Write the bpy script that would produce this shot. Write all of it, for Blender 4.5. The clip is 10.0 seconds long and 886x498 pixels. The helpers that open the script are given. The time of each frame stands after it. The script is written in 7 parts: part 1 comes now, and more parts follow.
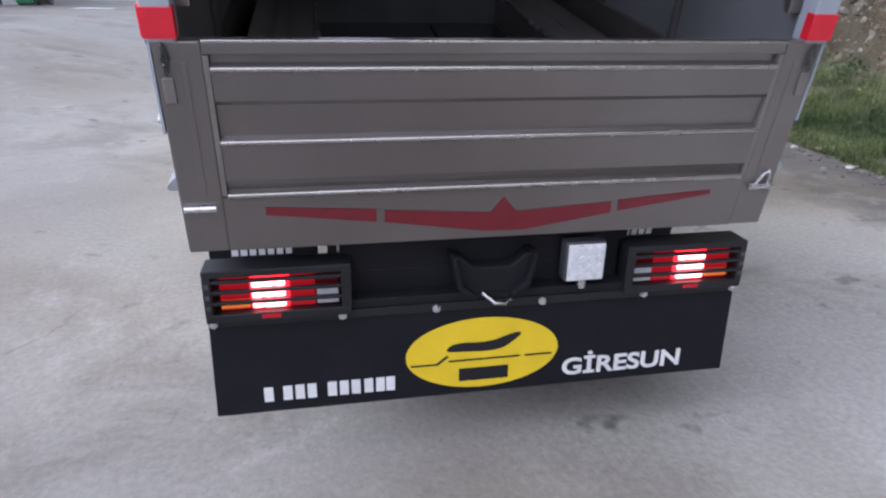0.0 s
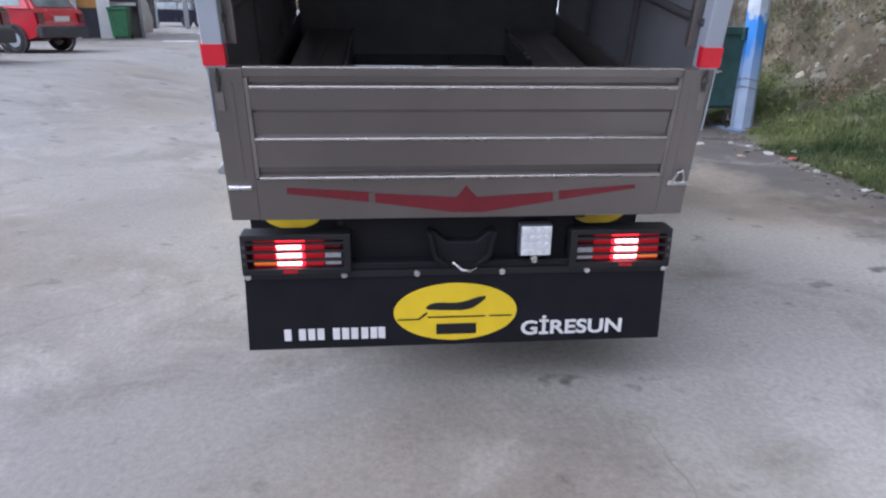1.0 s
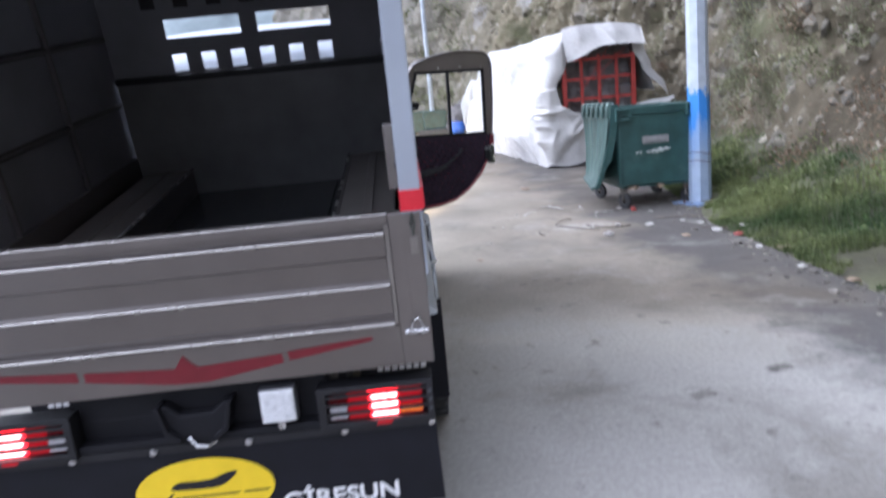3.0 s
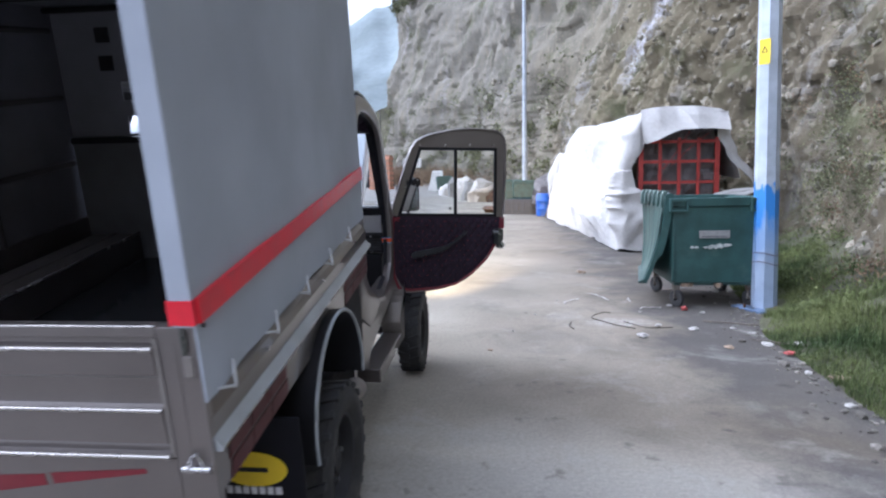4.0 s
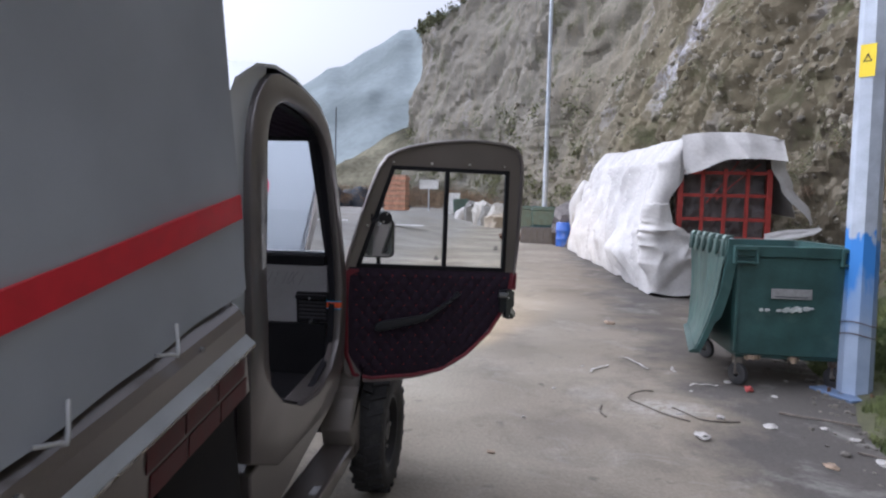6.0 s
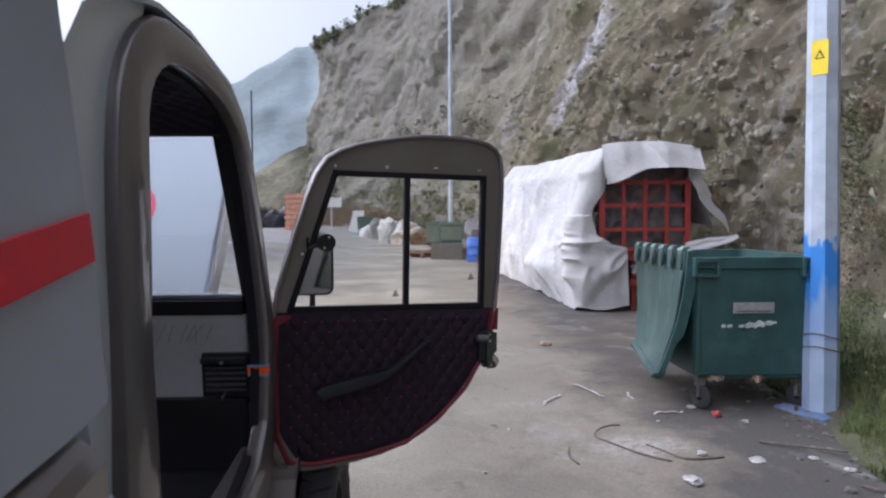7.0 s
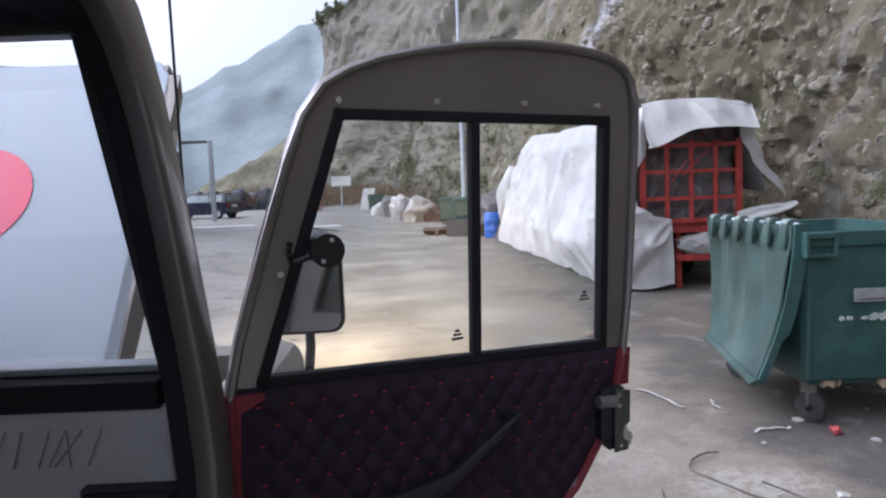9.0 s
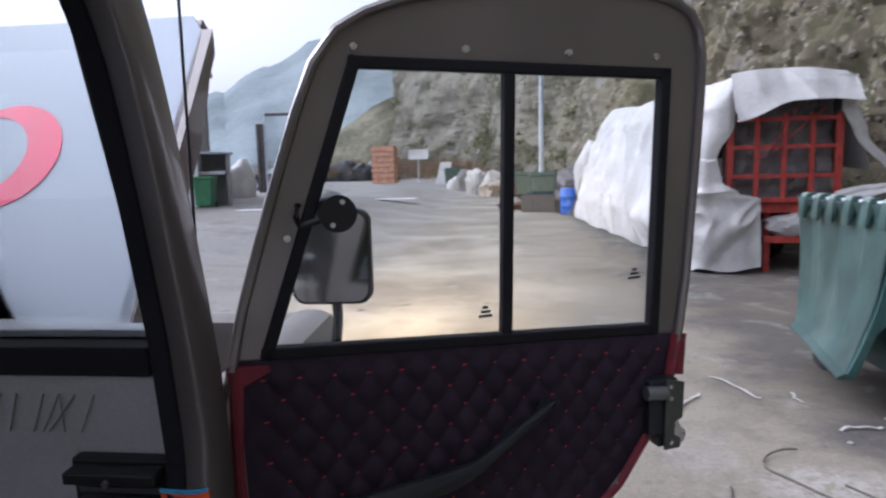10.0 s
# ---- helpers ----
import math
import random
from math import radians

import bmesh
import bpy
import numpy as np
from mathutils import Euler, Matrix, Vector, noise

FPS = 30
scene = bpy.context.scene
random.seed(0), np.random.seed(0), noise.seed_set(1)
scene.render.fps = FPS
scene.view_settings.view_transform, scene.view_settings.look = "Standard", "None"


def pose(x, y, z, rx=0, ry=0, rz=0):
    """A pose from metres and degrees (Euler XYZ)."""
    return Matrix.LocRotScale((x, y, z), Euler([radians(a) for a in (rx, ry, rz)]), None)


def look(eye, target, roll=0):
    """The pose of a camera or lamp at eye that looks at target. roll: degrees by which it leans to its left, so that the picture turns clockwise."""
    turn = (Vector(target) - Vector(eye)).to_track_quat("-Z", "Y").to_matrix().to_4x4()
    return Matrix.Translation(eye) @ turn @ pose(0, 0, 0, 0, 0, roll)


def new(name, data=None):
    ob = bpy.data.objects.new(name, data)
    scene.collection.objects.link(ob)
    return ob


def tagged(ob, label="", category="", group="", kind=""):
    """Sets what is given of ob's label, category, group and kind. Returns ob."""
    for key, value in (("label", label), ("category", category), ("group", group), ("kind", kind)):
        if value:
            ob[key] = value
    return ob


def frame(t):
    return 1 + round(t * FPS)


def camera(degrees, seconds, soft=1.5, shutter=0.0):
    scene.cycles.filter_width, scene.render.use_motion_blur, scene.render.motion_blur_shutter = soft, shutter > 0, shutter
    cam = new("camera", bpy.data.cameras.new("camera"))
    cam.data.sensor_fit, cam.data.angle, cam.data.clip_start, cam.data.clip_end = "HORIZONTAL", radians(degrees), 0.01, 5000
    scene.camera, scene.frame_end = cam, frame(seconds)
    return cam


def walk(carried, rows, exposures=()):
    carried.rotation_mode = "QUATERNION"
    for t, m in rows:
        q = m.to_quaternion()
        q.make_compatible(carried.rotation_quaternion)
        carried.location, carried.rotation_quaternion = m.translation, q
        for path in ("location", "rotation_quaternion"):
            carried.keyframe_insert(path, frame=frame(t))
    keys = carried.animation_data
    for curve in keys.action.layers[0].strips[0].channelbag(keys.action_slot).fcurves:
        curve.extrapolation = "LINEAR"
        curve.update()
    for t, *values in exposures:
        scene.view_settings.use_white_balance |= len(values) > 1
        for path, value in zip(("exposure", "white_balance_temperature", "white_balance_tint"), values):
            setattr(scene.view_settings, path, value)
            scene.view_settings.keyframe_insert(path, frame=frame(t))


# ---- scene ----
cam = camera(69.1, 10.0, 2.2, 0.4)

PATH = [
    (0, (-0.433, -1.613, 1.257), (-0.076, 0.206, 0.506), 1.0),
    (0.5, (-0.308, -1.903, 1.285), (-0.094, -0.046, 0.574), 0.1),
    (1, (-0.25, -2.161, 1.287), (-0.08, -0.285, 0.615), 0.6),
    (1.5, (-0.186, -2.314, 1.313), (-0.078, -0.431, 0.648), -0.0),
    (2, (0.02, -2.302, 1.343), (0.146, -0.399, 0.739), -4.4),
    (2.5, (0.38, -2.228, 1.391), (0.521, -0.309, 0.845), -6.1),
    (3, (0.737, -1.988, 1.42), (0.812, -0.034, 0.999), -5.5),
    (3.2, (0.871, -1.915, 1.449), (0.884, 0.06, 1.133), -4.5),
    (4.3, (1.638, -1.413, 1.497), (1.38, 0.559, 1.287), 0.0),
    (4.5, (1.711, -1.27, 1.536), (1.418, 0.697, 1.328), 0.6),
    (5, (1.792, -0.854, 1.502), (1.396, 1.1, 1.348), 1.3),
    (5.5, (1.666, -0.407, 1.519), (1.39, 1.57, 1.393), 1.9),
    (5.7, (1.58, -0.249, 1.546), (1.315, 1.728, 1.397), 1.5),
    (6.8, (1.25, 0.615, 1.542), (1.172, 2.611, 1.441), 0.9),
    (7, (1.167, 0.761, 1.541), (1.211, 2.758, 1.451), -0.3),
    (7.5, (1.066, 1.082, 1.555), (1.164, 3.076, 1.436), -1.8),
    (8, (1.056, 1.414, 1.562), (1.017, 3.407, 1.404), -1.4),
    (8.5, (1.027, 1.684, 1.56), (1.121, 3.677, 1.427), -2.1),
    (9, (1.019, 1.829, 1.554), (1.025, 3.822, 1.388), -2.3),
    (9.5, (1.05, 1.903, 1.54), (1.009, 3.892, 1.339), -1.5),
    (10, (1.104, 1.954, 1.527), (0.873, 3.926, 1.291), -1.4),
]
walk(cam, [(t, look(eye, target, roll)) for t, eye, target, roll in PATH], [(0, 0.95, 5600, 17), (1.5, 0.88, 5550, 17), (2.3, 0.95, 5550, 17), (3.1, 1.20, 5450, 16), (4.5, 1.10, 5350, 15), (5.5, 0.66, 5750, 16), (7.0, 0.62, 5650, 17), (8.5, 0.77, 5600, 17), (10, 0.76, 5600, 17)])

# ---------- light ----------
world = bpy.data.worlds.new("overcast_evening_sky")
scene.world = world
world.use_nodes = True
wn, wl = world.node_tree.nodes, world.node_tree.links
sky = wn.new("ShaderNodeTexSky")
sky.sky_type = 'NISHITA'
sky.sun_disc = False
sky.sun_elevation, sky.sun_rotation = radians(46), radians(-80)
sky.air_density, sky.dust_density, sky.ozone_density = 1.0, 6.0, 1.0
soft = wn.new("ShaderNodeHueSaturation")
soft.inputs["Saturation"].default_value = 0.18
wl.new(sky.outputs[0], soft.inputs["Color"])
wl.new(soft.outputs[0], wn["Background"].inputs[0])
wn["Background"].inputs[1].default_value = 0.15

sun = new("sun", bpy.data.lights.new("sun", 'SUN'))
sun.data.energy, sun.data.angle, sun.data.color = 0.75, radians(80), (1.0, 0.97, 0.94)
sun.matrix_world = look((-1.8, -4.4, 6.4), (0, 0, 0))

# ---------- materials ----------


def material(name, colour, rough=0.6, metal=0.0, vary=0.12, scale=8.0, fine=80.0, bump=0.0, second=None, patch=None, spec=0.5, coat=0.0, random_tint=0.0, gloss_vary=0.12):
    """A surface with a coarse stain, a fine grain and relief, all in metres."""
    m = bpy.data.materials.new(name)
    m.use_nodes = True
    n, l = m.node_tree.nodes, m.node_tree.links
    b = n["Principled BSDF"]
    b.inputs["Metallic"].default_value = metal
    b.inputs["Specular IOR Level"].default_value = spec
    b.inputs["Coat Weight"].default_value = coat
    co = n.new("ShaderNodeTexCoord")
    big = n.new("ShaderNodeTexNoise")
    big.inputs["Scale"].default_value, big.inputs["Detail"].default_value = scale, 6
    small = n.new("ShaderNodeTexNoise")
    small.inputs["Scale"].default_value, small.inputs["Detail"].default_value = fine, 4
    l.new(co.outputs["Object"], big.inputs["Vector"])
    l.new(co.outputs["Object"], small.inputs["Vector"])
    ramp = n.new("ShaderNodeValToRGB")
    dark = [c * (1 - 2.2 * vary) for c in colour]
    light = [min(1, c * (1 + 2.2 * vary)) for c in (second or colour)]
    ramp.color_ramp.elements[0].position, ramp.color_ramp.elements[0].color = 0.3, (*dark, 1)
    ramp.color_ramp.elements[1].position, ramp.color_ramp.elements[1].color = 0.7, (*light, 1)
    l.new(big.outputs[0], ramp.inputs[0])
    mix = n.new("ShaderNodeMix")
    mix.data_type, mix.blend_type = 'RGBA', 'OVERLAY'
    mix.inputs[0].default_value = min(1, vary * 2.5)
    l.new(ramp.outputs[0], mix.inputs[6])
    l.new(small.outputs[0], mix.inputs[7])
    out = mix.outputs[2]
    if patch:
        colour2, pscale, lo, hi = patch
        pn = n.new("ShaderNodeTexNoise")
        pn.inputs["Scale"].default_value, pn.inputs["Detail"].default_value = pscale, 8
        pn.inputs["Roughness"].default_value = 0.65
        l.new(co.outputs["Object"], pn.inputs["Vector"])
        pr = n.new("ShaderNodeMapRange")
        pr.inputs[1].default_value, pr.inputs[2].default_value = lo, hi
        l.new(pn.outputs[0], pr.inputs[0])
        pm = n.new("ShaderNodeMix")
        pm.data_type = 'RGBA'
        l.new(pr.outputs[0], pm.inputs[0])
        l.new(out, pm.inputs[6])
        pm.inputs[7].default_value = (*colour2, 1)
        out = pm.outputs[2]
    if random_tint:
        oi = n.new("ShaderNodeNewGeometry")
        hs = n.new("ShaderNodeHueSaturation")
        mr = n.new("ShaderNodeMapRange")
        mr.inputs[3].default_value, mr.inputs[4].default_value = 1 - random_tint, 1 + random_tint
        l.new(oi.outputs["Random Per Island"], mr.inputs[0])
        l.new(mr.outputs[0], hs.inputs["Value"])
        l.new(out, hs.inputs["Color"])
        out = hs.outputs[0]
    l.new(out, b.inputs["Base Color"])
    rr = n.new("ShaderNodeMapRange")
    rr.inputs[3].default_value, rr.inputs[4].default_value = max(0.03, rough - gloss_vary), min(1, rough + gloss_vary)
    l.new(big.outputs[0], rr.inputs[0])
    l.new(rr.outputs[0], b.inputs["Roughness"])
    if bump:
        bp = n.new("ShaderNodeBump")
        bp.inputs["Strength"].default_value, bp.inputs["Distance"].default_value = 0.6, bump
        l.new(small.outputs[0], bp.inputs["Height"])
        l.new(bp.outputs[0], b.inputs["Normal"])
    return m


def glowing(name, colour, strength, base):
    m = material(name, base, 0.2, 0, 0.05)
    b = m.node_tree.nodes["Principled BSDF"]
    b.inputs["Emission Color"].default_value = (*colour, 1)
    b.inputs["Emission Strength"].default_value = strength
    return m


def clear_glass(name, tint=(0.975, 0.985, 0.98), gloss=1.0):
    m = bpy.data.materials.new(name)
    m.use_nodes = True
    n, l = m.node_tree.nodes, m.node_tree.links
    n.remove(n["Principled BSDF"])
    t, g, f, x = (n.new("ShaderNode" + k) for k in ("BsdfTransparent", "BsdfGlossy", "Fresnel", "MixShader"))
    t.inputs[0].default_value = (*tint, 1)
    g.inputs[0].default_value = (gloss, gloss, gloss, 1)
    g.inputs["Roughness"].default_value = 0.02
    f.inputs[0].default_value = 1.45
    l.new(f.outputs[0], x.inputs[0])
    l.new(t.outputs[0], x.inputs[1])
    l.new(g.outputs[0], x.inputs[2])
    l.new(x.outputs[0], n["Material Output"].inputs[0])
    return m


BRONZE = material("bronze_grey_paint", (0.163, 0.146, 0.140), 0.30, 0.55, 0.05, 3, 260, 0.0003, coat=0.7, gloss_vary=0.05)
BRONZE_IN = material("bronze_paint_inside", (0.20, 0.182, 0.170), 0.5, 0.25, 0.08, 4, 200, 0.0004)
HEADBOARD = material("dark_grey_headboard", (0.140, 0.138, 0.142), 0.5, 0.2, 0.1, 4, 200, 0.0004)
# bonnet face, much paler than the bronze of its flanges
PALE = material("pale_bonnet_face", (0.40, 0.45, 0.52), 0.5, 0.0, 0.012, 3, 120, spec=0.25, coat=0.08, gloss_vary=0.02)
CANVAS = material("grey_canvas", (0.372, 0.408, 0.475), 0.72, 0, 0.05, 2.5, 700, 0.0006, spec=0.3)
HOOP_DARK = material("dark_hoop_paint", (0.085, 0.078, 0.083), 0.6, 0, 0.08, 6, 90)
# inner canvas, about half as light as the canvas outside
CANVAS_IN = material("darker_inner_canvas", (0.192, 0.192, 0.212), 0.75, 0, 0.08, 3, 600, 0.0006)
RED_TAPE = material("red_reflective_tape", (0.66, 0.016, 0.035), 0.35, 0, 0.04, 20, 400)
MAROON = material("maroon_sticker", (0.16, 0.012, 0.022), 0.4, 0, 0.05, 20, 300)
MAROON_FADED = material("faded_maroon_sticker", (0.075, 0.012, 0.016), 0.5, 0, 0.1, 20, 300)
# paler than the bronze paint: highlights of the edges put into colour
BEAD = material("bronze_edge_highlight", (0.42, 0.40, 0.385), 0.26, 0.85, 0.04, 10, 300)
BLACK = material("black_satin_paint", (0.013, 0.013, 0.016), 0.5, 0, 0.1, 6, 200, 0.0004, spec=0.35)
CAB_SKIN = material("silver_cab_paint", (0.52, 0.57, 0.64), 0.30, 0.25, 0.02, 3, 260, coat=0.5, gloss_vary=0.03)
# the bed's bronze again, darkened for the dimmer light on the cab
CAB_BRONZE = material("bronze_paint_dimmed", (0.124, 0.112, 0.110), 0.36, 0.4, 0.05, 3, 260, 0.0003, coat=0.5, gloss_vary=0.05)
HANDLE_PLASTIC = material("black_handle_plastic", (0.013, 0.015, 0.020), 0.38, 0, 0.05, 20, 300, spec=0.4)
FRAME_BLACK = material("matt_black_frame", (0.010, 0.010, 0.013), 0.65, 0, 0.1, 6, 200, spec=0.2)
RUBBER = material("black_rubber", (0.0085, 0.0085, 0.0125), 0.68, 0, 0.12, 9, 250, 0.0008, spec=0.22)
TYRE = material("dusty_tyre_rubber", (0.024, 0.024, 0.026), 0.75, 0, 0.2, 7, 150, 0.0012, patch=((0.09, 0.085, 0.075), 6, 0.55, 0.8))
CHROME = material("zinc_plated_steel", (0.62, 0.62, 0.64), 0.28, 0.95, 0.06, 30, 300)
HOOK_ZINC = material("bright_zinc_wire", (0.50, 0.52, 0.54), 0.4, 0.4, 0.05, 30, 300)
RAIL_METAL = material("silver_edge_rail", (0.40, 0.43, 0.46), 0.36, 0.6, 0.05, 8, 300)
ALUMINIUM = material("bright_aluminium", (0.19, 0.20, 0.215), 0.38, 0.75, 0.05, 8, 300)
YELLOW = material("yellow_decal", (0.78, 0.56, 0.01), 0.45, 0, 0.03, 12, 200)
WHITE = material("white_decal", (0.72, 0.72, 0.74), 0.5, 0, 0.03, 12, 200)
RED_PINK = material("crimson_decal", (0.72, 0.045, 0.13), 0.45, 0, 0.04, 12, 200)
LENS_RED = material("red_lens", (0.12, 0.003, 0.006), 0.12, 0, 0.06, 60, 300)
LENS_AMBER = glowing("amber_lens", (1.0, 0.22, 0.02), 0.25, (0.6, 0.16, 0.012))
LENS_CLEAR = material("clear_lens", (0.55, 0.55, 0.58), 0.12, 0, 0.06, 60, 300)
LENS_LIT = glowing("lit_red_lens", (1.0, 0.012, 0.02), 1.9, (0.5, 0.02, 0.02))
LENS_DIM = glowing("glowing_dark_red_lens", (1.0, 0.01, 0.02), 0.14, (0.14, 0.004, 0.008))
LENS_HOT = glowing("lit_bulb_lens", (1.0, 0.30, 0.27), 5.0, (0.6, 0.2, 0.15))
LED = material("work_lamp_lens", (0.66, 0.67, 0.70), 0.3, 0, 0.04, 60, 120, 0.001)
HEADLAMP = glowing("lit_headlamp_lens", (1.0, 0.78, 0.45), 22.0, (0.8, 0.75, 0.6))
# darker dash grey, the shade of pressed lines put into colour
DASH_LINE = material("dash_groove_shade", (0.22, 0.22, 0.23), 0.5, 0, 0.06, 4, 150)
LATCH_STEEL = material("passivated_latch_steel", (0.085, 0.092, 0.085), 0.38, 0.55, 0.08, 30, 300, 0.0003)
DASH_GREY = material("grey_dash_enamel", (0.37, 0.37, 0.385), 0.5, 0, 0.06, 4, 150, 0.0004)
FLOOR_IN = material("worn_bed_floor", (0.050, 0.054, 0.062), 0.13, 0.4, 0.15, 5, 120, 0.0001, spec=0.7, gloss_vary=0.04)
QUILT = material("quilted_vinyl", (0.0225, 0.0140, 0.0250), 0.75, 0, 0.1, 30, 500, 0.0004, spec=0.2)
QUILT_EDGE = material("crimson_piping", (0.135, 0.009, 0.020), 0.6, 0, 0.1, 30, 300)
STITCH = material("red_stitching", (0.34, 0.025, 0.022), 0.7, 0, 0.05, 30, 300)
STRAP = material("orange_webbing", (0.75, 0.10, 0.02), 0.8, 0, 0.08, 60, 500, 0.0008)
STRAP_EDGE = material("blue_webbing_edge", (0.05, 0.30, 0.55), 0.8, 0, 0.08, 60, 500)
GLASS = clear_glass("window_glass")
MIRROR = material("mirror_glass", (0.85, 0.86, 0.88), 0.02, 1.0, 0.0)
MIRROR.node_tree.nodes["Principled BSDF"].inputs["Roughness"].default_value = 0.03
BIN_GREEN = material("green_bin_plastic", (0.029, 0.074, 0.071), 0.45, 0, 0.12, 5, 90, 0.0006, patch=((0.07, 0.12, 0.11), 4, 0.56, 0.8))
GRASS_GREEN = material("green_bin_plastic_small", (0.02, 0.12, 0.05), 0.5, 0, 0.1, 5, 90, 0.0006)
BIN_LID = material("faded_green_lid_plastic", (0.030, 0.062, 0.056), 0.5, 0, 0.16, 3, 120, 0.0006, patch=((0.085, 0.120, 0.108), 2.2, 0.47, 0.78))
# worn plastic, paled so the sky's sheen lies in its colour
LUG_WORN_SHEEN = material("worn_lug_plastic_sheen", (0.17, 0.23, 0.21), 0.4, 0, 0.2, 14, 120, 0.0006)
CASTOR_STEEL = material("dirty_castor_steel", (0.17, 0.155, 0.135), 0.6, 0.3, 0.2, 14, 120, 0.0006, patch=((0.10, 0.06, 0.04), 12, 0.5, 0.65))
PLATE_STEEL = material("painted_plate_steel", (0.13, 0.19, 0.31), 0.6, 0.1, 0.14, 9, 90, 0.0006, patch=((0.12, 0.10, 0.085), 7, 0.55, 0.7))
WORN_WHITE = material("worn_white_paint", (0.42, 0.45, 0.44), 0.6, 0, 0.15, 30, 200, patch=((0.05, 0.10, 0.095), 34, 0.56, 0.64))
WHITE_TARP = material("white_tarpaulin", (0.415, 0.410, 0.406), 0.6, 0, 0.06, 1.5, 22, 0.010, patch=((0.30, 0.285, 0.26), 1.3, 0.58, 0.8))
RED_FRAME = material("red_steel_paint", (0.29, 0.032, 0.026), 0.55, 0, 0.16, 8, 80, 0.0006)
DARK_LOAD = material("dark_machine_steel", (0.075, 0.068, 0.070), 0.6, 0.2, 0.2, 6, 60, 0.001)
LOAD_GREY = material("dull_grey_load", (0.125, 0.112, 0.112), 0.7, 0, 0.15, 2.5, 40, 0.002)
GALVANISED = material("galvanised_steel", (0.42, 0.465, 0.53), 0.45, 0.1, 0.08, 5, 120, 0.0006)
YELLOW_SIGN = material("yellow_warning_sticker", (0.80, 0.60, 0.02), 0.5, 0, 0.04, 10, 90)
PAPER = material("dirty_white_litter", (0.34, 0.33, 0.315), 0.7, 0, 0.12, 12, 90, 0.001)
CARD = material("brown_litter", (0.24, 0.18, 0.13), 0.8, 0, 0.2, 12, 90, 0.001)
RED_LITTER = material("red_plastic_litter", (0.36, 0.070, 0.065), 0.5, 0, 0.15, 14, 90, 0.001)
BLUE_BAG = material("blue_plastic", (0.03, 0.10, 0.42), 0.4, 0, 0.1, 5, 60, 0.001)
RUST = material("rusty_steel", (0.10, 0.055, 0.035), 0.8, 0.2, 0.25, 12, 150, 0.001)
WIRE = material("weathered_cable", (0.10, 0.085, 0.07), 0.7, 0, 0.2, 12, 150)
# blocks and boards paled, the haze of distance put into their colours
BRICK = material("orange_clay_blocks", (0.50, 0.255, 0.175), 0.85, 0, 0.12, 4, 40, 0.002)
PALLET = material("hazed_pallet_boards", (0.40, 0.26, 0.19), 0.85, 0, 0.15, 4, 40, 0.002)
SACKING = material("dull_tan_sacking", (0.27, 0.235, 0.195), 0.85, 0, 0.15, 2.0, 40, 0.004, patch=((0.16, 0.145, 0.125), 1.6, 0.5, 0.7))
CAR_RED = material("red_car_paint", (0.50, 0.018, 0.035), 0.25, 0, 0.04, 2, 80, coat=0.6)
CAR_GREEN = material("dark_grey_green_car_paint", (0.045, 0.060, 0.062), 0.28, 0.2, 0.04, 2, 80, coat=0.6)
CAR_BLUE = material("dark_blue_car_paint", (0.020, 0.024, 0.045), 0.25, 0.2, 0.04, 2, 80, coat=0.6)
CAR_WINDOW = material("dark_car_window", (0.16, 0.20, 0.22), 0.08, 0, 0.2, 1.5, 20, spec=0.9)
BUMPER = material("grey_bumper_plastic", (0.055, 0.055, 0.065), 0.6, 0, 0.08, 6, 90, 0.0006)
WALL_WHITE = material("white_render_wall", (0.60, 0.61, 0.63), 0.85, 0, 0.08, 1.2, 30, 0.002, patch=((0.40, 0.40, 0.40), 0.8, 0.6, 0.8))
WALL_DARK = material("dark_workshop_wall", (0.035, 0.035, 0.038), 0.8, 0, 0.2, 1.0, 20, 0.002)
WALL_GREY = material("grey_render_wall", (0.22, 0.22, 0.22), 0.85, 0, 0.15, 1.2, 30, 0.002)
ORANGE_PANEL = material("ochre_sheet_panel", (0.42, 0.21, 0.06), 0.6, 0, 0.12, 2, 40, 0.001)
DARK_SHEET = material("dark_blue_sheet_door", (0.025, 0.032, 0.045), 0.6, 0, 0.15, 2, 40, 0.001)
LEAF = material("olive_leaves", (0.075, 0.088, 0.042), 0.8, 0, 0.2, 2, 20, second=(0.12, 0.122, 0.062), random_tint=0.45)
LEAF_DRY = material("dry_scrub", (0.150, 0.100, 0.062), 0.8, 0, 0.2, 2, 20, random_tint=0.4)
GRASS = material("roadside_grass", (0.042, 0.092, 0.027), 0.75, 0, 0.24, 1.2, 20, second=(0.098, 0.110, 0.044), random_tint=0.45, spec=0.2)
SOIL = material("weedy_soil", (0.062, 0.050, 0.034), 0.95, 0, 0.25, 1.6, 40, 0.02, second=(0.060, 0.064, 0.032))
STONE = material("embedded_stones", (0.165, 0.150, 0.120), 0.9, 0, 0.18, 4, 30, 0.01, random_tint=0.45)
GRAVEL = material("dusty_gravel", (0.13, 0.12, 0.105), 0.9, 0, 0.18, 4, 30, 0.01, random_tint=0.4)
# woods paled towards blue, so the haze sits in the base colour
HILL = material("mountain_haze_in_colour", (0.172, 0.202, 0.212), 1.0, 0, 0.07, 0.02, 0.30, second=(0.215, 0.250, 0.266), spec=0.0)
SPUR = material("scrubby_hillside", (0.098, 0.096, 0.072), 1.0, 0, 0.20, 0.10, 1.2, 0.1, second=(0.150, 0.142, 0.108), spec=0.0)


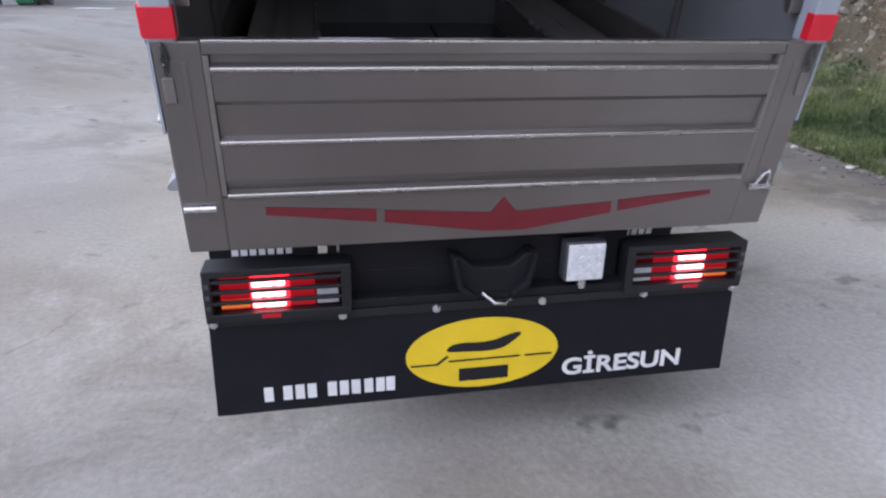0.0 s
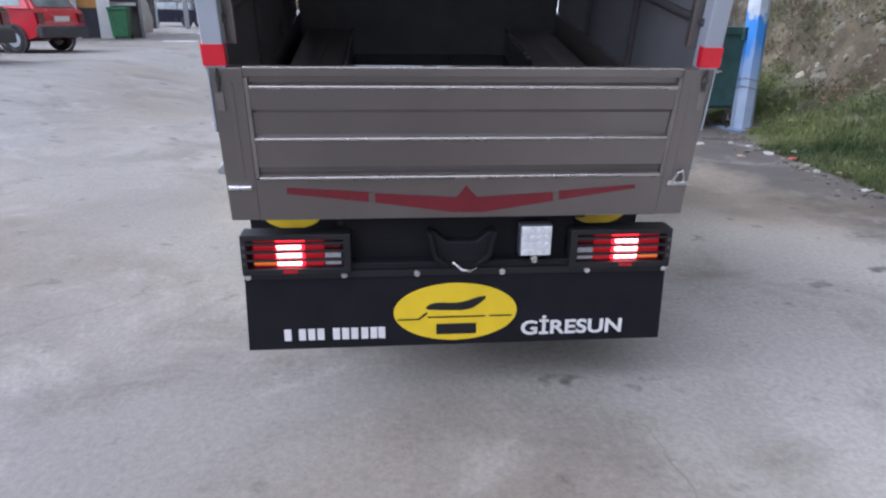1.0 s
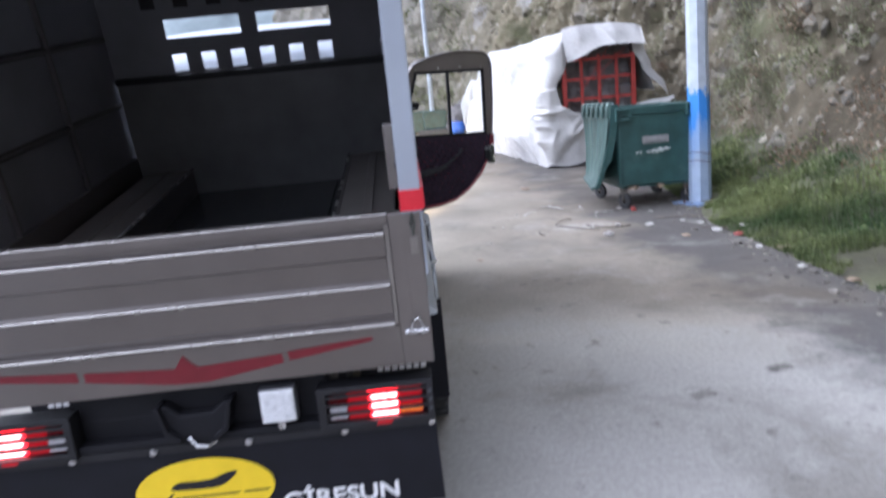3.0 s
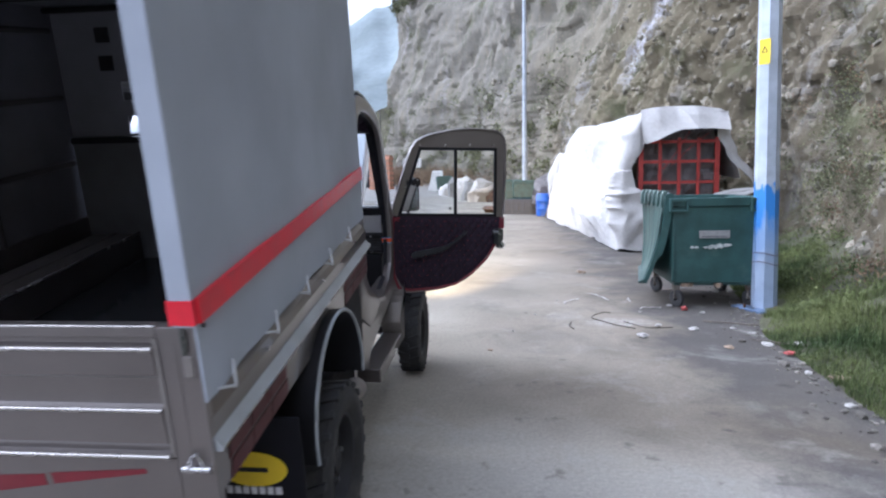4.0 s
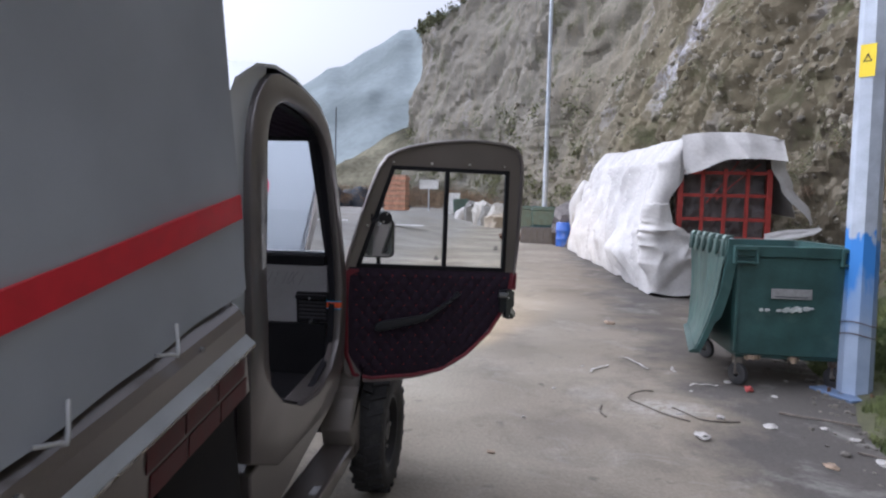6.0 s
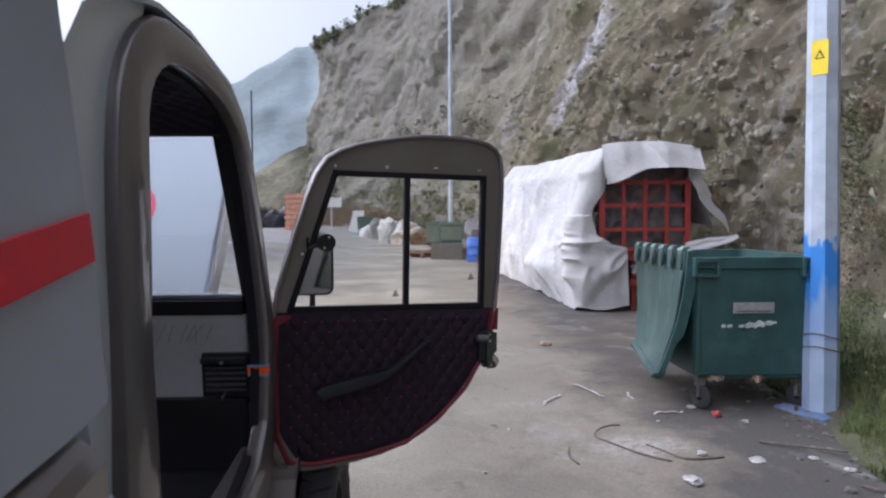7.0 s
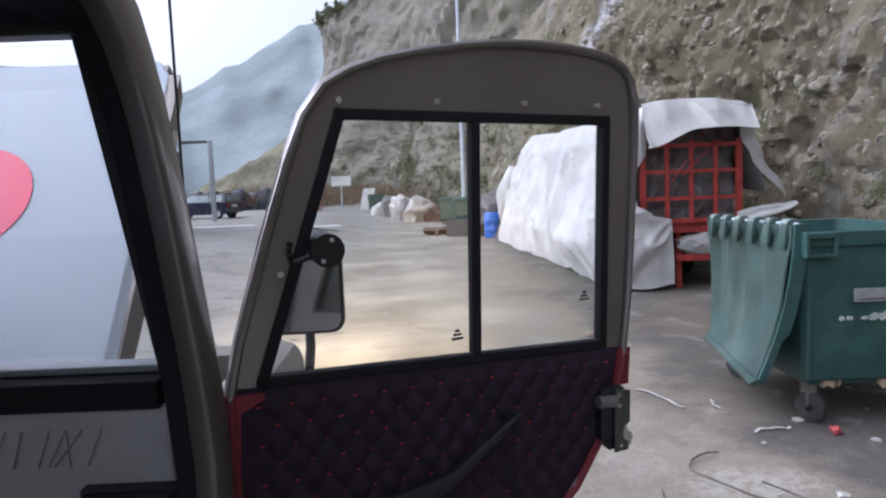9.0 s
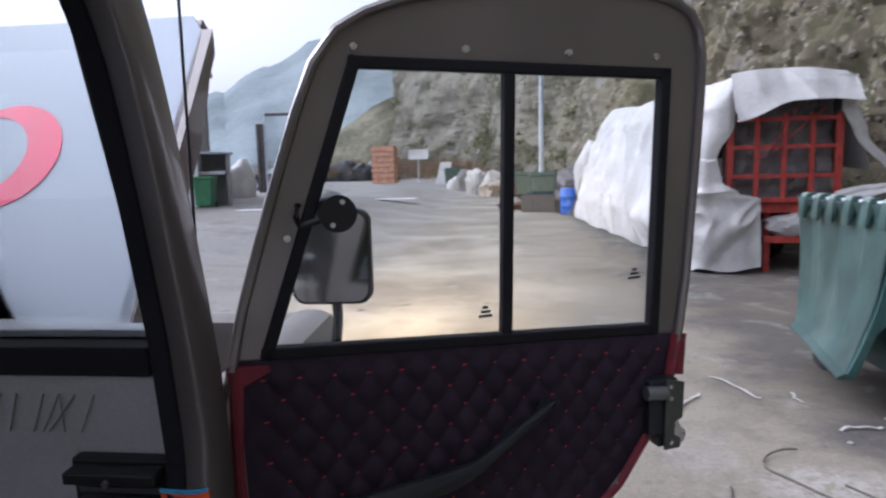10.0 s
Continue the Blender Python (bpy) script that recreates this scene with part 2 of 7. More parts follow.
def rock_material():
    """Ochre marl near by, haze put into the colour as grey further along, leaning beds, pale calcite streaks, weeds in
    the hollows.
    """
    m = material("cliff_rock", (0.062, 0.051, 0.034), 0.95, 0, 0.16, 0.5, 7.0, 0.08, second=(0.112, 0.096, 0.067), spec=0.15)
    n, l = m.node_tree.nodes, m.node_tree.links
    b = n["Principled BSDF"]
    for grain in n:
        if grain.bl_idname == "ShaderNodeTexNoise" and grain.inputs["Scale"].default_value > 5:
            grain.inputs["Detail"].default_value, grain.inputs["Roughness"].default_value = 12, 0.72
    out = b.inputs["Base Color"].links[0].from_socket
    co = n.new("ShaderNodeTexCoord")
    sep = n.new("ShaderNodeSeparateXYZ")
    l.new(co.outputs["Object"], sep.inputs[0])
    lean = n.new("ShaderNodeMapping")
    lean.inputs["Rotation"].default_value = (radians(-35), 0, 0)
    lean.inputs["Scale"].default_value = (1.0, 1.0, 0.22)
    l.new(co.outputs["Object"], lean.inputs["Vector"])

    def noise_at(scale, detail, rough, source):
        t = n.new("ShaderNodeTexNoise")
        t.inputs["Scale"].default_value, t.inputs["Detail"].default_value, t.inputs["Roughness"].default_value = scale, detail, rough
        l.new(source, t.inputs["Vector"])
        return t.outputs[0]

    def band(value, lo, hi):
        r = n.new("ShaderNodeMapRange")
        r.inputs[1].default_value, r.inputs[2].default_value = lo, hi
        l.new(value, r.inputs[0])
        return r.outputs[0]

    def maths(op, a, c):
        f = n.new("ShaderNodeMath")
        f.operation = op
        for k, v in ((0, a), (1, c)):
            if isinstance(v, float):
                f.inputs[k].default_value = v
            else:
                l.new(v, f.inputs[k])
        return f.outputs[0]

    def blend(a, colour, fac, k=1.0, mode='MIX'):
        x = n.new("ShaderNodeMix")
        x.data_type, x.blend_type = 'RGBA', mode
        l.new(maths('MULTIPLY', fac, float(k)), x.inputs[0])
        l.new(a, x.inputs[6])
        if isinstance(colour, tuple):
            x.inputs[7].default_value = (*colour, 1)
        else:
            l.new(colour, x.inputs[7])
        return x.outputs[2]

    world_co, beds = co.outputs["Object"], lean.outputs[0]
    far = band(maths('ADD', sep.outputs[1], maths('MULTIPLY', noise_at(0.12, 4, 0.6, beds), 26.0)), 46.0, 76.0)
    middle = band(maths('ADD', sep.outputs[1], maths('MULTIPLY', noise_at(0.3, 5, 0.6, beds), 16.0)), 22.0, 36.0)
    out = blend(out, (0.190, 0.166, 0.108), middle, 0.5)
    # greyer with distance, which puts haze into the far rock's colour
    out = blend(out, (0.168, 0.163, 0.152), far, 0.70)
    # leaning beds, lighter and darker
    out = blend(out, (0.205, 0.180, 0.132), band(noise_at(0.9, 8, 0.66, beds), 0.50, 0.66), 0.50)
    out = blend(out, (0.044, 0.038, 0.028), band(noise_at(1.3, 8, 0.7, beds), 0.56, 0.70), 0.6)
    # calcite
    out = blend(out, (0.30, 0.295, 0.30), maths('MULTIPLY', band(noise_at(0.22, 3, 0.5, beds), 0.57, 0.66), band(noise_at(1.6, 8, 0.75, world_co), 0.47, 0.58)), 0.55)
    # one bright vein that runs down to the green ledge
    along = maths('SUBTRACT', maths('MULTIPLY', maths('SUBTRACT', sep.outputs[1], 31.1), 0.775), maths('MULTIPLY', maths('SUBTRACT', sep.outputs[2], 8.75), 0.63))
    across = maths('ADD', maths('MULTIPLY', maths('SUBTRACT', sep.outputs[1], 31.1), 0.63), maths('MULTIPLY', maths('SUBTRACT', sep.outputs[2], 8.75), 0.775))
    ragged = maths('MULTIPLY', maths('SUBTRACT', noise_at(0.8, 6, 0.7, world_co), 0.5), 2.6)
    vein = maths('MULTIPLY', band(maths('ABSOLUTE', maths('ADD', across, ragged), 0.0), 1.5, 0.9), band(maths('ABSOLUTE', along, 0.0), 3.4, 2.2))
    out = blend(out, (0.40, 0.40, 0.44), maths('MULTIPLY', vein, band(noise_at(3.2, 8, 0.75, world_co), 0.40, 0.54)), 0.8)
    # weeds and moss
    out = blend(out, (0.070, 0.076, 0.038), band(noise_at(0.42, 8, 0.7, world_co), 0.53, 0.66), 0.75)
    # pale angular lumps
    v = n.new("ShaderNodeTexVoronoi")
    v.inputs["Scale"].default_value = 4.5
    l.new(world_co, v.inputs["Vector"])
    pick = n.new("ShaderNodeSeparateColor")
    l.new(v.outputs["Color"], pick.inputs[0])
    lump = maths('MULTIPLY', band(pick.outputs[0], 0.66, 0.72), band(v.outputs["Distance"], 0.48, 0.30))
    out = blend(out, (0.24, 0.216, 0.168), lump, 0.5)
    l.new(out, b.inputs["Base Color"])
    return m


def concrete_material():
    """Old poured yard: a paler pour to one side, greyer tones behind and a right rear lightened against shade, damp
    stains, oil spots, hair cracks and fine pitting.
    """
    m = material("worn_concrete", (0.196, 0.172, 0.137), 0.82, 0, 0.10, 0.55, 55, 0.004, second=(0.256, 0.237, 0.200), spec=0.35)
    n, l = m.node_tree.nodes, m.node_tree.links
    b = n["Principled BSDF"]
    src = b.inputs["Base Color"].links[0].from_socket
    co = n.new("ShaderNodeTexCoord")
    sep = n.new("ShaderNodeSeparateXYZ")
    l.new(co.outputs["Object"], sep.inputs[0])

    def noise_at(scale, detail=6, rough=0.6, bend=0.0):
        t = n.new("ShaderNodeTexNoise")
        t.inputs["Scale"].default_value, t.inputs["Detail"].default_value, t.inputs["Roughness"].default_value = scale, detail, rough
        t.inputs["Distortion"].default_value = bend
        l.new(co.outputs["Object"], t.inputs["Vector"])
        return t.outputs[0]

    def band(value, lo, hi):
        r = n.new("ShaderNodeMapRange")
        r.inputs[1].default_value, r.inputs[2].default_value = lo, hi
        l.new(value, r.inputs[0])
        return r.outputs[0]

    def maths(op, a, c):
        f = n.new("ShaderNodeMath")
        f.operation = op
        for k, v in ((0, a), (1, c)):
            if isinstance(v, float):
                f.inputs[k].default_value = v
            else:
                l.new(v, f.inputs[k])
        return f.outputs[0]

    def blend(a, colour, fac, k=1.0, mode='MIX'):
        x = n.new("ShaderNodeMix")
        x.data_type, x.blend_type = 'RGBA', mode
        l.new(maths('MULTIPLY', fac, float(k)), x.inputs[0])
        l.new(a, x.inputs[6])
        if isinstance(colour, tuple):
            x.inputs[7].default_value = (*colour, 1)
        else:
            l.new(colour, x.inputs[7])
        return x.outputs[2]

    one = n.new("ShaderNodeValue")
    one.outputs[0].default_value = 1.0
    wobble = maths('MULTIPLY', noise_at(0.8, 6, 0.6), 2.4)
    # paler pour to one side, greyer tones behind
    out = blend(src, (0.205, 0.206, 0.208), band(maths('ADD', sep.outputs[0], maths('MULTIPLY', noise_at(2.0, 6, 0.6), 0.5)), -3.3, -3.7), 0.7)
    out = blend(out, (0.160, 0.156, 0.151), band(maths('ADD', sep.outputs[1], wobble), 3.0, 1.3), 0.75)
    # pale patch at right rear makes up for shade from truck and cliff
    out = blend(out, (0.40, 0.388, 0.366), maths('MULTIPLY', band(maths('ADD', sep.outputs[1], wobble), 3.6, 1.4), band(maths('ADD', sep.outputs[0], noise_at(0.9, 6, 0.6)), 0.4, 1.7)), 0.85)
    out = blend(out, (0.192, 0.190, 0.186), band(maths('ADD', sep.outputs[0], noise_at(0.9, 6, 0.6)), -0.4, -1.6), 0.7)
    # earth washed over the slab beside the verge, and a dark damp strip along it
    edge = maths('ADD', sep.outputs[0], maths('MULTIPLY', noise_at(1.1, 7, 0.68), 2.6))
    out = blend(out, (0.150, 0.122, 0.090), maths('MULTIPLY', band(edge, 2.0, 4.2), band(sep.outputs[1], 1.5, 4.5)), 0.68)
    out = blend(out, (0.052, 0.050, 0.050), maths('MULTIPLY', band(edge, 3.85, 4.5), band(sep.outputs[1], -3.0, -1.0)), 0.85)
    # stains, bleached patches, spots
    out = blend(out, (0.092, 0.080, 0.067), band(noise_at(0.75, 9, 0.68, 0.5), 0.50, 0.63), 0.48)
    out = blend(out, (0.125, 0.100, 0.070), band(noise_at(0.35, 5, 0.55), 0.50, 0.66), 0.5)
    out = blend(out, (0.31, 0.30, 0.282), band(noise_at(1.5, 9, 0.72, 0.7), 0.54, 0.72), 0.55)
    out = blend(out, (0.075, 0.066, 0.060), band(noise_at(4.2, 6, 0.6), 0.62, 0.70), 0.55)
    out = blend(out, (0.040, 0.036, 0.034), band(noise_at(3.4, 3, 0.45), 0.69, 0.75), 0.75)
    dust = maths('ADD', maths('MULTIPLY', maths('POWER', maths('MULTIPLY', maths('SUBTRACT', sep.outputs[0], 2.60), 2.2), 2.0), 1.0), maths('POWER', maths('MULTIPLY', maths('SUBTRACT', sep.outputs[1], 5.05), 4.0), 2.0))
    out = blend(out, (0.40, 0.395, 0.385), maths('MULTIPLY', band(maths('ADD', dust, maths('MULTIPLY', noise_at(5.0, 6, 0.7), 1.6)), 1.7, 0.9), band(noise_at(14.0, 6, 0.7), 0.40, 0.55)), 0.45)
    # hair cracks where the noise allows them
    v = n.new("ShaderNodeTexVoronoi")
    v.feature = 'DISTANCE_TO_EDGE'
    v.inputs["Scale"].default_value = 0.33
    warp = n.new("ShaderNodeMix")
    warp.data_type, warp.blend_type = 'RGBA', 'LINEAR_LIGHT'
    warp.inputs[0].default_value = 0.25
    wn2 = n.new("ShaderNodeTexNoise")
    wn2.inputs["Scale"].default_value, wn2.inputs["Detail"].default_value = 1.6, 6
    l.new(co.outputs["Object"], wn2.inputs["Vector"])
    l.new(co.outputs["Object"], warp.inputs[6])
    l.new(wn2.outputs["Color"], warp.inputs[7])
    l.new(warp.outputs[2], v.inputs["Vector"])
    crack = maths('MULTIPLY', band(v.outputs["Distance"], 0.0024, 0.0009), band(noise_at(0.45, 3, 0.5), 0.52, 0.62))
    out = blend(out, (0.070, 0.063, 0.056), crack, 0.32)
    # speckle
    out = blend(out, band(noise_at(38.0, 9, 0.8), 0.25, 0.75), one.outputs[0], 0.32, 'OVERLAY')
    l.new(out, b.inputs["Base Color"])
    rr = n.new("ShaderNodeMapRange")
    rr.inputs[3].default_value, rr.inputs[4].default_value = 0.9, 0.6
    l.new(band(noise_at(0.7, 5, 0.6), 0.45, 0.7), rr.inputs[0])
    l.new(rr.outputs[0], b.inputs["Roughness"])
    return m


def pole_material():
    """Galvanised steel with a brushed blue coat at chest height that thins into a pale wash towards the ground."""
    m = material("galvanised_and_blue_paint", (0.40, 0.445, 0.51), 0.45, 0.1, 0.08, 5, 120, 0.0006)
    n, l = m.node_tree.nodes, m.node_tree.links
    b = n["Principled BSDF"]
    out = b.inputs["Base Color"].links[0].from_socket
    co = n.new("ShaderNodeTexCoord")
    sep = n.new("ShaderNodeSeparateXYZ")
    l.new(co.outputs["Object"], sep.inputs[0])

    def wander(scale, stretch, by):
        mp, t, k = n.new("ShaderNodeMapping"), n.new("ShaderNodeTexNoise"), n.new("ShaderNodeMath")
        mp.inputs["Scale"].default_value = (1, 1, stretch)
        t.inputs["Scale"].default_value, t.inputs["Detail"].default_value, t.inputs["Roughness"].default_value = scale, 5, 0.55
        k.operation = 'MULTIPLY_ADD'
        k.inputs[1].default_value = by
        l.new(co.outputs["Object"], mp.inputs["Vector"])
        l.new(mp.outputs[0], t.inputs["Vector"])
        l.new(t.outputs[0], k.inputs[0])
        l.new(sep.outputs[2], k.inputs[2])
        return k.outputs[0]

    def coat(under, colour, height, stops):
        ramp, x = n.new("ShaderNodeValToRGB"), n.new("ShaderNodeMix")
        half = n.new("ShaderNodeMath")
        half.operation = 'MULTIPLY'
        half.inputs[1].default_value = 0.5
        l.new(height, half.inputs[0])
        l.new(half.outputs[0], ramp.inputs[0])
        e = ramp.color_ramp.elements
        while len(e) < len(stops):
            e.new(0.5)
        for k, (z, amount) in enumerate(stops):
            e[k].position, e[k].color = z / 2, (amount, amount, amount, 1)
        x.data_type = 'RGBA'
        l.new(ramp.outputs[0], x.inputs[0])
        l.new(under, x.inputs[6])
        x.inputs[7].default_value = (*colour, 1)
        return x.outputs[2]
    out = coat(out, (0.19, 0.30, 0.50), wander(6, 0.35, 0.5), ((0.0, 0.40), (0.75, 0.45), (0.9, 0.75), (1.45, 0.75), (1.62, 0.0)))
    out = coat(out, (0.045, 0.21, 0.58), wander(13, 0.30, 0.8), ((0.95, 0.0), (1.27, 0.25), (1.45, 1.0), (1.71, 1.0), (1.76, 0.0)))
    l.new(out, b.inputs["Base Color"])
    return m


ROCK = rock_material()
POLE_PAINT = pole_material()
CONCRETE = concrete_material()

# ---------- mesh helpers ----------


def mesh_of(name, bm, mat, smooth=False):
    bmesh.ops.recalc_face_normals(bm, faces=bm.faces)
    me = bpy.data.meshes.new(name)
    bm.to_mesh(me)
    bm.free()
    me.materials.append(mat)
    if smooth:
        me.shade_smooth()
        me.set_sharp_from_angle(angle=radians(38))
    return me


def part(name, bm, mat, parent=None, label="", m=None, smooth=False):
    ob = new(name, mesh_of(name, bm, mat, smooth))
    if parent:
        ob.parent = parent
    if m is not None:
        ob.matrix_local = m
    return tagged(ob, label)


def thing(name, bm, mat, label, category, group="", kind="", m=None, smooth=False):
    ob = part(name, bm, mat, None, "", m, smooth)
    return tagged(ob, label, category, group, kind)


def holder(name, label, category, group="", m=None):
    ob = new(name)
    ob.empty_display_size = 0.2
    if m is not None:
        ob.matrix_basis = m
    return tagged(ob, label, category, group)


def box(x0, x1, y0, y1, z0, z1, bevel=0.0, bm=None, m=None, segments=2):
    one = bmesh.new()
    bmesh.ops.create_cube(one, size=1)
    for v in one.verts:
        v.co = Vector(((x0 + x1) / 2 + v.co.x * (x1 - x0), (y0 + y1) / 2 + v.co.y * (y1 - y0), (z0 + z1) / 2 + v.co.z * (z1 - z0)))
    if bevel:
        bmesh.ops.bevel(one, geom=one.edges[:], offset=bevel, segments=segments, affect='EDGES', profile=0.5)
    return merge(one, bm, m)


def merge(one, bm=None, m=None):
    if m is not None:
        one.transform(m)
    if bm is None:
        return one
    me = bpy.data.meshes.new("scratch")
    one.to_mesh(me)
    one.free()
    bm.from_mesh(me)
    bpy.data.meshes.remove(me)
    return bm


def prism(outline, depth, axis="y", at=0.0, bevel=0.0, bm=None, m=None, hole=None):
    """A flat outline (pairs) given thickness along an axis: pairs are the other two axes in order. hole: an inner outline with as many points."""
    one = bmesh.new()

    def put(p, d):
        a, b = p
        return {"x": (d, a, b), "y": (a, d, b), "z": (a, b, d)}[axis]
    rings = [[one.verts.new(put(p, at + d)) for p in o] for d in (0, depth) for o in ([outline, hole] if hole else [outline])]
    k = len(outline)
    if hole:
        o0, h0, o1, h1 = rings
        for i in range(k):
            j = (i + 1) % k
            one.faces.new((o0[i], o0[j], h0[j], h0[i]))
            one.faces.new((o1[j], o1[i], h1[i], h1[j]))
            one.faces.new((o0[j], o0[i], o1[i], o1[j]))
            one.faces.new((h0[i], h0[j], h1[j], h1[i]))
    else:
        o0, o1 = rings
        one.faces.new(o0[::-1])
        one.faces.new(o1)
        for i in range(k):
            j = (i + 1) % k
            one.faces.new((o0[i], o0[j], o1[j], o1[i]))
    if bevel:
        bmesh.ops.recalc_face_normals(one, faces=one.faces)
        bmesh.ops.bevel(one, geom=[e for e in one.edges if e.calc_face_angle(0) > 0.6], offset=bevel, segments=2, affect='EDGES', profile=0.5)
    return merge(one, bm, m)


def rod(a, b, r, bm=None, sides=12, r2=None):
    a, b = Vector(a), Vector(b)
    one = bmesh.new()
    bmesh.ops.create_cone(one, cap_ends=True, segments=sides, radius1=r, radius2=r if r2 is None else r2, depth=(b - a).length)
    q = (b - a).to_track_quat("Z", "Y").to_matrix().to_4x4()
    return merge(one, bm, Matrix.Translation((a + b) / 2) @ q)


def tube(points, r, bm=None, sides=8):
    """A bent round bar through points."""
    bm = bm or bmesh.new()
    pts = [Vector(p) for p in points]
    rings = []
    for i, p in enumerate(pts):
        way = (pts[min(i + 1, len(pts) - 1)] - pts[max(i - 1, 0)]).normalized()
        side = way.cross(Vector((0.13, 0.27, 0.95))).normalized()
        up = side.cross(way)
        rings.append([bm.verts.new(p + r * (math.cos(a) * side + math.sin(a) * up)) for a in (2 * math.pi * k / sides for k in range(sides))])
    for s, t in zip(rings, rings[1:]):
        for k in range(sides):
            bm.faces.new((s[k], s[(k + 1) % sides], t[(k + 1) % sides], t[k]))
    bm.faces.new(rings[0][::-1])
    bm.faces.new(rings[-1])
    return bm


def lathe(profile, steps=40, axis="x", bm=None, m=None, closed=False):
    """A profile of (along, radius) pairs turned round an axis."""
    one = bmesh.new()
    rings = []
    for a, r in profile:
        ring = []
        for k in range(steps):
            t = 2 * math.pi * k / steps
            ring.append(one.verts.new({"x": (a, r * math.cos(t), r * math.sin(t)), "z": (r * math.cos(t), r * math.sin(t), a), "y": (r * math.cos(t), a, r * math.sin(t))}[axis]))
        rings.append(ring)
    pairs = list(zip(rings, rings[1:])) + ([(rings[-1], rings[0])] if closed else [])
    for s, t in pairs:
        for k in range(steps):
            one.faces.new((s[k], s[(k + 1) % steps], t[(k + 1) % steps], t[k]))
    return merge(one, bm, m)


def smoothed(outline, rounds=2):
    """Corner-cut an outline to round it."""
    pts = [Vector(p) for p in outline]
    for _ in range(rounds):
        pts = [q for i in range(len(pts)) for q in (pts[i].lerp(pts[(i + 1) % len(pts)], 0.25), pts[i].lerp(pts[(i + 1) % len(pts)], 0.75))]
    return [tuple(p) for p in pts]


def grid(nu, nv, place, bm=None):
    bm = bm or bmesh.new()
    vs = [[bm.verts.new(place(u / nu, v / nv)) for v in range(nv + 1)] for u in range(nu + 1)]
    for u in range(nu):
        for v in range(nv):
            bm.faces.new((vs[u][v], vs[u + 1][v], vs[u + 1][v + 1], vs[u][v + 1]))
    return bm


def thicken(bm, d):
    bmesh.ops.recalc_face_normals(bm, faces=bm.faces)
    bmesh.ops.solidify(bm, geom=bm.faces[:], thickness=d)
    return bm


def fbm(x, y, z=0.0, octaves=4):
    return noise.fractal(Vector((x, y, z)), 1.0, 2.0, octaves)


def lettering(text, size, depth, width):
    cu = bpy.data.curves.new("lettering", 'FONT')
    cu.body, cu.size, cu.extrude, cu.offset = text, size, depth, size * 0.024
    ob = bpy.data.objects.new("lettering", cu)
    scene.collection.objects.link(ob)
    me = bpy.data.meshes.new_from_object(ob)
    bpy.data.objects.remove(ob)
    bm = bmesh.new()
    bm.from_mesh(me)
    bpy.data.meshes.remove(me)
    xs, ys = [v.co.x for v in bm.verts], [v.co.y for v in bm.verts]
    k = width / (max(xs) - min(xs))
    cx, y0 = (max(xs) + min(xs)) / 2, min(ys)
    h = size / (max(ys) - y0)
    for v in bm.verts:
        v.co = Vector(((v.co.x - cx) * k, v.co.z, (v.co.y - y0) * h))
    return bm

# ---------- the yard, the bank and the cliff ----------


def ease(t):
    t = min(1.0, max(0.0, t))
    return t * t * (3 - 2 * t)


def table(y, pairs):
    for (a, p), (b, q) in zip(pairs, pairs[1:]):
        if y <= b:
            return p + (q - p) * ease((y - a) / (b - a)) if y > a else p
    return pairs[-1][1]


def ground_z(x, y):
    """The yard is flat by the truck and climbs gently to one side and far ahead."""
    return 0.5 * ease((-x - 1.8) / 4.6) * ease((y - 1) / 7) + 0.012 * max(0.0, y - 20) * ease((y - 20) / 20) - 0.0


def verge_x(y):
    return table(y, ((-12, 3.5), (2, 3.62), (4.2, 3.72), (6, 4.15), (9, 4.7), (12, 6.0), (18, 5.2), (40, 4.4), (70, 0.5)))


CLIFF_FOOT = ((-40, 5.6), (-10, 5.3), (2, 5.2), (6, 5.5), (11, 6.7), (16, 6.5), (22, 5.7), (32, 5.2), (45, 4.6), (70, -3.4), (100, -18.0))


def cliff_foot(y):
    return table(y, CLIFF_FOOT)


def steps(*stretches):
    out = [stretches[0][0]]
    for a, b, d in stretches:
        n = max(1, round((b - a) / d))
        out += [a + (b - a) * k / n for k in range(1, n + 1)]
    return out


def yard():
    xs = steps((-600, -60, 60), (-60, -14, 4), (-14, 8, 0.4), (8, 20, 4), (20, 600, 80))
    ys = steps((-600, -30, 60), (-30, -6, 2), (-6, 12, 0.4), (12, 60, 1.5), (60, 140, 8), (140, 900, 80))
    verts = [(x, y, ground_z(x, y) + 0.004 * fbm(x * 0.8, y * 0.8)) for x in xs for y in ys]
    n = len(ys)
    faces = [(i * n + j, (i + 1) * n + j, (i + 1) * n + j + 1, i * n + j + 1) for i in range(len(xs) - 1) for j in range(n - 1)]
    me = bpy.data.meshes.new("ground")
    me.from_pydata(verts, [], faces)
    me.materials.append(CONCRETE)
    me.shade_smooth()
    return tagged(new("ground", me), "worn grey concrete yard with stains and oil spots", "ground", kind="structure")


yard()


def bank_z(x, y):
    a, b = verge_x(y), cliff_foot(y) + 0.6
    t = max(0.0, (x - a) / max(0.3, b - a))
    return 0.02 + 0.75 * t ** 1.5 + 0.06 * fbm(x * 1.7, y * 1.7, 3) * min(1, t * 4)


def bank():
    def place(u, v):
        y = -14 + 54 * v
        a, b = verge_x(y) + 0.06 * fbm(0, y * 2.3, 5), cliff_foot(y) + 0.6
        x = a + (b - a) * u
        return x, y, ground_z(x, y) + (bank_z(x, y) if u > 0 else -0.03)
    bm = grid(14, 180, place)
    return thing("verge_ground", bm, SOIL, "weedy soil bank under the cliff", "ground", kind="structure", smooth=True)


bank()


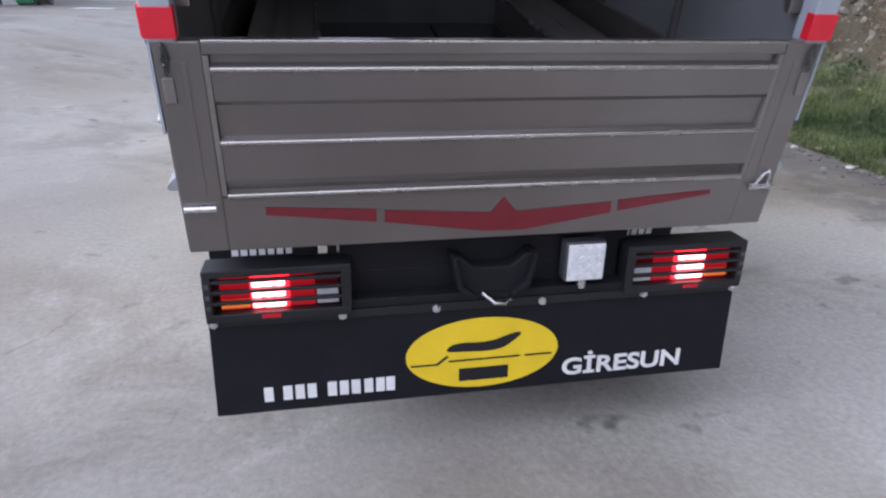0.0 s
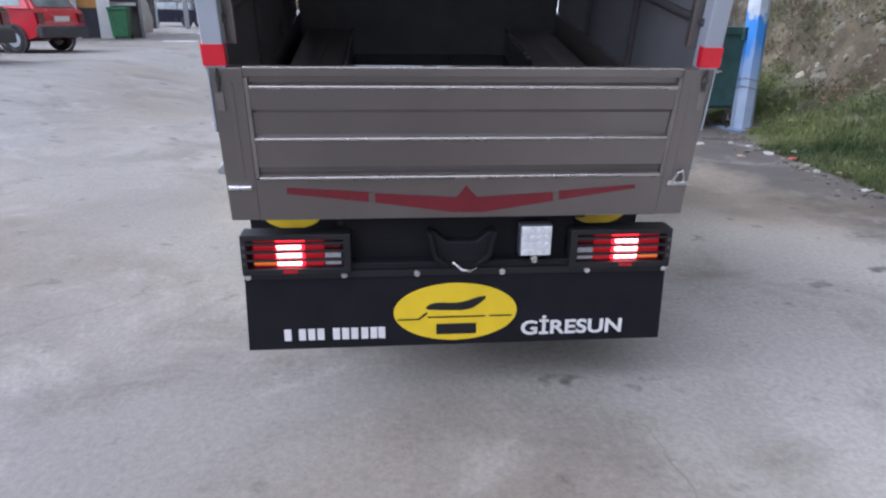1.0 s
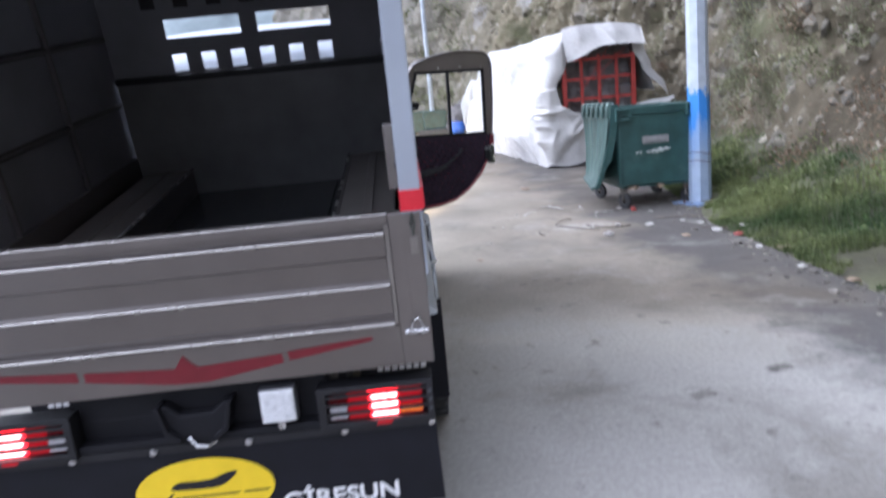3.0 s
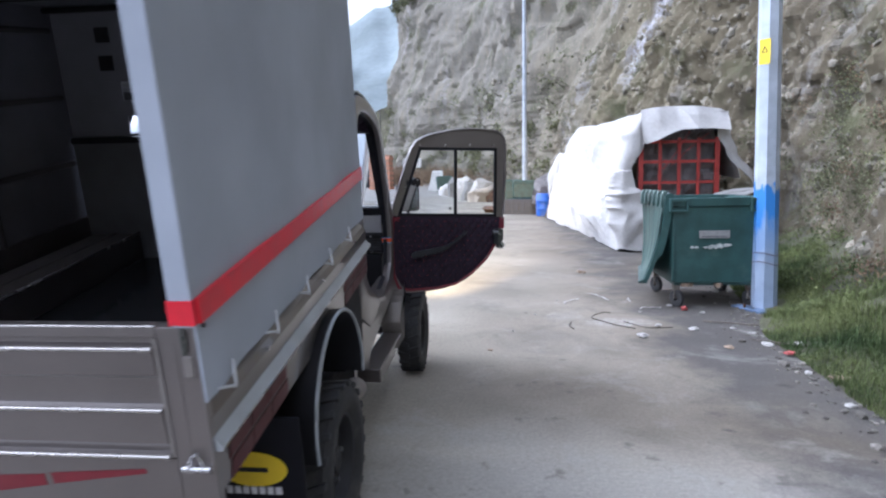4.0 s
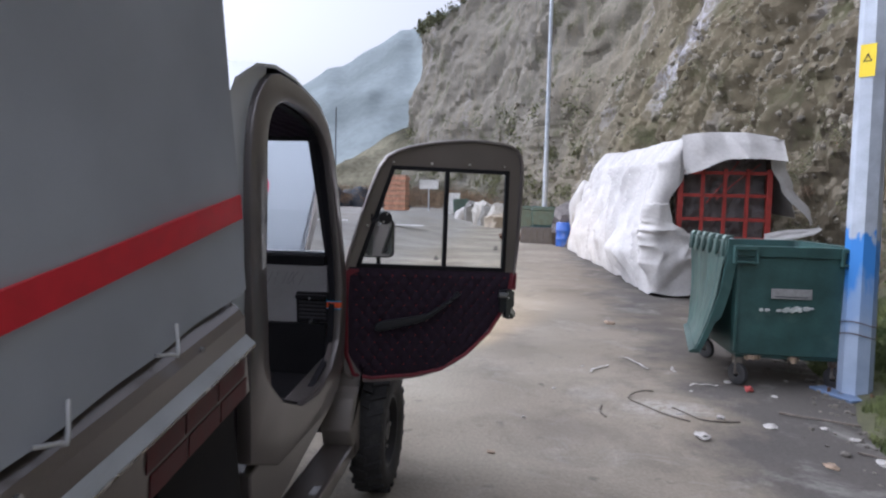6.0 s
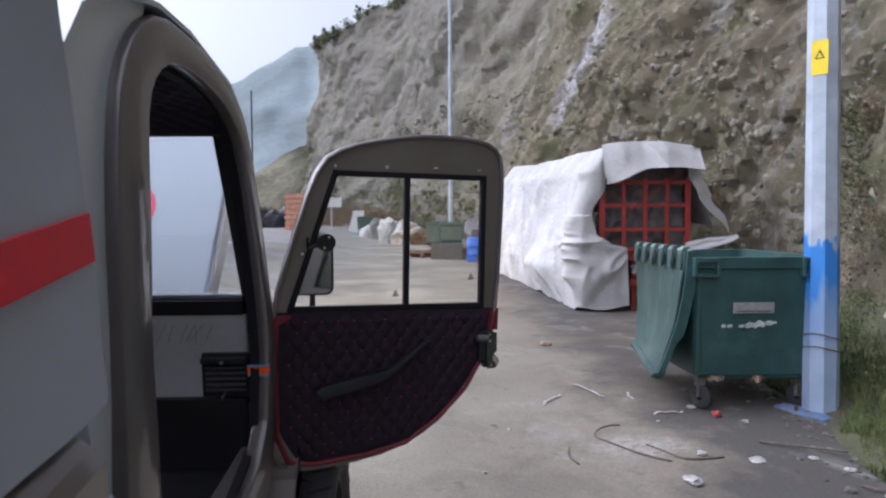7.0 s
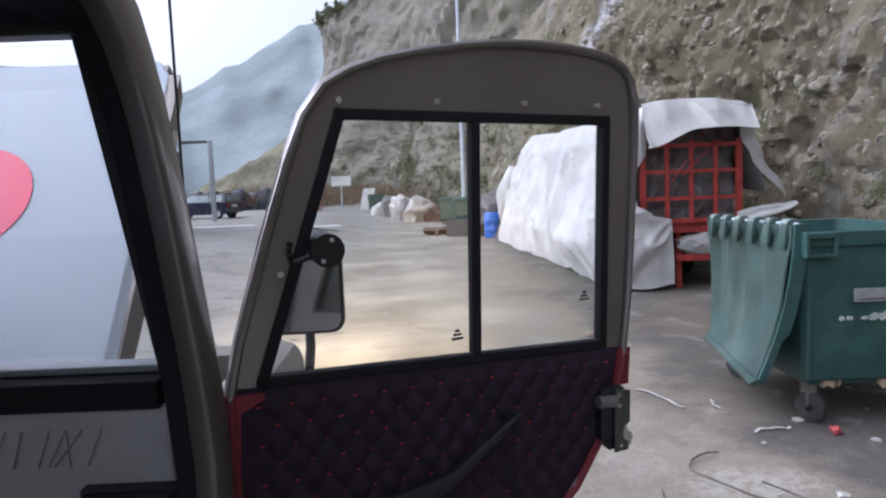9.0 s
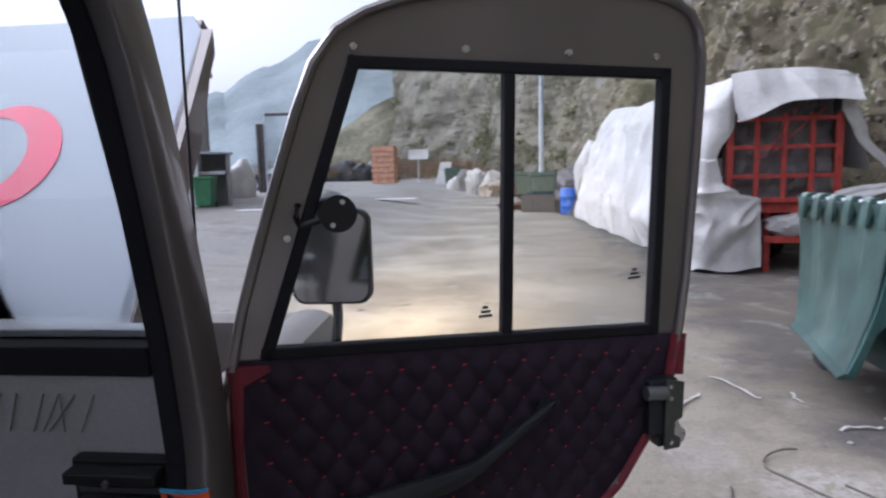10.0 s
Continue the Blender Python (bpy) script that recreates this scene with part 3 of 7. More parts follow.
def blocks(y, h, size, seed):
    """Lumpy blocks with sunken joints, 0 at the joints and 1 on the block."""
    d = noise.voronoi(Vector((y / size, h / size * 1.15, seed)))[0]
    return min(1.0, (d[1] - d[0]) * 2.6)


def cliff_point(y, h):
    """A place on the rock face at the plan's y and the height h."""
    x = cliff_foot(y)
    slope = (cliff_foot(y + 0.5) - cliff_foot(y - 0.5))
    n = Vector((1, -slope, 0)).normalized()
    across, along = y * 0.82 + h * 0.57, h * 0.82 - y * 0.57
    rise = min(1.0, max(0.0, h) / 2.5)
    back = table(y, ((20, 0.36), (100, 0.11))) * h + 0.9 * fbm(y * 0.11, h * 0.13, 1) * min(1, h / 3) + 2.0 * max(0, fbm(y * 0.035, h * 0.05, 7))
    back += 0.75 * rise * fbm(across * 0.30, along * 0.06, 12) + 0.30 * rise * fbm(across * 1.0, along * 0.22, 15)
    back += 0.30 * fbm(y * 0.45, h * 0.5, 2) + 0.10 * fbm(y * 1.6, h * 1.7, 4) + 0.07 * fbm(y * 4.1, h * 4.3, 9, 3)
    back -= rise * table(y, ((26, 1.0), (48, 0.4))) * (0.13 * blocks(across * 0.8, along * 0.5, 0.95, 3.0) + 0.08 * blocks(across, along * 0.8, 0.36, 8.0) * min(1, 1.4 + fbm(y * 0.3, h * 0.3, 17)))
    return Vector((x, y, 0)) + n * back + Vector((0, 0, 0.25 + ground_z(x, y) * 0.6 + h))


def crest_height(y):
    return 25 + 1.6 * fbm(y * 0.13, 0, 3) + 1.0 * fbm(y * 0.6, 4, 3) + table(y, ((0, 5), (60, 3.2), (72, 3.0), (82, 2.7), (92, 1.0), (102, 1.6)))


def cliff():
    ys = steps((-40, -6, 2.0), (-6, 3, 0.3), (3, 26, 0.11), (26, 50, 0.28), (50, 102, 0.6))
    hs = steps((-0.6, 9, 0.11), (9, 31, 0.36))
    verts = []
    for y in ys:
        k = crest_height(y) / 31
        verts += [cliff_point(y, h * (k if h > 9 else 1)) for h in hs]
    n = len(hs)
    faces = [(i * n + j, (i + 1) * n + j, (i + 1) * n + j + 1, i * n + j + 1) for i in range(len(ys) - 1) for j in range(n - 1)]
    # the far end of the rock turns back into the hill
    base = len(verts)
    last = (len(ys) - 1) * n
    for d in (6, 30, 90):
        verts += [verts[last + j] + Vector((d * 0.75, d * 0.8, 0)) for j in range(n)]
    rows = [last, base, base + n, base + 2 * n]
    for a, b in zip(rows, rows[1:]):
        faces += [(a + j, b + j, b + j + 1, a + j + 1) for j in range(n - 1)]
    # a plateau behind the crest
    crest = [i * n + n - 1 for i in range(len(ys))]
    b0 = len(verts)
    verts += [verts[c] + Vector((60, 10, 6)) for c in crest]
    faces += [(crest[i], crest[i + 1], b0 + i + 1, b0 + i) for i in range(len(ys) - 1)]
    me = bpy.data.meshes.new("cliff")
    me.from_pydata(verts, [], faces)
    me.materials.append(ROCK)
    me.shade_smooth()
    me.set_sharp_from_angle(angle=radians(26))
    return tagged(new("cliff", me), "steep ochre and grey rock face with embedded stones", "cliff", kind="structure")


cliff()


def rocks():
    """Stones that stick out of the face and lie at its foot."""
    rng = random.Random(4)
    t = bmesh.new()
    bmesh.ops.create_icosphere(t, subdivisions=1, radius=1)
    base = [v.co.copy() for v in t.verts]
    tris = [[v.index for v in f.verts] for f in t.faces]
    t.free()
    verts, faces = [], []
    for k in range(13000):
        y = rng.uniform(-4, 26) if k < 10500 else rng.uniform(26, 70)
        h = rng.uniform(0.0, 1) ** 1.3 * 11
        if fbm(y * 0.4, h * 0.4, 11) < -0.05 and rng.random() < 0.75:
            continue
        p = cliff_point(y, h) + Vector((0.03, 0, 0))
        r = min(0.13, 0.018 + rng.expovariate(38)) * (2.0 if k >= 10500 else 1)
        sx, sy, sz = (r * rng.uniform(0.45, 1.5) for _ in range(3))
        spin = Euler((rng.uniform(0, 6), rng.uniform(0, 6), rng.uniform(0, 6))).to_matrix()
        b = len(verts)
        verts += [p + spin @ Vector((v.x * sx * rng.uniform(0.8, 1.15), v.y * sy * rng.uniform(0.8, 1.15), v.z * sz)) for v in base]
        faces += [[b + i for i in f] for f in tris]
    me = bpy.data.meshes.new("cliff_stones")
    me.from_pydata(verts, [], faces)
    me.materials.append(STONE)
    tagged(new("cliff_stones", me), "pale stones sticking out of the rock face", "stones", kind="stuff")


rocks()


def leaf_cloud(name, centres, mat, label, category, leaf=0.07, seed=1):
    """Loose clumps of small leaves: centres are (place, radius, count)."""
    rng = random.Random(seed)
    verts, faces = [], []
    for c, r, count in centres:
        for _ in range(count):
            d = Vector((rng.gauss(0, 0.5), rng.gauss(0, 0.5), rng.gauss(0, 0.42)))
            p = Vector(c) + d * r
            q = Euler((rng.uniform(0, 6.3), rng.uniform(0, 6.3), rng.uniform(0, 6.3))).to_matrix()
            s = leaf * rng.uniform(0.5, 1.4)
            b = len(verts)
            verts += [p + q @ Vector(v) * s for v in ((-0.5, 0, 0), (0, -0.28, 0.08), (0.6, 0, 0), (0, 0.28, 0.08))]
            faces.append((b, b + 1, b + 2, b + 3))
    me = bpy.data.meshes.new(name)
    me.from_pydata(verts, [], faces)
    me.materials.append(mat)
    return tagged(new(name, me), label, category, kind="stuff")


def growth():
    rng = random.Random(8)
    green, dry, crest = [], [], []
    for _ in range(130):
        y = rng.uniform(-6, 20)
        h = rng.uniform(0, 2.4) ** 1.2
        r = rng.uniform(0.15, 0.42)
        (green if rng.random() < 0.58 else dry).append((cliff_point(y, h) - Vector((0.1, 0, 0)), r, int(1100 * r)))
    for _ in range(24):
        y, h = rng.uniform(4, 45), rng.uniform(2, 16)
        r = rng.uniform(0.2, 0.6)
        green.append((cliff_point(y, h) - Vector((0.05, 0, 0)), r, int(700 * r)))
    # one long green ledge
    for k in range(26):
        y = 25 + k * 0.33
        green.append((cliff_point(y, 3.1 + k * 0.075) - Vector((0.2, 0, 0)), 0.5, 400))
    for y, h in ((10.6, 2.4), (10.2, 2.8), (9.4, 2.2), (8.8, 1.7), (29.4, 5.0), (7.6, 1.2)):
        green.append((cliff_point(y, h) - Vector((0.1, 0, 0)), 0.5, 800))
    for k in range(14):
        green.append((cliff_point(32.2 - 0.30 * k, 4.4 + 0.17 * k) - Vector((0.25, 0, 0)), 0.42, 420))
    weeds = []
    for _ in range(150):
        y = rng.uniform(-4, 10)
        x = rng.uniform(verge_x(y) + 0.5, cliff_foot(y) + 0.3)
        weeds.append((Vector((x, y, ground_z(x, y) + bank_z(x, y) + 0.05)), rng.uniform(0.10, 0.26), 90))
    leaf_cloud("bank_weeds", weeds, GRASS, "low green weeds on the bank", "weeds", 0.035, 11)
    leaf_cloud("cliff_shrubs", green, LEAF, "olive-green shrubs growing out of the rock", "shrubs", 0.040, 2)
    leaf_cloud("dry_shrubs", dry, LEAF_DRY, "dry brown weeds at the foot of the rock", "weeds", 0.036, 3)
    for k in range(330):
        y = rng.uniform(46, 102)
        p = cliff_point(y, crest_height(y))
        crest.append((p + Vector((rng.uniform(-0.6, 2.4), 0, rng.uniform(-0.3, 0.5))), rng.uniform(0.3, 0.8), 60))
        if k % 16 == 0:
            tall = rng.uniform(0.6, 1.8)
            for j in range(5):
                crest.append((p + Vector((rng.uniform(-0.3, 0.3), 0, 0.4 + tall * j / 5)), 0.55 - 0.09 * j, 26))
    leaf_cloud("crest_bushes", crest, LEAF, "dark bushes along the cliff top", "bushes", 0.30, 5)
    thicket = []
    for k in range(260):
        x, y = rng.uniform(-22, 2), rng.uniform(56, 76)
        if x > cliff_foot(y) - 0.5:
            continue
        thicket.append((Vector((x, y, ground_z(x, y) + rng.uniform(0.2, 1.4))), rng.uniform(0.6, 1.2), 240))
    leaf_cloud("brown_thicket", thicket, LEAF_DRY, "brown dry thicket at the end of the yard", "thicket", 0.13, 6)
    far = []
    for k in range(260):
        y, h = rng.uniform(46, 100), rng.uniform(0, 1) ** 2.5 * 12
        far.append((cliff_point(y, h) - Vector((0.3, 0, 0)), rng.uniform(0.5, 1.2), 60))
    leaf_cloud("far_shrubs", far, LEAF, "olive scrub on the lower rock", "shrubs", 0.24, 7)


growth()


def grass():
    rng = random.Random(12)
    verts, faces = [], []
    for k in range(110000):
        y = rng.uniform(-5, 9.5) if k < 102000 else rng.uniform(9.5, 20)
        a, b = verge_x(y), cliff_foot(y)
        x = a + abs(rng.gauss(0, 0.62)) * (b - a) * 0.8 + 0.05
        if x > b or fbm(x * 1.1, y * 1.1, 21) < -0.27 or (x - 4.28) ** 2 + (y - 5.76) ** 2 < 0.05:
            continue
        z = ground_z(x, y) + bank_z(x, y)
        tall = rng.uniform(0.02, 0.10) * (0.55 + 0.7 * min(1, (x - a) / 0.8)) * (1.2 + fbm(x, y, 2))
        ang, lean, w = rng.uniform(0, 6.3), rng.uniform(0, 1.1), rng.uniform(0.0018, 0.004)
        d, s = Vector((math.cos(ang), math.sin(ang), 0)), Vector((-math.sin(ang), math.cos(ang), 0))
        p = Vector((x, y, z - 0.01))
        i = len(verts)
        mid = p + d * tall * lean * 0.35 + Vector((0, 0, tall * 0.6))
        tip = p + d * tall * lean + Vector((0, 0, tall * (1 - 0.3 * lean)))
        verts += [p - s * w, p + s * w, mid + s * w * 0.8, mid - s * w * 0.8, tip]
        faces += [(i, i + 1, i + 2, i + 3), (i + 3, i + 2, i + 4)]
    me = bpy.data.meshes.new("verge_grass")
    me.from_pydata(verts, [], faces)
    me.materials.append(GRASS)
    tagged(new("verge_grass", me), "tufts of green and straw-coloured grass along the verge", "grass", kind="stuff")


grass()


def mountain():
    """A wooded ridge far behind, rising to one side."""
    def ridge(az):
        return table(az, ((-30, 20), (5, 17.6), (8, 16.4), (11, 14.5), (17, 11.6), (21, 9.6), (25, 7.4), (30, 5.6), (38, 5.0), (60, 4.0), (100, 5.0), (150, 3.5), (200, 3.0), (260, 6.0), (330, 15)))

    def place(u, v):
        az = -30 + 330 * u
        e = ridge(az) + 0.35 * fbm(az * 0.5, 0, 1) + 0.12 * fbm(az * 3, 0, 2) + 0.05 * fbm(az * 11, 0, 2)
        far = 480 - 170 * (1 - v) + 14 * fbm(az * 0.12, v * 2, 3)
        h = math.tan(radians(e)) * 480 * v ** 0.8 + 3 * fbm(az * 0.2, v * 2, 6) * (1 - v)
        a = radians(az)
        return -math.sin(a) * far, math.cos(a) * far, h - 2
    thing("mountain_backdrop", grid(520, 30, place), HILL, "blue-green wooded mountain, haze put into its colour", "mountain", kind="structure", smooth=True)

    def low(u, v):
        y = 104 + 60 * v
        x = -75 + 85 * u
        h = 23 * ease((x + 62) / 60) * ease((y - 101) / 30) + 2.2 * fbm(x * 0.08, y * 0.08, 4) + 0.6 * fbm(x * 0.5, y * 0.5, 4)
        return x, y, max(-1, h)
    thing("hillside_spur", grid(90, 40, low), SPUR, "scrubby ochre hillside spur", "hill", kind="structure", smooth=True)


mountain()

# ---------- the small truck ----------
BED = pose(0, 0, 0, 10.5)
CAB = pose(0, 0, 0, 4)
truck = holder("cargo_truck", "small bronze-grey cargo truck with a grey canvas canopy, tail lamps lit", "truck")


def body_side(sign):
    """Pressed side board with a rolled rail, cut up over the wheel."""
    prof = [(0.735, 0.70), (0.748, 0.71), (0.748, 0.83), (0.748, 0.842), (0.752, 0.925), (0.738, 0.945), (0.714, 0.965), (0.712, 1.02), (0.69, 1.02), (0.69, 0.70)]
    bm = bmesh.new()
    ys = [0.02, 1.78]
    rings = [[bm.verts.new((sign * x, y, z)) for x, z in prof] for y in ys]
    k = len(prof)
    for i in range(k):
        bm.faces.new((rings[0][i], rings[0][(i + 1) % k], rings[1][(i + 1) % k], rings[1][i]))
    bm.faces.new(rings[0])
    bm.faces.new(rings[1][::-1])
    return bm


for sign, word in ((1, "right"), (-1, "left")):
    board = part("side_board", body_side(sign), BRONZE, truck, "pressed bronze-grey side board", BED)
    # bright rolled rail along the board
    prof = [(0.748, 0.836), (0.768, 0.836), (0.773, 0.840), (0.773, 0.850), (0.749, 0.874)]
    rail = prism([(sign * a, b) for a, b in prof], 1.77, "y", 0.015)
    rail_ob = part("rail", rail, RAIL_METAL, board, "dull aluminium edge rail")
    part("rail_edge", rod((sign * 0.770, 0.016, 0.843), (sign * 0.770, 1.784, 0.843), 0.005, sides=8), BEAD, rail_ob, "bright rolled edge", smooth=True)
    for y0, y1 in ((0.08, 0.53), (1.30, 1.76)):
        for row in range(2):
            z0 = 0.712 + row * 0.058
            for c in range(3):
                a, b = y0 + (y1 - y0) * c / 3, y0 + (y1 - y0) * (c + 0.94) / 3
                x0, x1 = sorted((sign * 0.7485, sign * 0.7515))
                part("sticker", prism([(a, z0), (b, z0), (b + 0.012, z0 + 0.048), (a + 0.012, z0 + 0.048)], x1 - x0, "x", x0), MAROON_FADED, board, "faded maroon sticker block")
    for y in (0.4, 1.0, 1.55):
        part("rivet", rod((sign * 0.75, y, 0.93), (sign * 0.7565, y, 0.93), 0.007), CHROME, board)
    # half-round mudguard
    arch = bmesh.new()
    n = 22
    ring = []
    for k in range(n + 1):
        a = radians(-8 + 196 * k / n)
        row = []
        for x, r in ((0.58, 0.372), (0.772, 0.372), (0.786, 0.376), (0.786, 0.362), (0.772, 0.360), (0.58, 0.360)):
            row.append(arch.verts.new((sign * x, 1.0 + r * math.cos(a) * 1.0, 0.415 + r * math.sin(a))))
        ring.append(row)
    for s, t in zip(ring, ring[1:]):
        for k in range(6):
            arch.faces.new((s[k], s[(k + 1) % 6], t[(k + 1) % 6], t[k]))
    arch.faces.new(ring[0])
    arch.faces.new(ring[-1][::-1])
    guard = part("mudguard", arch, BLACK, truck, "half-round black mudguard with a bright edge", BED, smooth=True)
    edge = tube([(sign * 0.79, 1.0 + 0.369 * math.cos(a), 0.415 + 0.369 * math.sin(a)) for a in (radians(-8 + 196 * k / 30) for k in range(31))], 0.008)
    part("guard_edge", edge, RAIL_METAL, guard, "bright rolled edge", smooth=True)
    # rubber flap behind the wheel, with a round badge
    x0, x1 = sorted((sign * 0.46, sign * 0.80))
    flap = part("wheel_flap", box(x0, x1, 0.455, 0.465, 0.22, 0.66, 0.003), RUBBER, truck, "black rubber wheel flap with a yellow badge", BED)
    disc = prism([(sign * 0.63 + 0.115 * math.cos(a), 0.47 + 0.065 * math.sin(a)) for a in (2 * math.pi * k / 32 for k in range(32))], 0.003, "y", 0.4505)
    part("badge", disc, YELLOW, flap, "yellow oval badge")
    for k in range(7):
        part("bar_mark", box(x0 + 0.07 + k * 0.028, x0 + 0.09 + k * 0.028, 0.451, 0.4545, 0.375, 0.403), WHITE, flap, "plain white bar")
    part("mark", box(sign * 0.63 - 0.05, sign * 0.63 + 0.05, 0.448, 0.4502, 0.462, 0.478, 0.0), BLACK, flap, "plain dark bar")

    c0, c1 = sorted((sign * 0.42, sign * 0.70))
    # black box, drawn deeper to stand for the shade below it too
    part("side_box", box(c0, c1, 1.40, 1.78, 0.33, 0.70, 0.01), FRAME_BLACK, truck, "black box under the bed", BED)
    d0, d1 = sorted((sign * 0.40, sign * 0.43))
    # added panel, stands in for the shade behind the wheel
    part("wheel_shade_panel", box(d0, d1, 0.30, 1.75, 0.36, 0.765, 0.004), BLACK, truck, "added black panel for the shade behind the wheel", BED)

# floor, headboard, benches
floor_ob = part("bed_floor", box(-0.70, 0.70, 0.05, 1.74, 0.765, 0.80), FLOOR_IN, truck, "worn dark metal bed floor", BED)
hatch = box(0.10, 0.34, 1.05, 1.70, 0.8005, 0.812, 0.004)
part("hatch", hatch, FLOOR_IN, floor_ob, "raised floor hatch")
front = bmesh.new()
box(-0.695, 0.695, 1.745, 1.779, 0.70, 1.405, bm=front)
headboard = part("headboard", front, HEADBOARD, truck, "dark grey metal headboard", BED)
part("top_bar", box(-0.70, 0.70, 1.735, 1.785, 1.393, 1.425, 0.006), BLACK, headboard)
for sign in (1, -1):
    x0, x1 = sorted((sign * 0.42, sign * 0.66))
    bench = box(x0, x1, 0.10, 1.73, 0.90, 0.935, 0.006)
    b = part("bench", bench, BRONZE_IN, truck, "folded metal bench along the side", BED)
    a, c = sorted((sign * 0.416, sign * 0.436))
    part("front_lip", box(a, c, 0.10, 1.73, 0.80, 0.939, 0.004), BRONZE, b)
    part("lip_edge", rod((sign * 0.418, 0.10, 0.937), (sign * 0.418, 1.73, 0.937), 0.007, sides=10), BEAD, b, "pale bead for the sheen along the fold", smooth=True)
    d, e = sorted((sign * 0.53, sign * 0.57))
    part("rib", box(d, e, 0.12, 1.72, 0.935, 0.943, 0.003), BRONZE_IN, b)

# canopy: front sheet with ventilation openings, sides, roof, posts
TOP = 2.06
canopy = part("canopy", prism([(-0.757, 0.0), (0.757, 0.0), (0.731, 1.845), (-0.731, 1.845)], 0.008, "z", TOP - 0.008, 0.003), CANVAS, truck, "grey canvas canopy with a red stripe", BED)


def canvas_side(sign):
    def place(u, v):
        y, z = 0.0 + 1.845 * u, 0.978 + (TOP - 0.978) * v
        slack = 0.010 * math.sin(math.pi * min(1, v * 1.6)) * fbm(y * 1.3, z * 1.4, sign) - 0.006 * math.sin(math.pi * u * 3) ** 2
        lift = 0.004 * math.sin(u * 11 * math.pi) * (1 - v) ** 8
        return sign * (0.757 - 0.026 * u + slack * (0.2 < u < 0.98 or 0.4) + lift), y, z
    return thicken(grid(48, 26, place), 0.005)


for sign in (1, -1):
    side = part("canopy_side", canvas_side(sign), CANVAS, truck, "grey canvas side with a red stripe and tie hooks", BED, smooth=True)
    a, b = sorted((sign * 0.752, sign * 0.7665))
    band_bm = box(a, b, 0.012, 1.838, 1.176, 1.238, 0.0)
    for v in band_bm.verts:
        v.co.x -= sign * 0.026 * v.co.y / 1.845
    part("stripe", band_bm, RED_TAPE, side, "red reflective stripe")
    x0, x1 = sorted((sign * 0.712, sign * 0.717))
    part("lining", box(x0, x1, 0.04, 1.786, 0.99, TOP - 0.02), CANVAS_IN, side, "darker canvas sheet inside")
    for y in (0.10, 0.43, 0.76, 1.09, 1.43):
        hook = bmesh.new()
        x = sign * (0.772 - 0.014 * y)
        tube([(x - sign * 0.004, y - 0.050, 0.990), (x + sign * 0.010, y - 0.012, 0.976), (x + sign * 0.013, y, 0.968), (x + sign * 0.011, y + 0.008, 0.978), (x - sign * 0.004, y + 0.038, 1.024)], 0.0042, hook)
        part("tie_hook", hook, HOOK_ZINC, side, "bent zinc tie hook", smooth=True)
    for z in (1.30, 1.62, 1.93):
        part("inner_bar", rod((sign * 0.706, 0.03, z), (sign * 0.706, 1.74, z), 0.014), HOOP_DARK, side)
    for y in (0.6, 1.18):
        part("inner_hoop", rod((sign * 0.704, y, 0.96), (sign * 0.704, y, TOP - 0.02), 0.014), HOOP_DARK, side)
    # rear post wrapped in canvas
    c, d = sorted((sign * 0.700, sign * 0.7575))
    post = part("rear_post", box(c, d, -0.004, 0.05, 1.17, TOP, 0.004), CANVAS, truck, "canvas-wrapped rear post", BED)
    part("post_band", box(c - 0.0025, d + 0.0025, -0.0075, 0.02, 1.178, 1.237, 0.0), RED_TAPE, post, "red reflective band")
    e, g = sorted((sign * 0.672, sign * 0.712))
    part("stake", box(e, g, 0.052, 0.075, 1.225, 1.41, 0.004), BRONZE, post, "bronze metal stake")
    part("eyelet", rod((sign * 0.757, 0.03, 1.165), (sign * 0.764, 0.03, 1.165), 0.006), BLACK, post)

part("rear_hem", box(-0.757, 0.757, -0.006, 0.0, 1.885, TOP, 0.002), CANVAS, canopy, "canvas rear hem")
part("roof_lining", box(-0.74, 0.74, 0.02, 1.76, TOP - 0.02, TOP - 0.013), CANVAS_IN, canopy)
for y in (0.05, 0.6, 1.18, 1.74):
    part("roof_hoop", rod((-0.73, y, TOP - 0.04), (0.73, y, TOP - 0.04), 0.014), BLACK, canopy)
# front sheet built of strips so that the openings go through
sheet = bmesh.new()
Y0, Y1 = 1.782, 1.79
z_rows = [(1.40, 1.437), (1.52, 1.597), (1.686, TOP - 0.01)]
for z0, z1 in z_rows:
    box(-0.712, 0.712, Y0, Y1, z0, z1, bm=sheet)
xs = [-0.712] + [v for k in range(6) for v in (-0.406 + 0.1476 * k, -0.332 + 0.1476 * k)] + [0.712]
for a, b in zip(xs[::2], xs[1::2]):
    box(a, b, Y0, Y1, 1.437, 1.52, bm=sheet)
for a, b in ((-0.712, -0.411), (-0.037, 0.046), (0.412, 0.712)):
    box(a, b, Y0, Y1, 1.597, 1.686, bm=sheet)
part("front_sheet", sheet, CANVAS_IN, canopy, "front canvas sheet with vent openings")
for k in range(2):
    for c in range(7):
        x = -0.5 + c * 0.16
        part("closed_vent", box(x, x + 0.07, 1.7765, 1.7815, 1.74 + k * 0.13, 1.81 + k * 0.13, 0.0), BLACK, canopy)

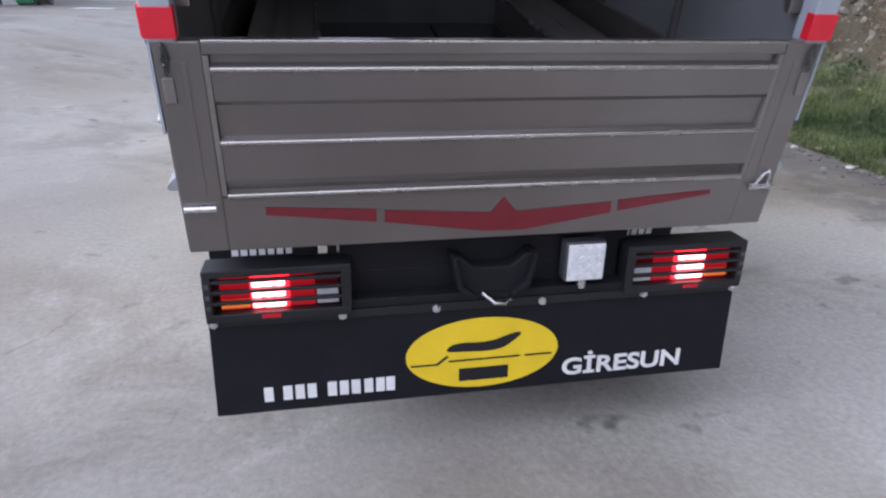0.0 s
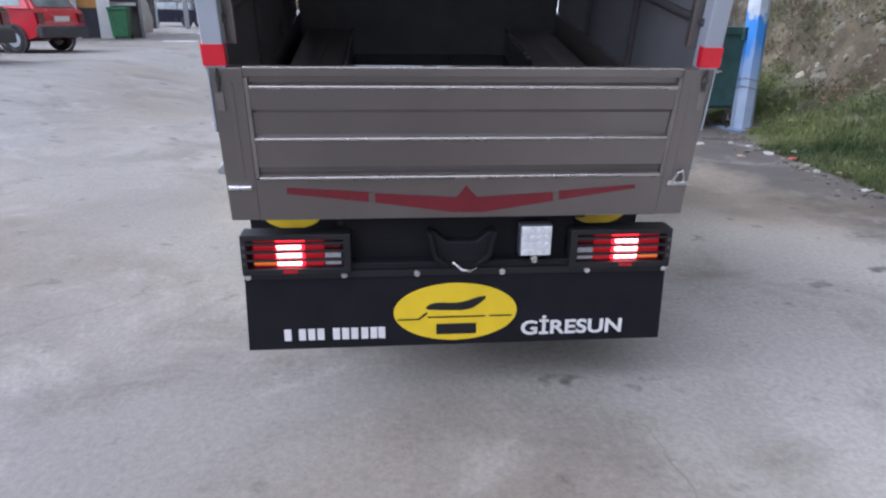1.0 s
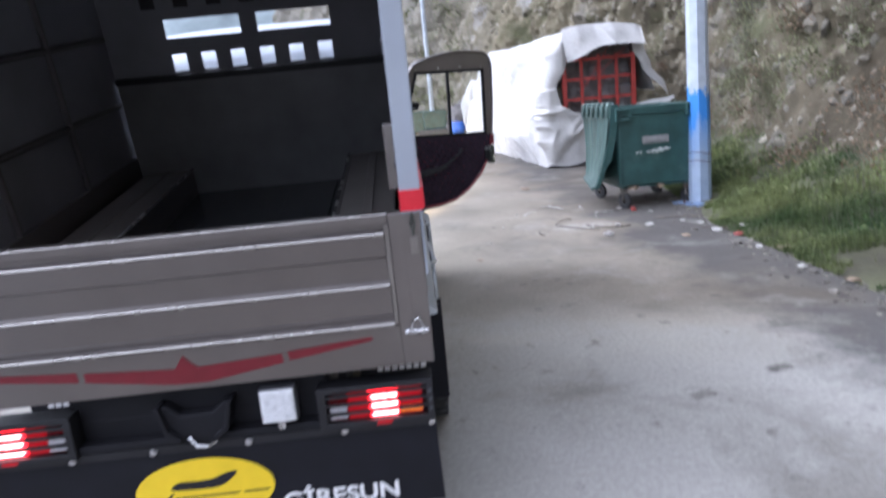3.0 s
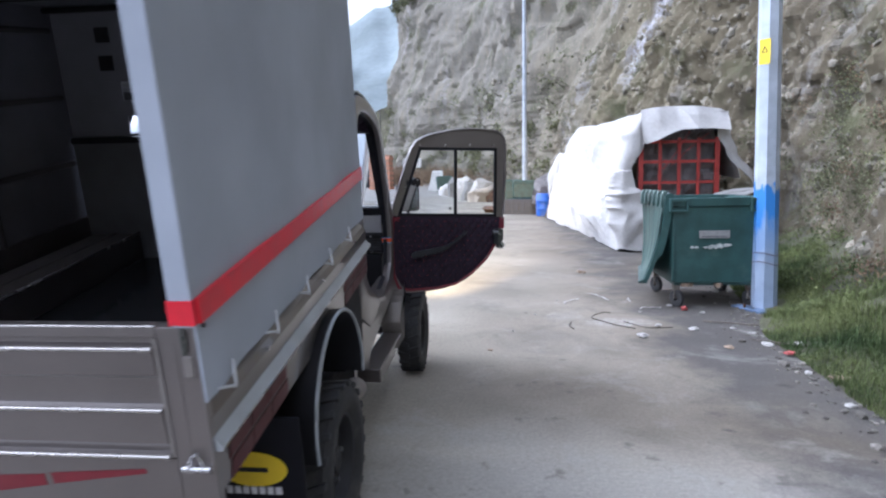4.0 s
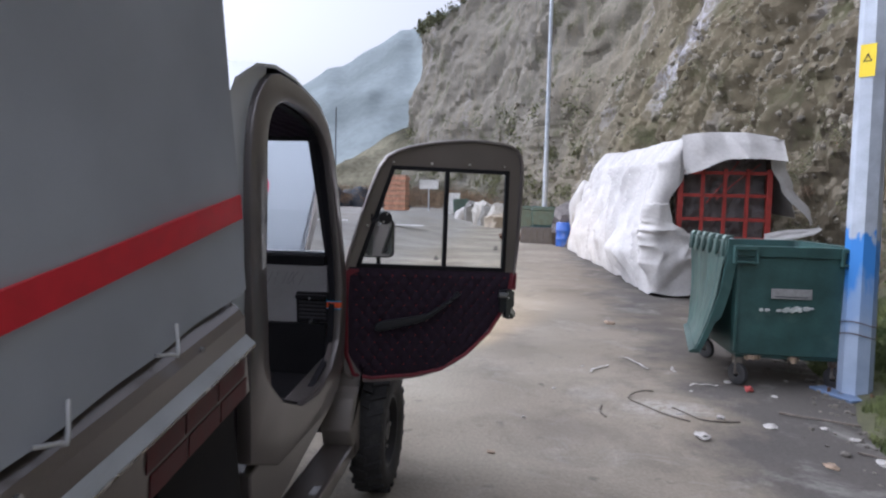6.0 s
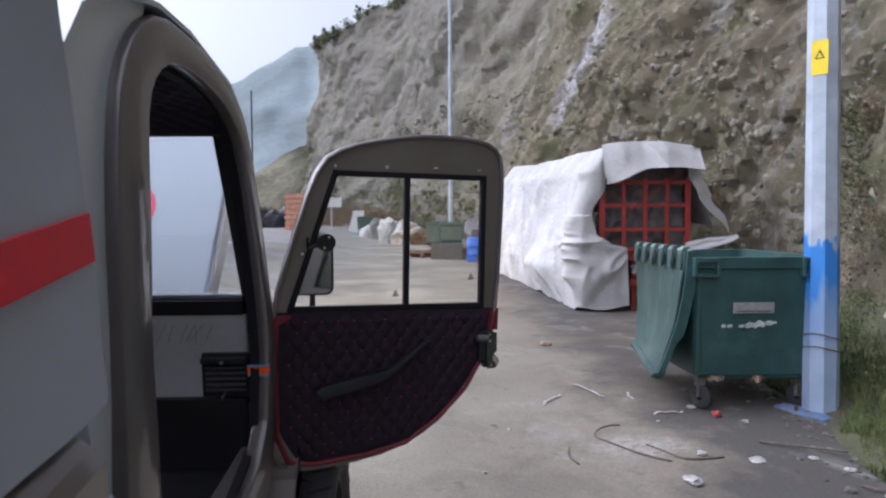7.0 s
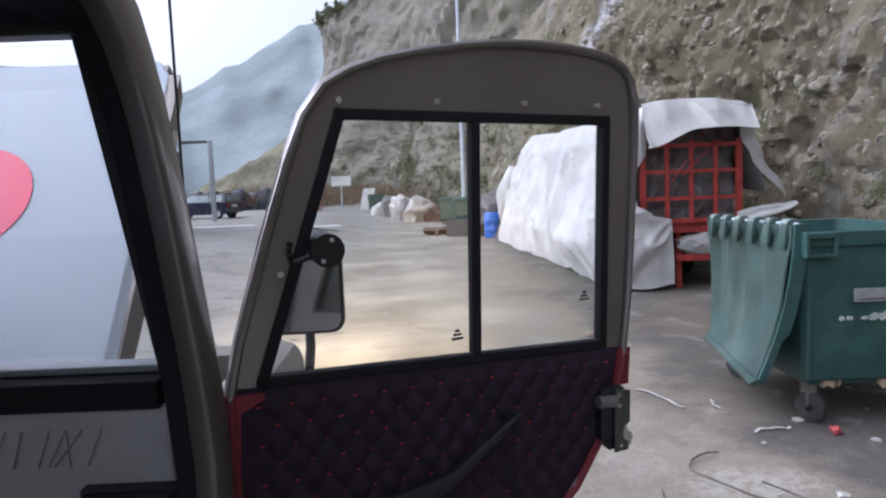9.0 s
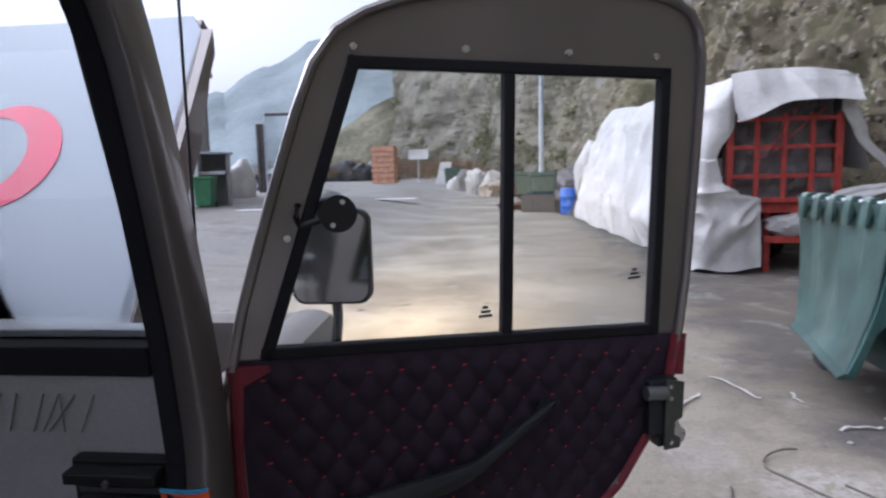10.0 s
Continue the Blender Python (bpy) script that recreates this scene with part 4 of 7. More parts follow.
# tailgate
gate = bmesh.new()
box(-0.75, -0.657, 0.0, 0.035, 0.68, 1.172, 0.004, gate)
box(0.657, 0.75, 0.0, 0.035, 0.68, 1.172, 0.004, gate)
box(-0.657, 0.657, 0.0, 0.035, 0.68, 0.822, 0.0, gate)
box(-0.657, 0.657, 0.0, 0.035, 1.145, 1.172, 0.003, gate)
tailgate = part("tailgate", gate, BRONZE, truck, "pressed bronze-grey tailgate with a maroon sticker", BED)
prof = [(0.012, 1.146), (0.012, 1.127), (-0.004, 1.119), (-0.007, 1.115), (-0.003, 1.049), (0.006, 1.038), (0.011, 0.967), (-0.004, 0.960), (-0.007, 0.956), (-0.003, 0.866), (0.006, 0.853), (0.010, 0.838), (-0.004, 0.832), (-0.007, 0.828), (0.034, 0.823), (0.034, 1.146)]
part("pressed_panel", prism(prof, 1.286, "x", -0.643), BRONZE, tailgate, "ribbed pressed panel")
# beads brighter than the panel draw the highlight on each rib
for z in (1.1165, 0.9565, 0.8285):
    part("rib_highlight", rod((-0.643, -0.0050, z), (0.643, -0.0050, z), 0.0058, sides=12), BEAD, tailgate, "pale bead for the highlight along a rib", smooth=True)
part("top_edge_highlight", rod((-0.655, 0.003, 1.1715), (0.655, 0.003, 1.1715), 0.0035, sides=10), BEAD, tailgate, "pale bead for the highlight on the top edge", smooth=True)
for sign in (1, -1):
    a, b = sorted((sign * 0.645, sign * 0.6565))
    part("panel_edge", prism([(a, 0.826), (b, 0.826), (b, 1.144), (a, 1.144)], 0.022, "y", -0.0015), BRONZE_IN, tailgate)
    c, d = sorted((sign * 0.688, sign * 0.700))
    part("crease", box(c, d, -0.0016, 0.0, 0.83, 1.13, 0.0008), BRONZE, tailgate)
stick = bmesh.new()
prism([(-0.565, 0.794), (-0.566, 0.774), (-0.309, 0.742), (-0.308, 0.776)], 0.002, "y", -0.0025, bm=stick)
prism([(-0.288, 0.772), (-0.289, 0.74), (-0.037, 0.701), (0.066, 0.699), (0.299, 0.737), (0.295, 0.768), (0.045, 0.753), (0.028, 0.770), (0.007, 0.796), (-0.012, 0.770), (-0.024, 0.753)], 0.002, "y", -0.0025, bm=stick)
prism([(0.314, 0.772), (0.318, 0.741), (0.572, 0.779), (0.569, 0.791)], 0.002, "y", -0.0025, bm=stick)
part("sticker", stick, MAROON, tailgate, "winged maroon sticker in three pieces")
for sign in (1, -1):
    hinge = rod((sign * 0.672, -0.008, 0.799), (sign * 0.742, -0.008, 0.799), 0.008)
    h = part("hinge_pin", hinge, CHROME, tailgate, "zinc hinge pin", smooth=True)
    if sign > 0:
        clip = tube([(sign * 0.688, -0.012, 0.802), (sign * 0.702, -0.014, 0.838), (sign * 0.715, -0.014, 0.846), (sign * 0.722, -0.012, 0.83), (sign * 0.728, -0.01, 0.802)], 0.004)
        part("retaining_clip", clip, CHROME, tailgate, "bent wire clip", smooth=True)
    chain = bmesh.new()
    for k in range(3):
        z = 1.158 - k * 0.019
        pts = [(sign * 0.727 + 0.006 * math.cos(a) * (1 if k % 2 else 0.3), -0.010 + 0.005 * math.cos(a) * (0 if k % 2 else 1), z + 0.013 * math.sin(a)) for a in (2 * math.pi * j / 10 for j in range(11))]
        tube(pts, 0.0028, chain, 6)
    part("chain", chain, LATCH_STEEL, tailgate, "short chain with a hook", smooth=True)
    part("latch_plate", box(sign * 0.728 - 0.012, sign * 0.728 + 0.012, -0.006, 0.0, 1.045, 1.10, 0.003), BRONZE_IN, tailgate)

# rear bumper beam, lamp boxes and the long flap (hang level on the chassis)
REAR = pose(0, -0.085, 0.005, 0)
LAMP = REAR @ Matrix.Translation((0, 0, 0.468 - 0.485 * 0.83)) @ Matrix.Diagonal((1, 1, 0.83, 1))
beam = part("rear_beam", box(-0.40, 0.40, 0.03, 0.10, 0.56, 0.66, 0.006, box(-0.70, 0.70, 0.03, 0.10, 0.44, 0.565, 0.006)), FRAME_BLACK, truck, "black steel rear beam", REAR)
part("ledge", box(-0.40, 0.40, -0.02, 0.03, 0.475, 0.50, 0.004), FRAME_BLACK, beam)
part("upper_rail", box(-0.40, 0.45, 0.06, 0.20, 0.625, 0.655, 0.004), BLACK, beam)
tow = prism([(-0.112, 0.606), (-0.088, 0.604), (-0.05, 0.572), (0.05, 0.572), (0.088, 0.604), (0.112, 0.606), (0.10, 0.525), (0.055, 0.494), (-0.055, 0.494), (-0.10, 0.525)], 0.05, "y", -0.022, 0.006)
for sx in (1, -1):
    prism([(sx * 0.118, 0.610), (sx * 0.104, 0.610), (sx * 0.086, 0.53), (sx * 0.048, 0.500), (sx * 0.052, 0.486), (sx * 0.098, 0.518)][::sx], 0.075, "y", -0.045, 0.003, tow)
part("tow_bracket", tow, FRAME_BLACK, beam, "black tow bracket")
part("wire_loop", tube([(-0.03, -0.03, 0.50), (0.0, -0.05, 0.478), (0.03, -0.05, 0.474), (0.05, -0.03, 0.478)], 0.0045), CHROME, beam, smooth=True)

FLAP = pose(0, -0.108, 0.0, -1.5)
flap = part("rear_flap", prism([(-0.742, 0.185), (0.74, 0.185), (0.735, 0.475), (-0.735, 0.475)], 0.006, "y", 0.0, 0.002), RUBBER, truck, "long black rubber flap with badge and lettering", FLAP)
strip = part("clamp_bar", box(-0.735, 0.735, -0.006, 0.0, 0.452, 0.477, 0.002), BLACK, flap)
for x in (-0.722, -0.40, -0.152, 0.144, 0.446, 0.722):
    bolt = rod((x, -0.012, 0.463), (x, -0.005, 0.463), 0.0115, sides=6)
    rod((x, -0.016, 0.463), (x, -0.012, 0.463), 0.007, bolt)
    part("bolt", bolt, CHROME, flap, "zinc bolt")
oval = [(-0.016 + 0.219 * math.cos(a), 0.313 + 0.109 * math.sin(a)) for a in (2 * math.pi * k / 56 for k in range(56))]
badge = part("badge", prism(oval, 0.002, "y", -0.0025), YELLOW, flap, "yellow oval badge with plain dark shapes")
emblem = bmesh.new()
prism(smoothed([(-0.13, 0.325), (-0.10, 0.352), (0.00, 0.345), (0.06, 0.368), (0.10, 0.372), (0.06, 0.335), (0.02, 0.318), (-0.08, 0.322)], 2), 0.0016, "y", -0.0043, bm=emblem)
box(-0.115, 0.09, -0.0043, -0.0027, 0.292, 0.297, bm=emblem)
box(0.105, 0.185, -0.0043, -0.0027, 0.292, 0.297, bm=emblem)
prism([(-0.222, 0.290), (-0.15, 0.290), (-0.12, 0.314), (-0.115, 0.309), (-0.145, 0.285), (-0.222, 0.285)], 0.0016, "y", -0.0043, bm=emblem)
box(-0.085, 0.058, -0.0043, -0.0027, 0.228, 0.268, bm=emblem)
part("emblem", emblem, BLACK, badge, "plain dark emblem shapes")
xs = [-0.605, -0.555, -0.523, -0.491, -0.437, -0.405, -0.373, -0.338, -0.306, -0.278]
for x in xs:
    part("bar_mark", box(x - 0.012, x + 0.012, -0.0024, -0.0004, 0.219, 0.262), WHITE, flap, "plain white bar")
word = lettering("GİRESUN", 0.074, 0.001, 0.372)
part("lettering", word, WHITE, flap, "white lettering", pose(0.408, -0.0015, 0.214))


def tail_lamp(sign):
    def sx(a, b):
        return sorted((sign * a, sign * b))
    a, b = sx(0.375, 0.735)
    shell = bmesh.new()
    box(a, b, -0.035, 0.05, 0.485, 0.512, 0.003, shell)
    box(a, b, -0.035, 0.05, 0.632, 0.655, 0.003, shell)
    c, d = sx(0.715, 0.735)
    box(c, d, -0.035, 0.05, 0.51, 0.634, 0.002, shell)
    c, d = sx(0.375, 0.400)
    box(c, d, -0.035, 0.05, 0.51, 0.634, 0.002, shell)
    box(a, b, 0.02, 0.05, 0.51, 0.634, 0.0, shell)
    lamp = part("tail_lamp", shell, BLACK, truck, "black tail lamp box with a barred lens, lit red", LAMP)
    for (u, v), mat, name in (((0.625, 0.70), LENS_DIM, "turn_lens"), ((0.53, 0.625), LENS_LIT, "brake_lens"), ((0.465, 0.53), LENS_DIM, "side_lens"), ((0.405, 0.465), LENS_RED, "inner_lens")):
        p, q = sx(u, v)
        part(name, box(p + 0.001, q - 0.001, -0.012, 0.018, 0.514, 0.630, 0.003), mat, lamp, "glowing red lens" if mat is LENS_LIT else "red lens")
    p, q = sx(0.628, 0.698)
    part("amber_lens", box(p, q, -0.0155, -0.011, 0.522, 0.548, 0.001), LENS_AMBER, lamp, "amber lens")
    p, q = sx(0.408, 0.462)
    part("reverse_lens", box(p, q, -0.0155, -0.011, 0.520, 0.572, 0.001), LENS_CLEAR, lamp, "clear reversing lens")
    for u in (0.540, 0.567, 0.595):
        for z in (0.519, 0.553, 0.588):
            p, q = sx(u, u + 0.026)
            part("bulb_cell", box(p, q, -0.0165, -0.011, z, z + 0.028, 0.005), LENS_HOT, lamp, "brightly lit bulb cell")
    p, q = sx(0.395, 0.718)
    for z in (0.547, 0.583, 0.617):
        part("guard_bar", box(p, q, -0.033, -0.020, z - 0.0055, z + 0.0055, 0.002), BLACK, lamp)
    p, q = sx(0.553, 0.60)
    # emitting patch paints the red glow cast on the lamp housing
    part("housing_glow", box(p, q, -0.037, -0.0345, 0.494, 0.507, 0.0), LENS_DIM, lamp)
    for z in (0.53, 0.565, 0.60):
        p, q = sx(0.72, 0.730)
        part("slot", box(p, q, -0.0375, -0.0345, z, z + 0.014, 0.0), BUMPER, lamp)


tail_lamp(1)
tail_lamp(-1)
work = box(0.198, 0.312, -0.03, 0.02, 0.515, 0.63, 0.006)
lamp = part("work_lamp", work, BUMPER, truck, "square white work lamp", REAR)
face = part("lens", box(0.203, 0.307, -0.036, -0.029, 0.520, 0.625, 0.003), LED, lamp, "pale ribbed lens")
for i in range(4):
    for k in range(4):
        part("reflector", rod((0.2175 + i * 0.025, -0.041, 0.534 + k * 0.025), (0.2175 + i * 0.025, -0.035, 0.534 + k * 0.025), 0.010, sides=10), LED, lamp)
part("lamp_foot", rod((0.255, -0.01, 0.49), (0.255, -0.01, 0.52), 0.014), CHROME, lamp, smooth=True)

# chassis and tank under the bed
chassis = part("chassis", box(-0.34, -0.27, 0.1, 3.1, 0.42, 0.50, 0.004), BLACK, truck, "black chassis rails", pose(0, 0, 0, 2))
part("rail", box(0.27, 0.34, 0.1, 3.1, 0.42, 0.50, 0.004), BLACK, chassis)
part("cross_beam", box(-0.3, 0.3, 1.5, 1.6, 0.42, 0.50, 0.004), BLACK, chassis)
part("rear_axle", rod((-0.6, 0.93, 0.32), (0.6, 0.93, 0.32), 0.045), DARK_LOAD, chassis)
part("front_axle", rod((-0.6, 3.31, 0.20), (0.6, 3.31, 0.20), 0.035), DARK_LOAD, chassis)
part("tank", box(-0.25, 0.25, 1.75, 2.35, 0.30, 0.50, 0.03), DARK_LOAD, chassis)
part("exhaust", rod((0.56, 1.22, 0.27), (0.63, 1.80, 0.29), 0.058, sides=20), BRONZE_IN, chassis, "bronze-painted exhaust silencer", smooth=True)
# added block, fills the shaded space under the bed with black
part("under_bed_shade", box(-0.56, 0.56, 1.30, 2.06, 0.14, 0.42, 0.02), FRAME_BLACK, chassis, "added black block for the shade under the bed")


def wheel(x, y, r, width, label):
    sign = 1 if x > 0 else -1
    h = width / 2
    prof = [(-h * 0.8, r * 0.60), (-h, r * 0.70), (-h, r * 0.88), (-h * 0.82, r * 0.965), (0, r * 0.975), (h * 0.82, r * 0.965), (h, r * 0.88), (h, r * 0.70), (h * 0.8, r * 0.60)]
    t = lathe(prof, 44, "x", closed=True)
    w = part("wheel", t, TYRE, truck, label, pose(x, y, r), smooth=True)
    for s in (1, -1):
        one = box(-0.006 if s > 0 else -h * 0.97, h * 0.97 if s > 0 else 0.006, -0.016, 0.016, r * 0.93, r, 0.003, segments=1)
        for v in one.verts:
            v.co.y += s * v.co.x * 0.35
        lug = mesh_of("tread_lug", one, TYRE)
        for k in range(22):
            ob = new("tread_lug", lug)
            ob.parent = w
            ob.matrix_local = Matrix.Rotation(2 * math.pi * (k + (0.5 if s > 0 else 0)) / 22, 4, 'X')
    rim = lathe([(h * 0.55 * sign, 0.0), (h * 0.6 * sign, r * 0.16), (h * 0.35 * sign, r * 0.22), (h * 0.30 * sign, r * 0.50), (h * 0.75 * sign, r * 0.56), (h * 0.82 * sign, r * 0.62), (-h * 0.8 * sign, r * 0.62), (-h * 0.8 * sign, r * 0.5), (0, r * 0.3)], 30, "x")
    part("rim", rim, BLACK, w, "black steel rim", smooth=True)
    for k in range(5):
        a = 2 * math.pi * k / 5
        part("wheel_nut", rod((h * 0.33 * sign, r * 0.33 * math.cos(a), r * 0.33 * math.sin(a)), (h * 0.5 * sign, r * 0.33 * math.cos(a), r * 0.33 * math.sin(a)), 0.011, sides=6), CHROME, w)


for sign in (1, -1):
    wheel(sign * 0.69, 0.93, 0.325, 0.22, "black lugged rear tyre on a steel rim")
    wheel(sign * 0.725, 3.31, 0.315, 0.165, "black lugged front tyre on a steel rim")

# cab
OUT = [(1.86, 0.50), (1.885, 0.89), (1.925, 1.10), (1.96, 1.25), (1.99, 1.40), (2.035, 1.56), (2.09, 1.68), (2.18, 1.775), (2.31, 1.835), (2.50, 1.815), (2.64, 1.785), (2.77, 1.735), (2.875, 1.665), (2.910, 1.55), (2.924, 1.42), (2.930, 1.28), (2.932, 1.10), (2.928, 0.90), (2.89, 0.62), (2.75, 0.46)]
INN = [(2.05, 0.74), (2.02, 0.94), (2.06, 1.18), (2.10, 1.30), (2.135, 1.42), (2.16, 1.52), (2.195, 1.63), (2.26, 1.70), (2.36, 1.735), (2.50, 1.725), (2.62, 1.70), (2.72, 1.665), (2.805, 1.60), (2.838, 1.50), (2.848, 1.40), (2.852, 1.28), (2.854, 1.10), (2.850, 0.92), (2.79, 0.66), (2.42, 0.565)]


def lean_in(bm):
    """The cab narrows towards its roof."""
    for v in bm.verts:
        v.co.x -= math.copysign(0.0846 * max(0.0, v.co.z - 1.0), v.co.x)
    return bm


cab = part("cab_floor", box(-0.60, 0.60, 1.95, 2.88, 0.50, 0.535, 0.004), BLACK, truck, "dark cab floor", CAB)
for sign in (1, -1):
    a, b = sorted((sign * 0.615, sign * 0.665))
    frame_bm = lean_in(prism(smoothed(OUT, 1), b - a, "x", a, 0.008, hole=smoothed(INN, 1)))
    side = part("cab_side", frame_bm, CAB_BRONZE, truck, "bronze-grey door frame of the cab", CAB, smooth=True)
    c, d = sorted((sign * 0.608, sign * 0.634))
    inner = [(y * 0.98 + 2.45 * 0.02, z * 0.98 + 1.15 * 0.02) for y, z in INN]
    part("door_seal", lean_in(prism([(y + (y - 2.45) * 0.02, z + (z - 1.15) * 0.025) for y, z in INN], d - c, "x", c, hole=inner)), RUBBER, side, "black rubber door seal")
    e, g = sorted((sign * 0.560, sign * 0.640))
    cheek = [(1.87, 0.88), (1.845, 1.20), (1.85, 1.45), (1.90, 1.65), (2.0, 1.775), (2.16, 1.835), (2.30, 1.85), (2.25, 1.79), (2.12, 1.69), (2.06, 1.56), (2.01, 1.40), (1.94, 1.10), (1.90, 0.88)]
    part("cab_corner", lean_in(prism(cheek, g - e, "x", e)), CAB_SKIN, side, "silver rear corner", smooth=True)


def shell_between(outline, x0, x1, drop=0.0, bm=None):
    """A skin bent along an outline of (y, z), from side to side, rounded at the ends."""
    bm = bm or bmesh.new()
    k = 12
    rows = []
    for y, z in outline:
        rows.append([bm.verts.new((x0 + (x1 - x0) * j / k, y, z + drop * (1 - (2 * j / k - 1) ** 4))) for j in range(k + 1)])
    for s, t in zip(rows, rows[1:]):
        for j in range(k):
            bm.faces.new((s[j], s[j + 1], t[j + 1], t[j]))
    return thicken(bm, 0.012)


roof = shell_between([(1.855, 0.95), (1.84, 1.20), (1.845, 1.45), (1.895, 1.65), (1.995, 1.775), (2.16, 1.84), (2.32, 1.855), (2.50, 1.835), (2.80, 1.755), (2.93, 1.67)], -0.59, 0.59, 0.015)
part("cab_roof", roof, CAB_SKIN, truck, "silver cab roof and back", CAB, smooth=True)
part("cab_back", box(-0.60, 0.60, 1.86, 1.885, 0.50, 1.05, 0.004), BRONZE, truck, "bronze-grey cab back panel", CAB)
LINER = ((0.0, 2.02, 1.60), (0.12, 2.10, 1.70), (0.28, 2.25, 1.76), (0.55, 2.50, 1.75), (0.82, 2.75, 1.69), (1.0, 2.90, 1.62))


def padded(u, v):
    """Quilted lining bent along the roof."""
    x = -0.56 + 1.12 * u
    y, z = table(v, [(a, b) for a, b, c in LINER]), table(v, [(a, c) for a, b, c in LINER])
    p, q = (x + y * 1.05) * math.pi / 0.062, (x - y * 1.05) * math.pi / 0.062
    return x, y, z - 0.011 * (abs(math.sin(p)) * abs(math.sin(q))) ** 0.5


part("headliner", thicken(grid(110, 90, padded), 0.004), QUILT, truck, "dark quilted headliner", CAB, smooth=True)
part("header_bar", box(-0.56, 0.56, 2.87, 2.94, 1.605, 1.68, 0.012), BLACK, truck, "dark windscreen header", CAB)
for sign in (1, -1):
    pillar = bmesh.new()
    rows = [(2.925, 0.98, 0.578, 0.625), (2.925, 1.10, 0.569, 0.625), (2.92, 1.35, 0.537, 0.605), (2.915, 1.60, 0.502, 0.585), (2.90, 1.67, 0.492, 0.575)]
    rods = [[pillar.verts.new((sign * x, y + dy, z)) for x, dy in ((x0, -0.02), (x1, -0.03), (x1, 0.025), (x0, 0.025))] for y, z, x0, x1 in rows]
    for s, t in zip(rods, rods[1:]):
        for k in range(4):
            pillar.faces.new((s[k], s[(k + 1) % 4], t[(k + 1) % 4], t[k]))
    pillar.faces.new(rods[0][::-1])
    pillar.faces.new(rods[-1])
    part("windscreen_pillar", pillar, BLACK, truck, "black windscreen pillar", CAB)
screen = bmesh.new()
prism([(-0.575, 1.10), (0.575, 1.10), (0.51, 1.60), (-0.51, 1.60)], 0.005, "y", 0, bm=screen)
screen.transform(Matrix.Translation((0, 2.945, 1.10)) @ Matrix.Rotation(radians(1.5), 4, 'X') @ Matrix.Translation((0, 0, -1.10)))
ws = part("windscreen", screen, GLASS, truck, "clear windscreen", CAB)
ws.visible_shadow = False
part("glass_strip", box(-0.575, 0.575, 2.918, 2.955, 1.092, 1.104, 0.002), RAIL_METAL, truck, "pale strip under the windscreen", CAB)
dash = bmesh.new()
box(-0.575, 0.575, 2.880, 2.95, 1.045, 1.090, 0.002, dash)
dash_ob = part("dashboard", dash, FRAME_BLACK, truck, "grey flat metal dashboard", CAB)
part("dash_panel", box(-0.585, 0.585, 2.885, 2.90, 0.775, 1.047, 0.003), DASH_GREY, dash_ob, "flat grey panel")
part("dash_lip", box(-0.585, 0.585, 2.86, 2.90, 0.755, 0.778, 0.003), BLACK, dash_ob)
for k, (x, lean) in enumerate(((0.27, 0.03), (0.30, 0.03), (0.335, 0.02), (0.374, 0.025), (0.39, 0.034), (0.425, 0.0), (0.40, 0.05), (0.452, 0.028))):
    part("pressed_line", tube([(x, 2.8842, 0.955), (x + lean, 2.8842, 1.015)], 0.0014, None, 6), DASH_LINE, dash_ob, "thin dark line for the shade in a pressed groove")
vent = bmesh.new()
box(0.445, 0.598, 2.862, 2.885, 0.785, 0.925, 0.004, vent)
box(0.452, 0.592, 2.83, 2.862, 0.90, 0.918, 0.003, vent)
g = part("heater_grille", vent, BLACK, dash_ob, "black slatted heater box")
for k in range(5):
    part("slat", box(0.46, 0.585, 2.852, 2.8625, 0.805 + k * 0.018, 0.814 + k * 0.018, 0.001), BUMPER, g)
for z in (0.797, 0.905):
    part("screw", rod((0.52, 2.826, z), (0.52, 2.864, z), 0.005), CHROME, g)
sw = box(0.08, 0.145, 2.875, 2.886, 0.855, 0.905, 0.003)
box(0.09, 0.12, 2.872, 2.886, 0.785, 0.815, 0.003, sw)
part("switch", sw, BLACK, dash_ob, "black rocker switch")
part("under_dash", box(-0.58, 0.58, 2.86, 2.89, 0.54, 0.757, 0.0), BLACK, truck, "dark footwell wall", CAB)
seat = box(-0.55, 0.50, 2.0, 2.34, 0.535, 0.70, 0.03)
sb = part("seat", seat, QUILT, truck, "dark bench seat", CAB, smooth=True)
part("backrest", box(-0.55, 0.50, 1.90, 2.0, 0.68, 1.15, 0.03), QUILT, sb, "dark backrest", smooth=True)
part("steering_column", rod((-0.25, 2.85, 0.80), (-0.25, 2.55, 0.98), 0.02), BLACK, truck, "steering column and wheel", CAB)

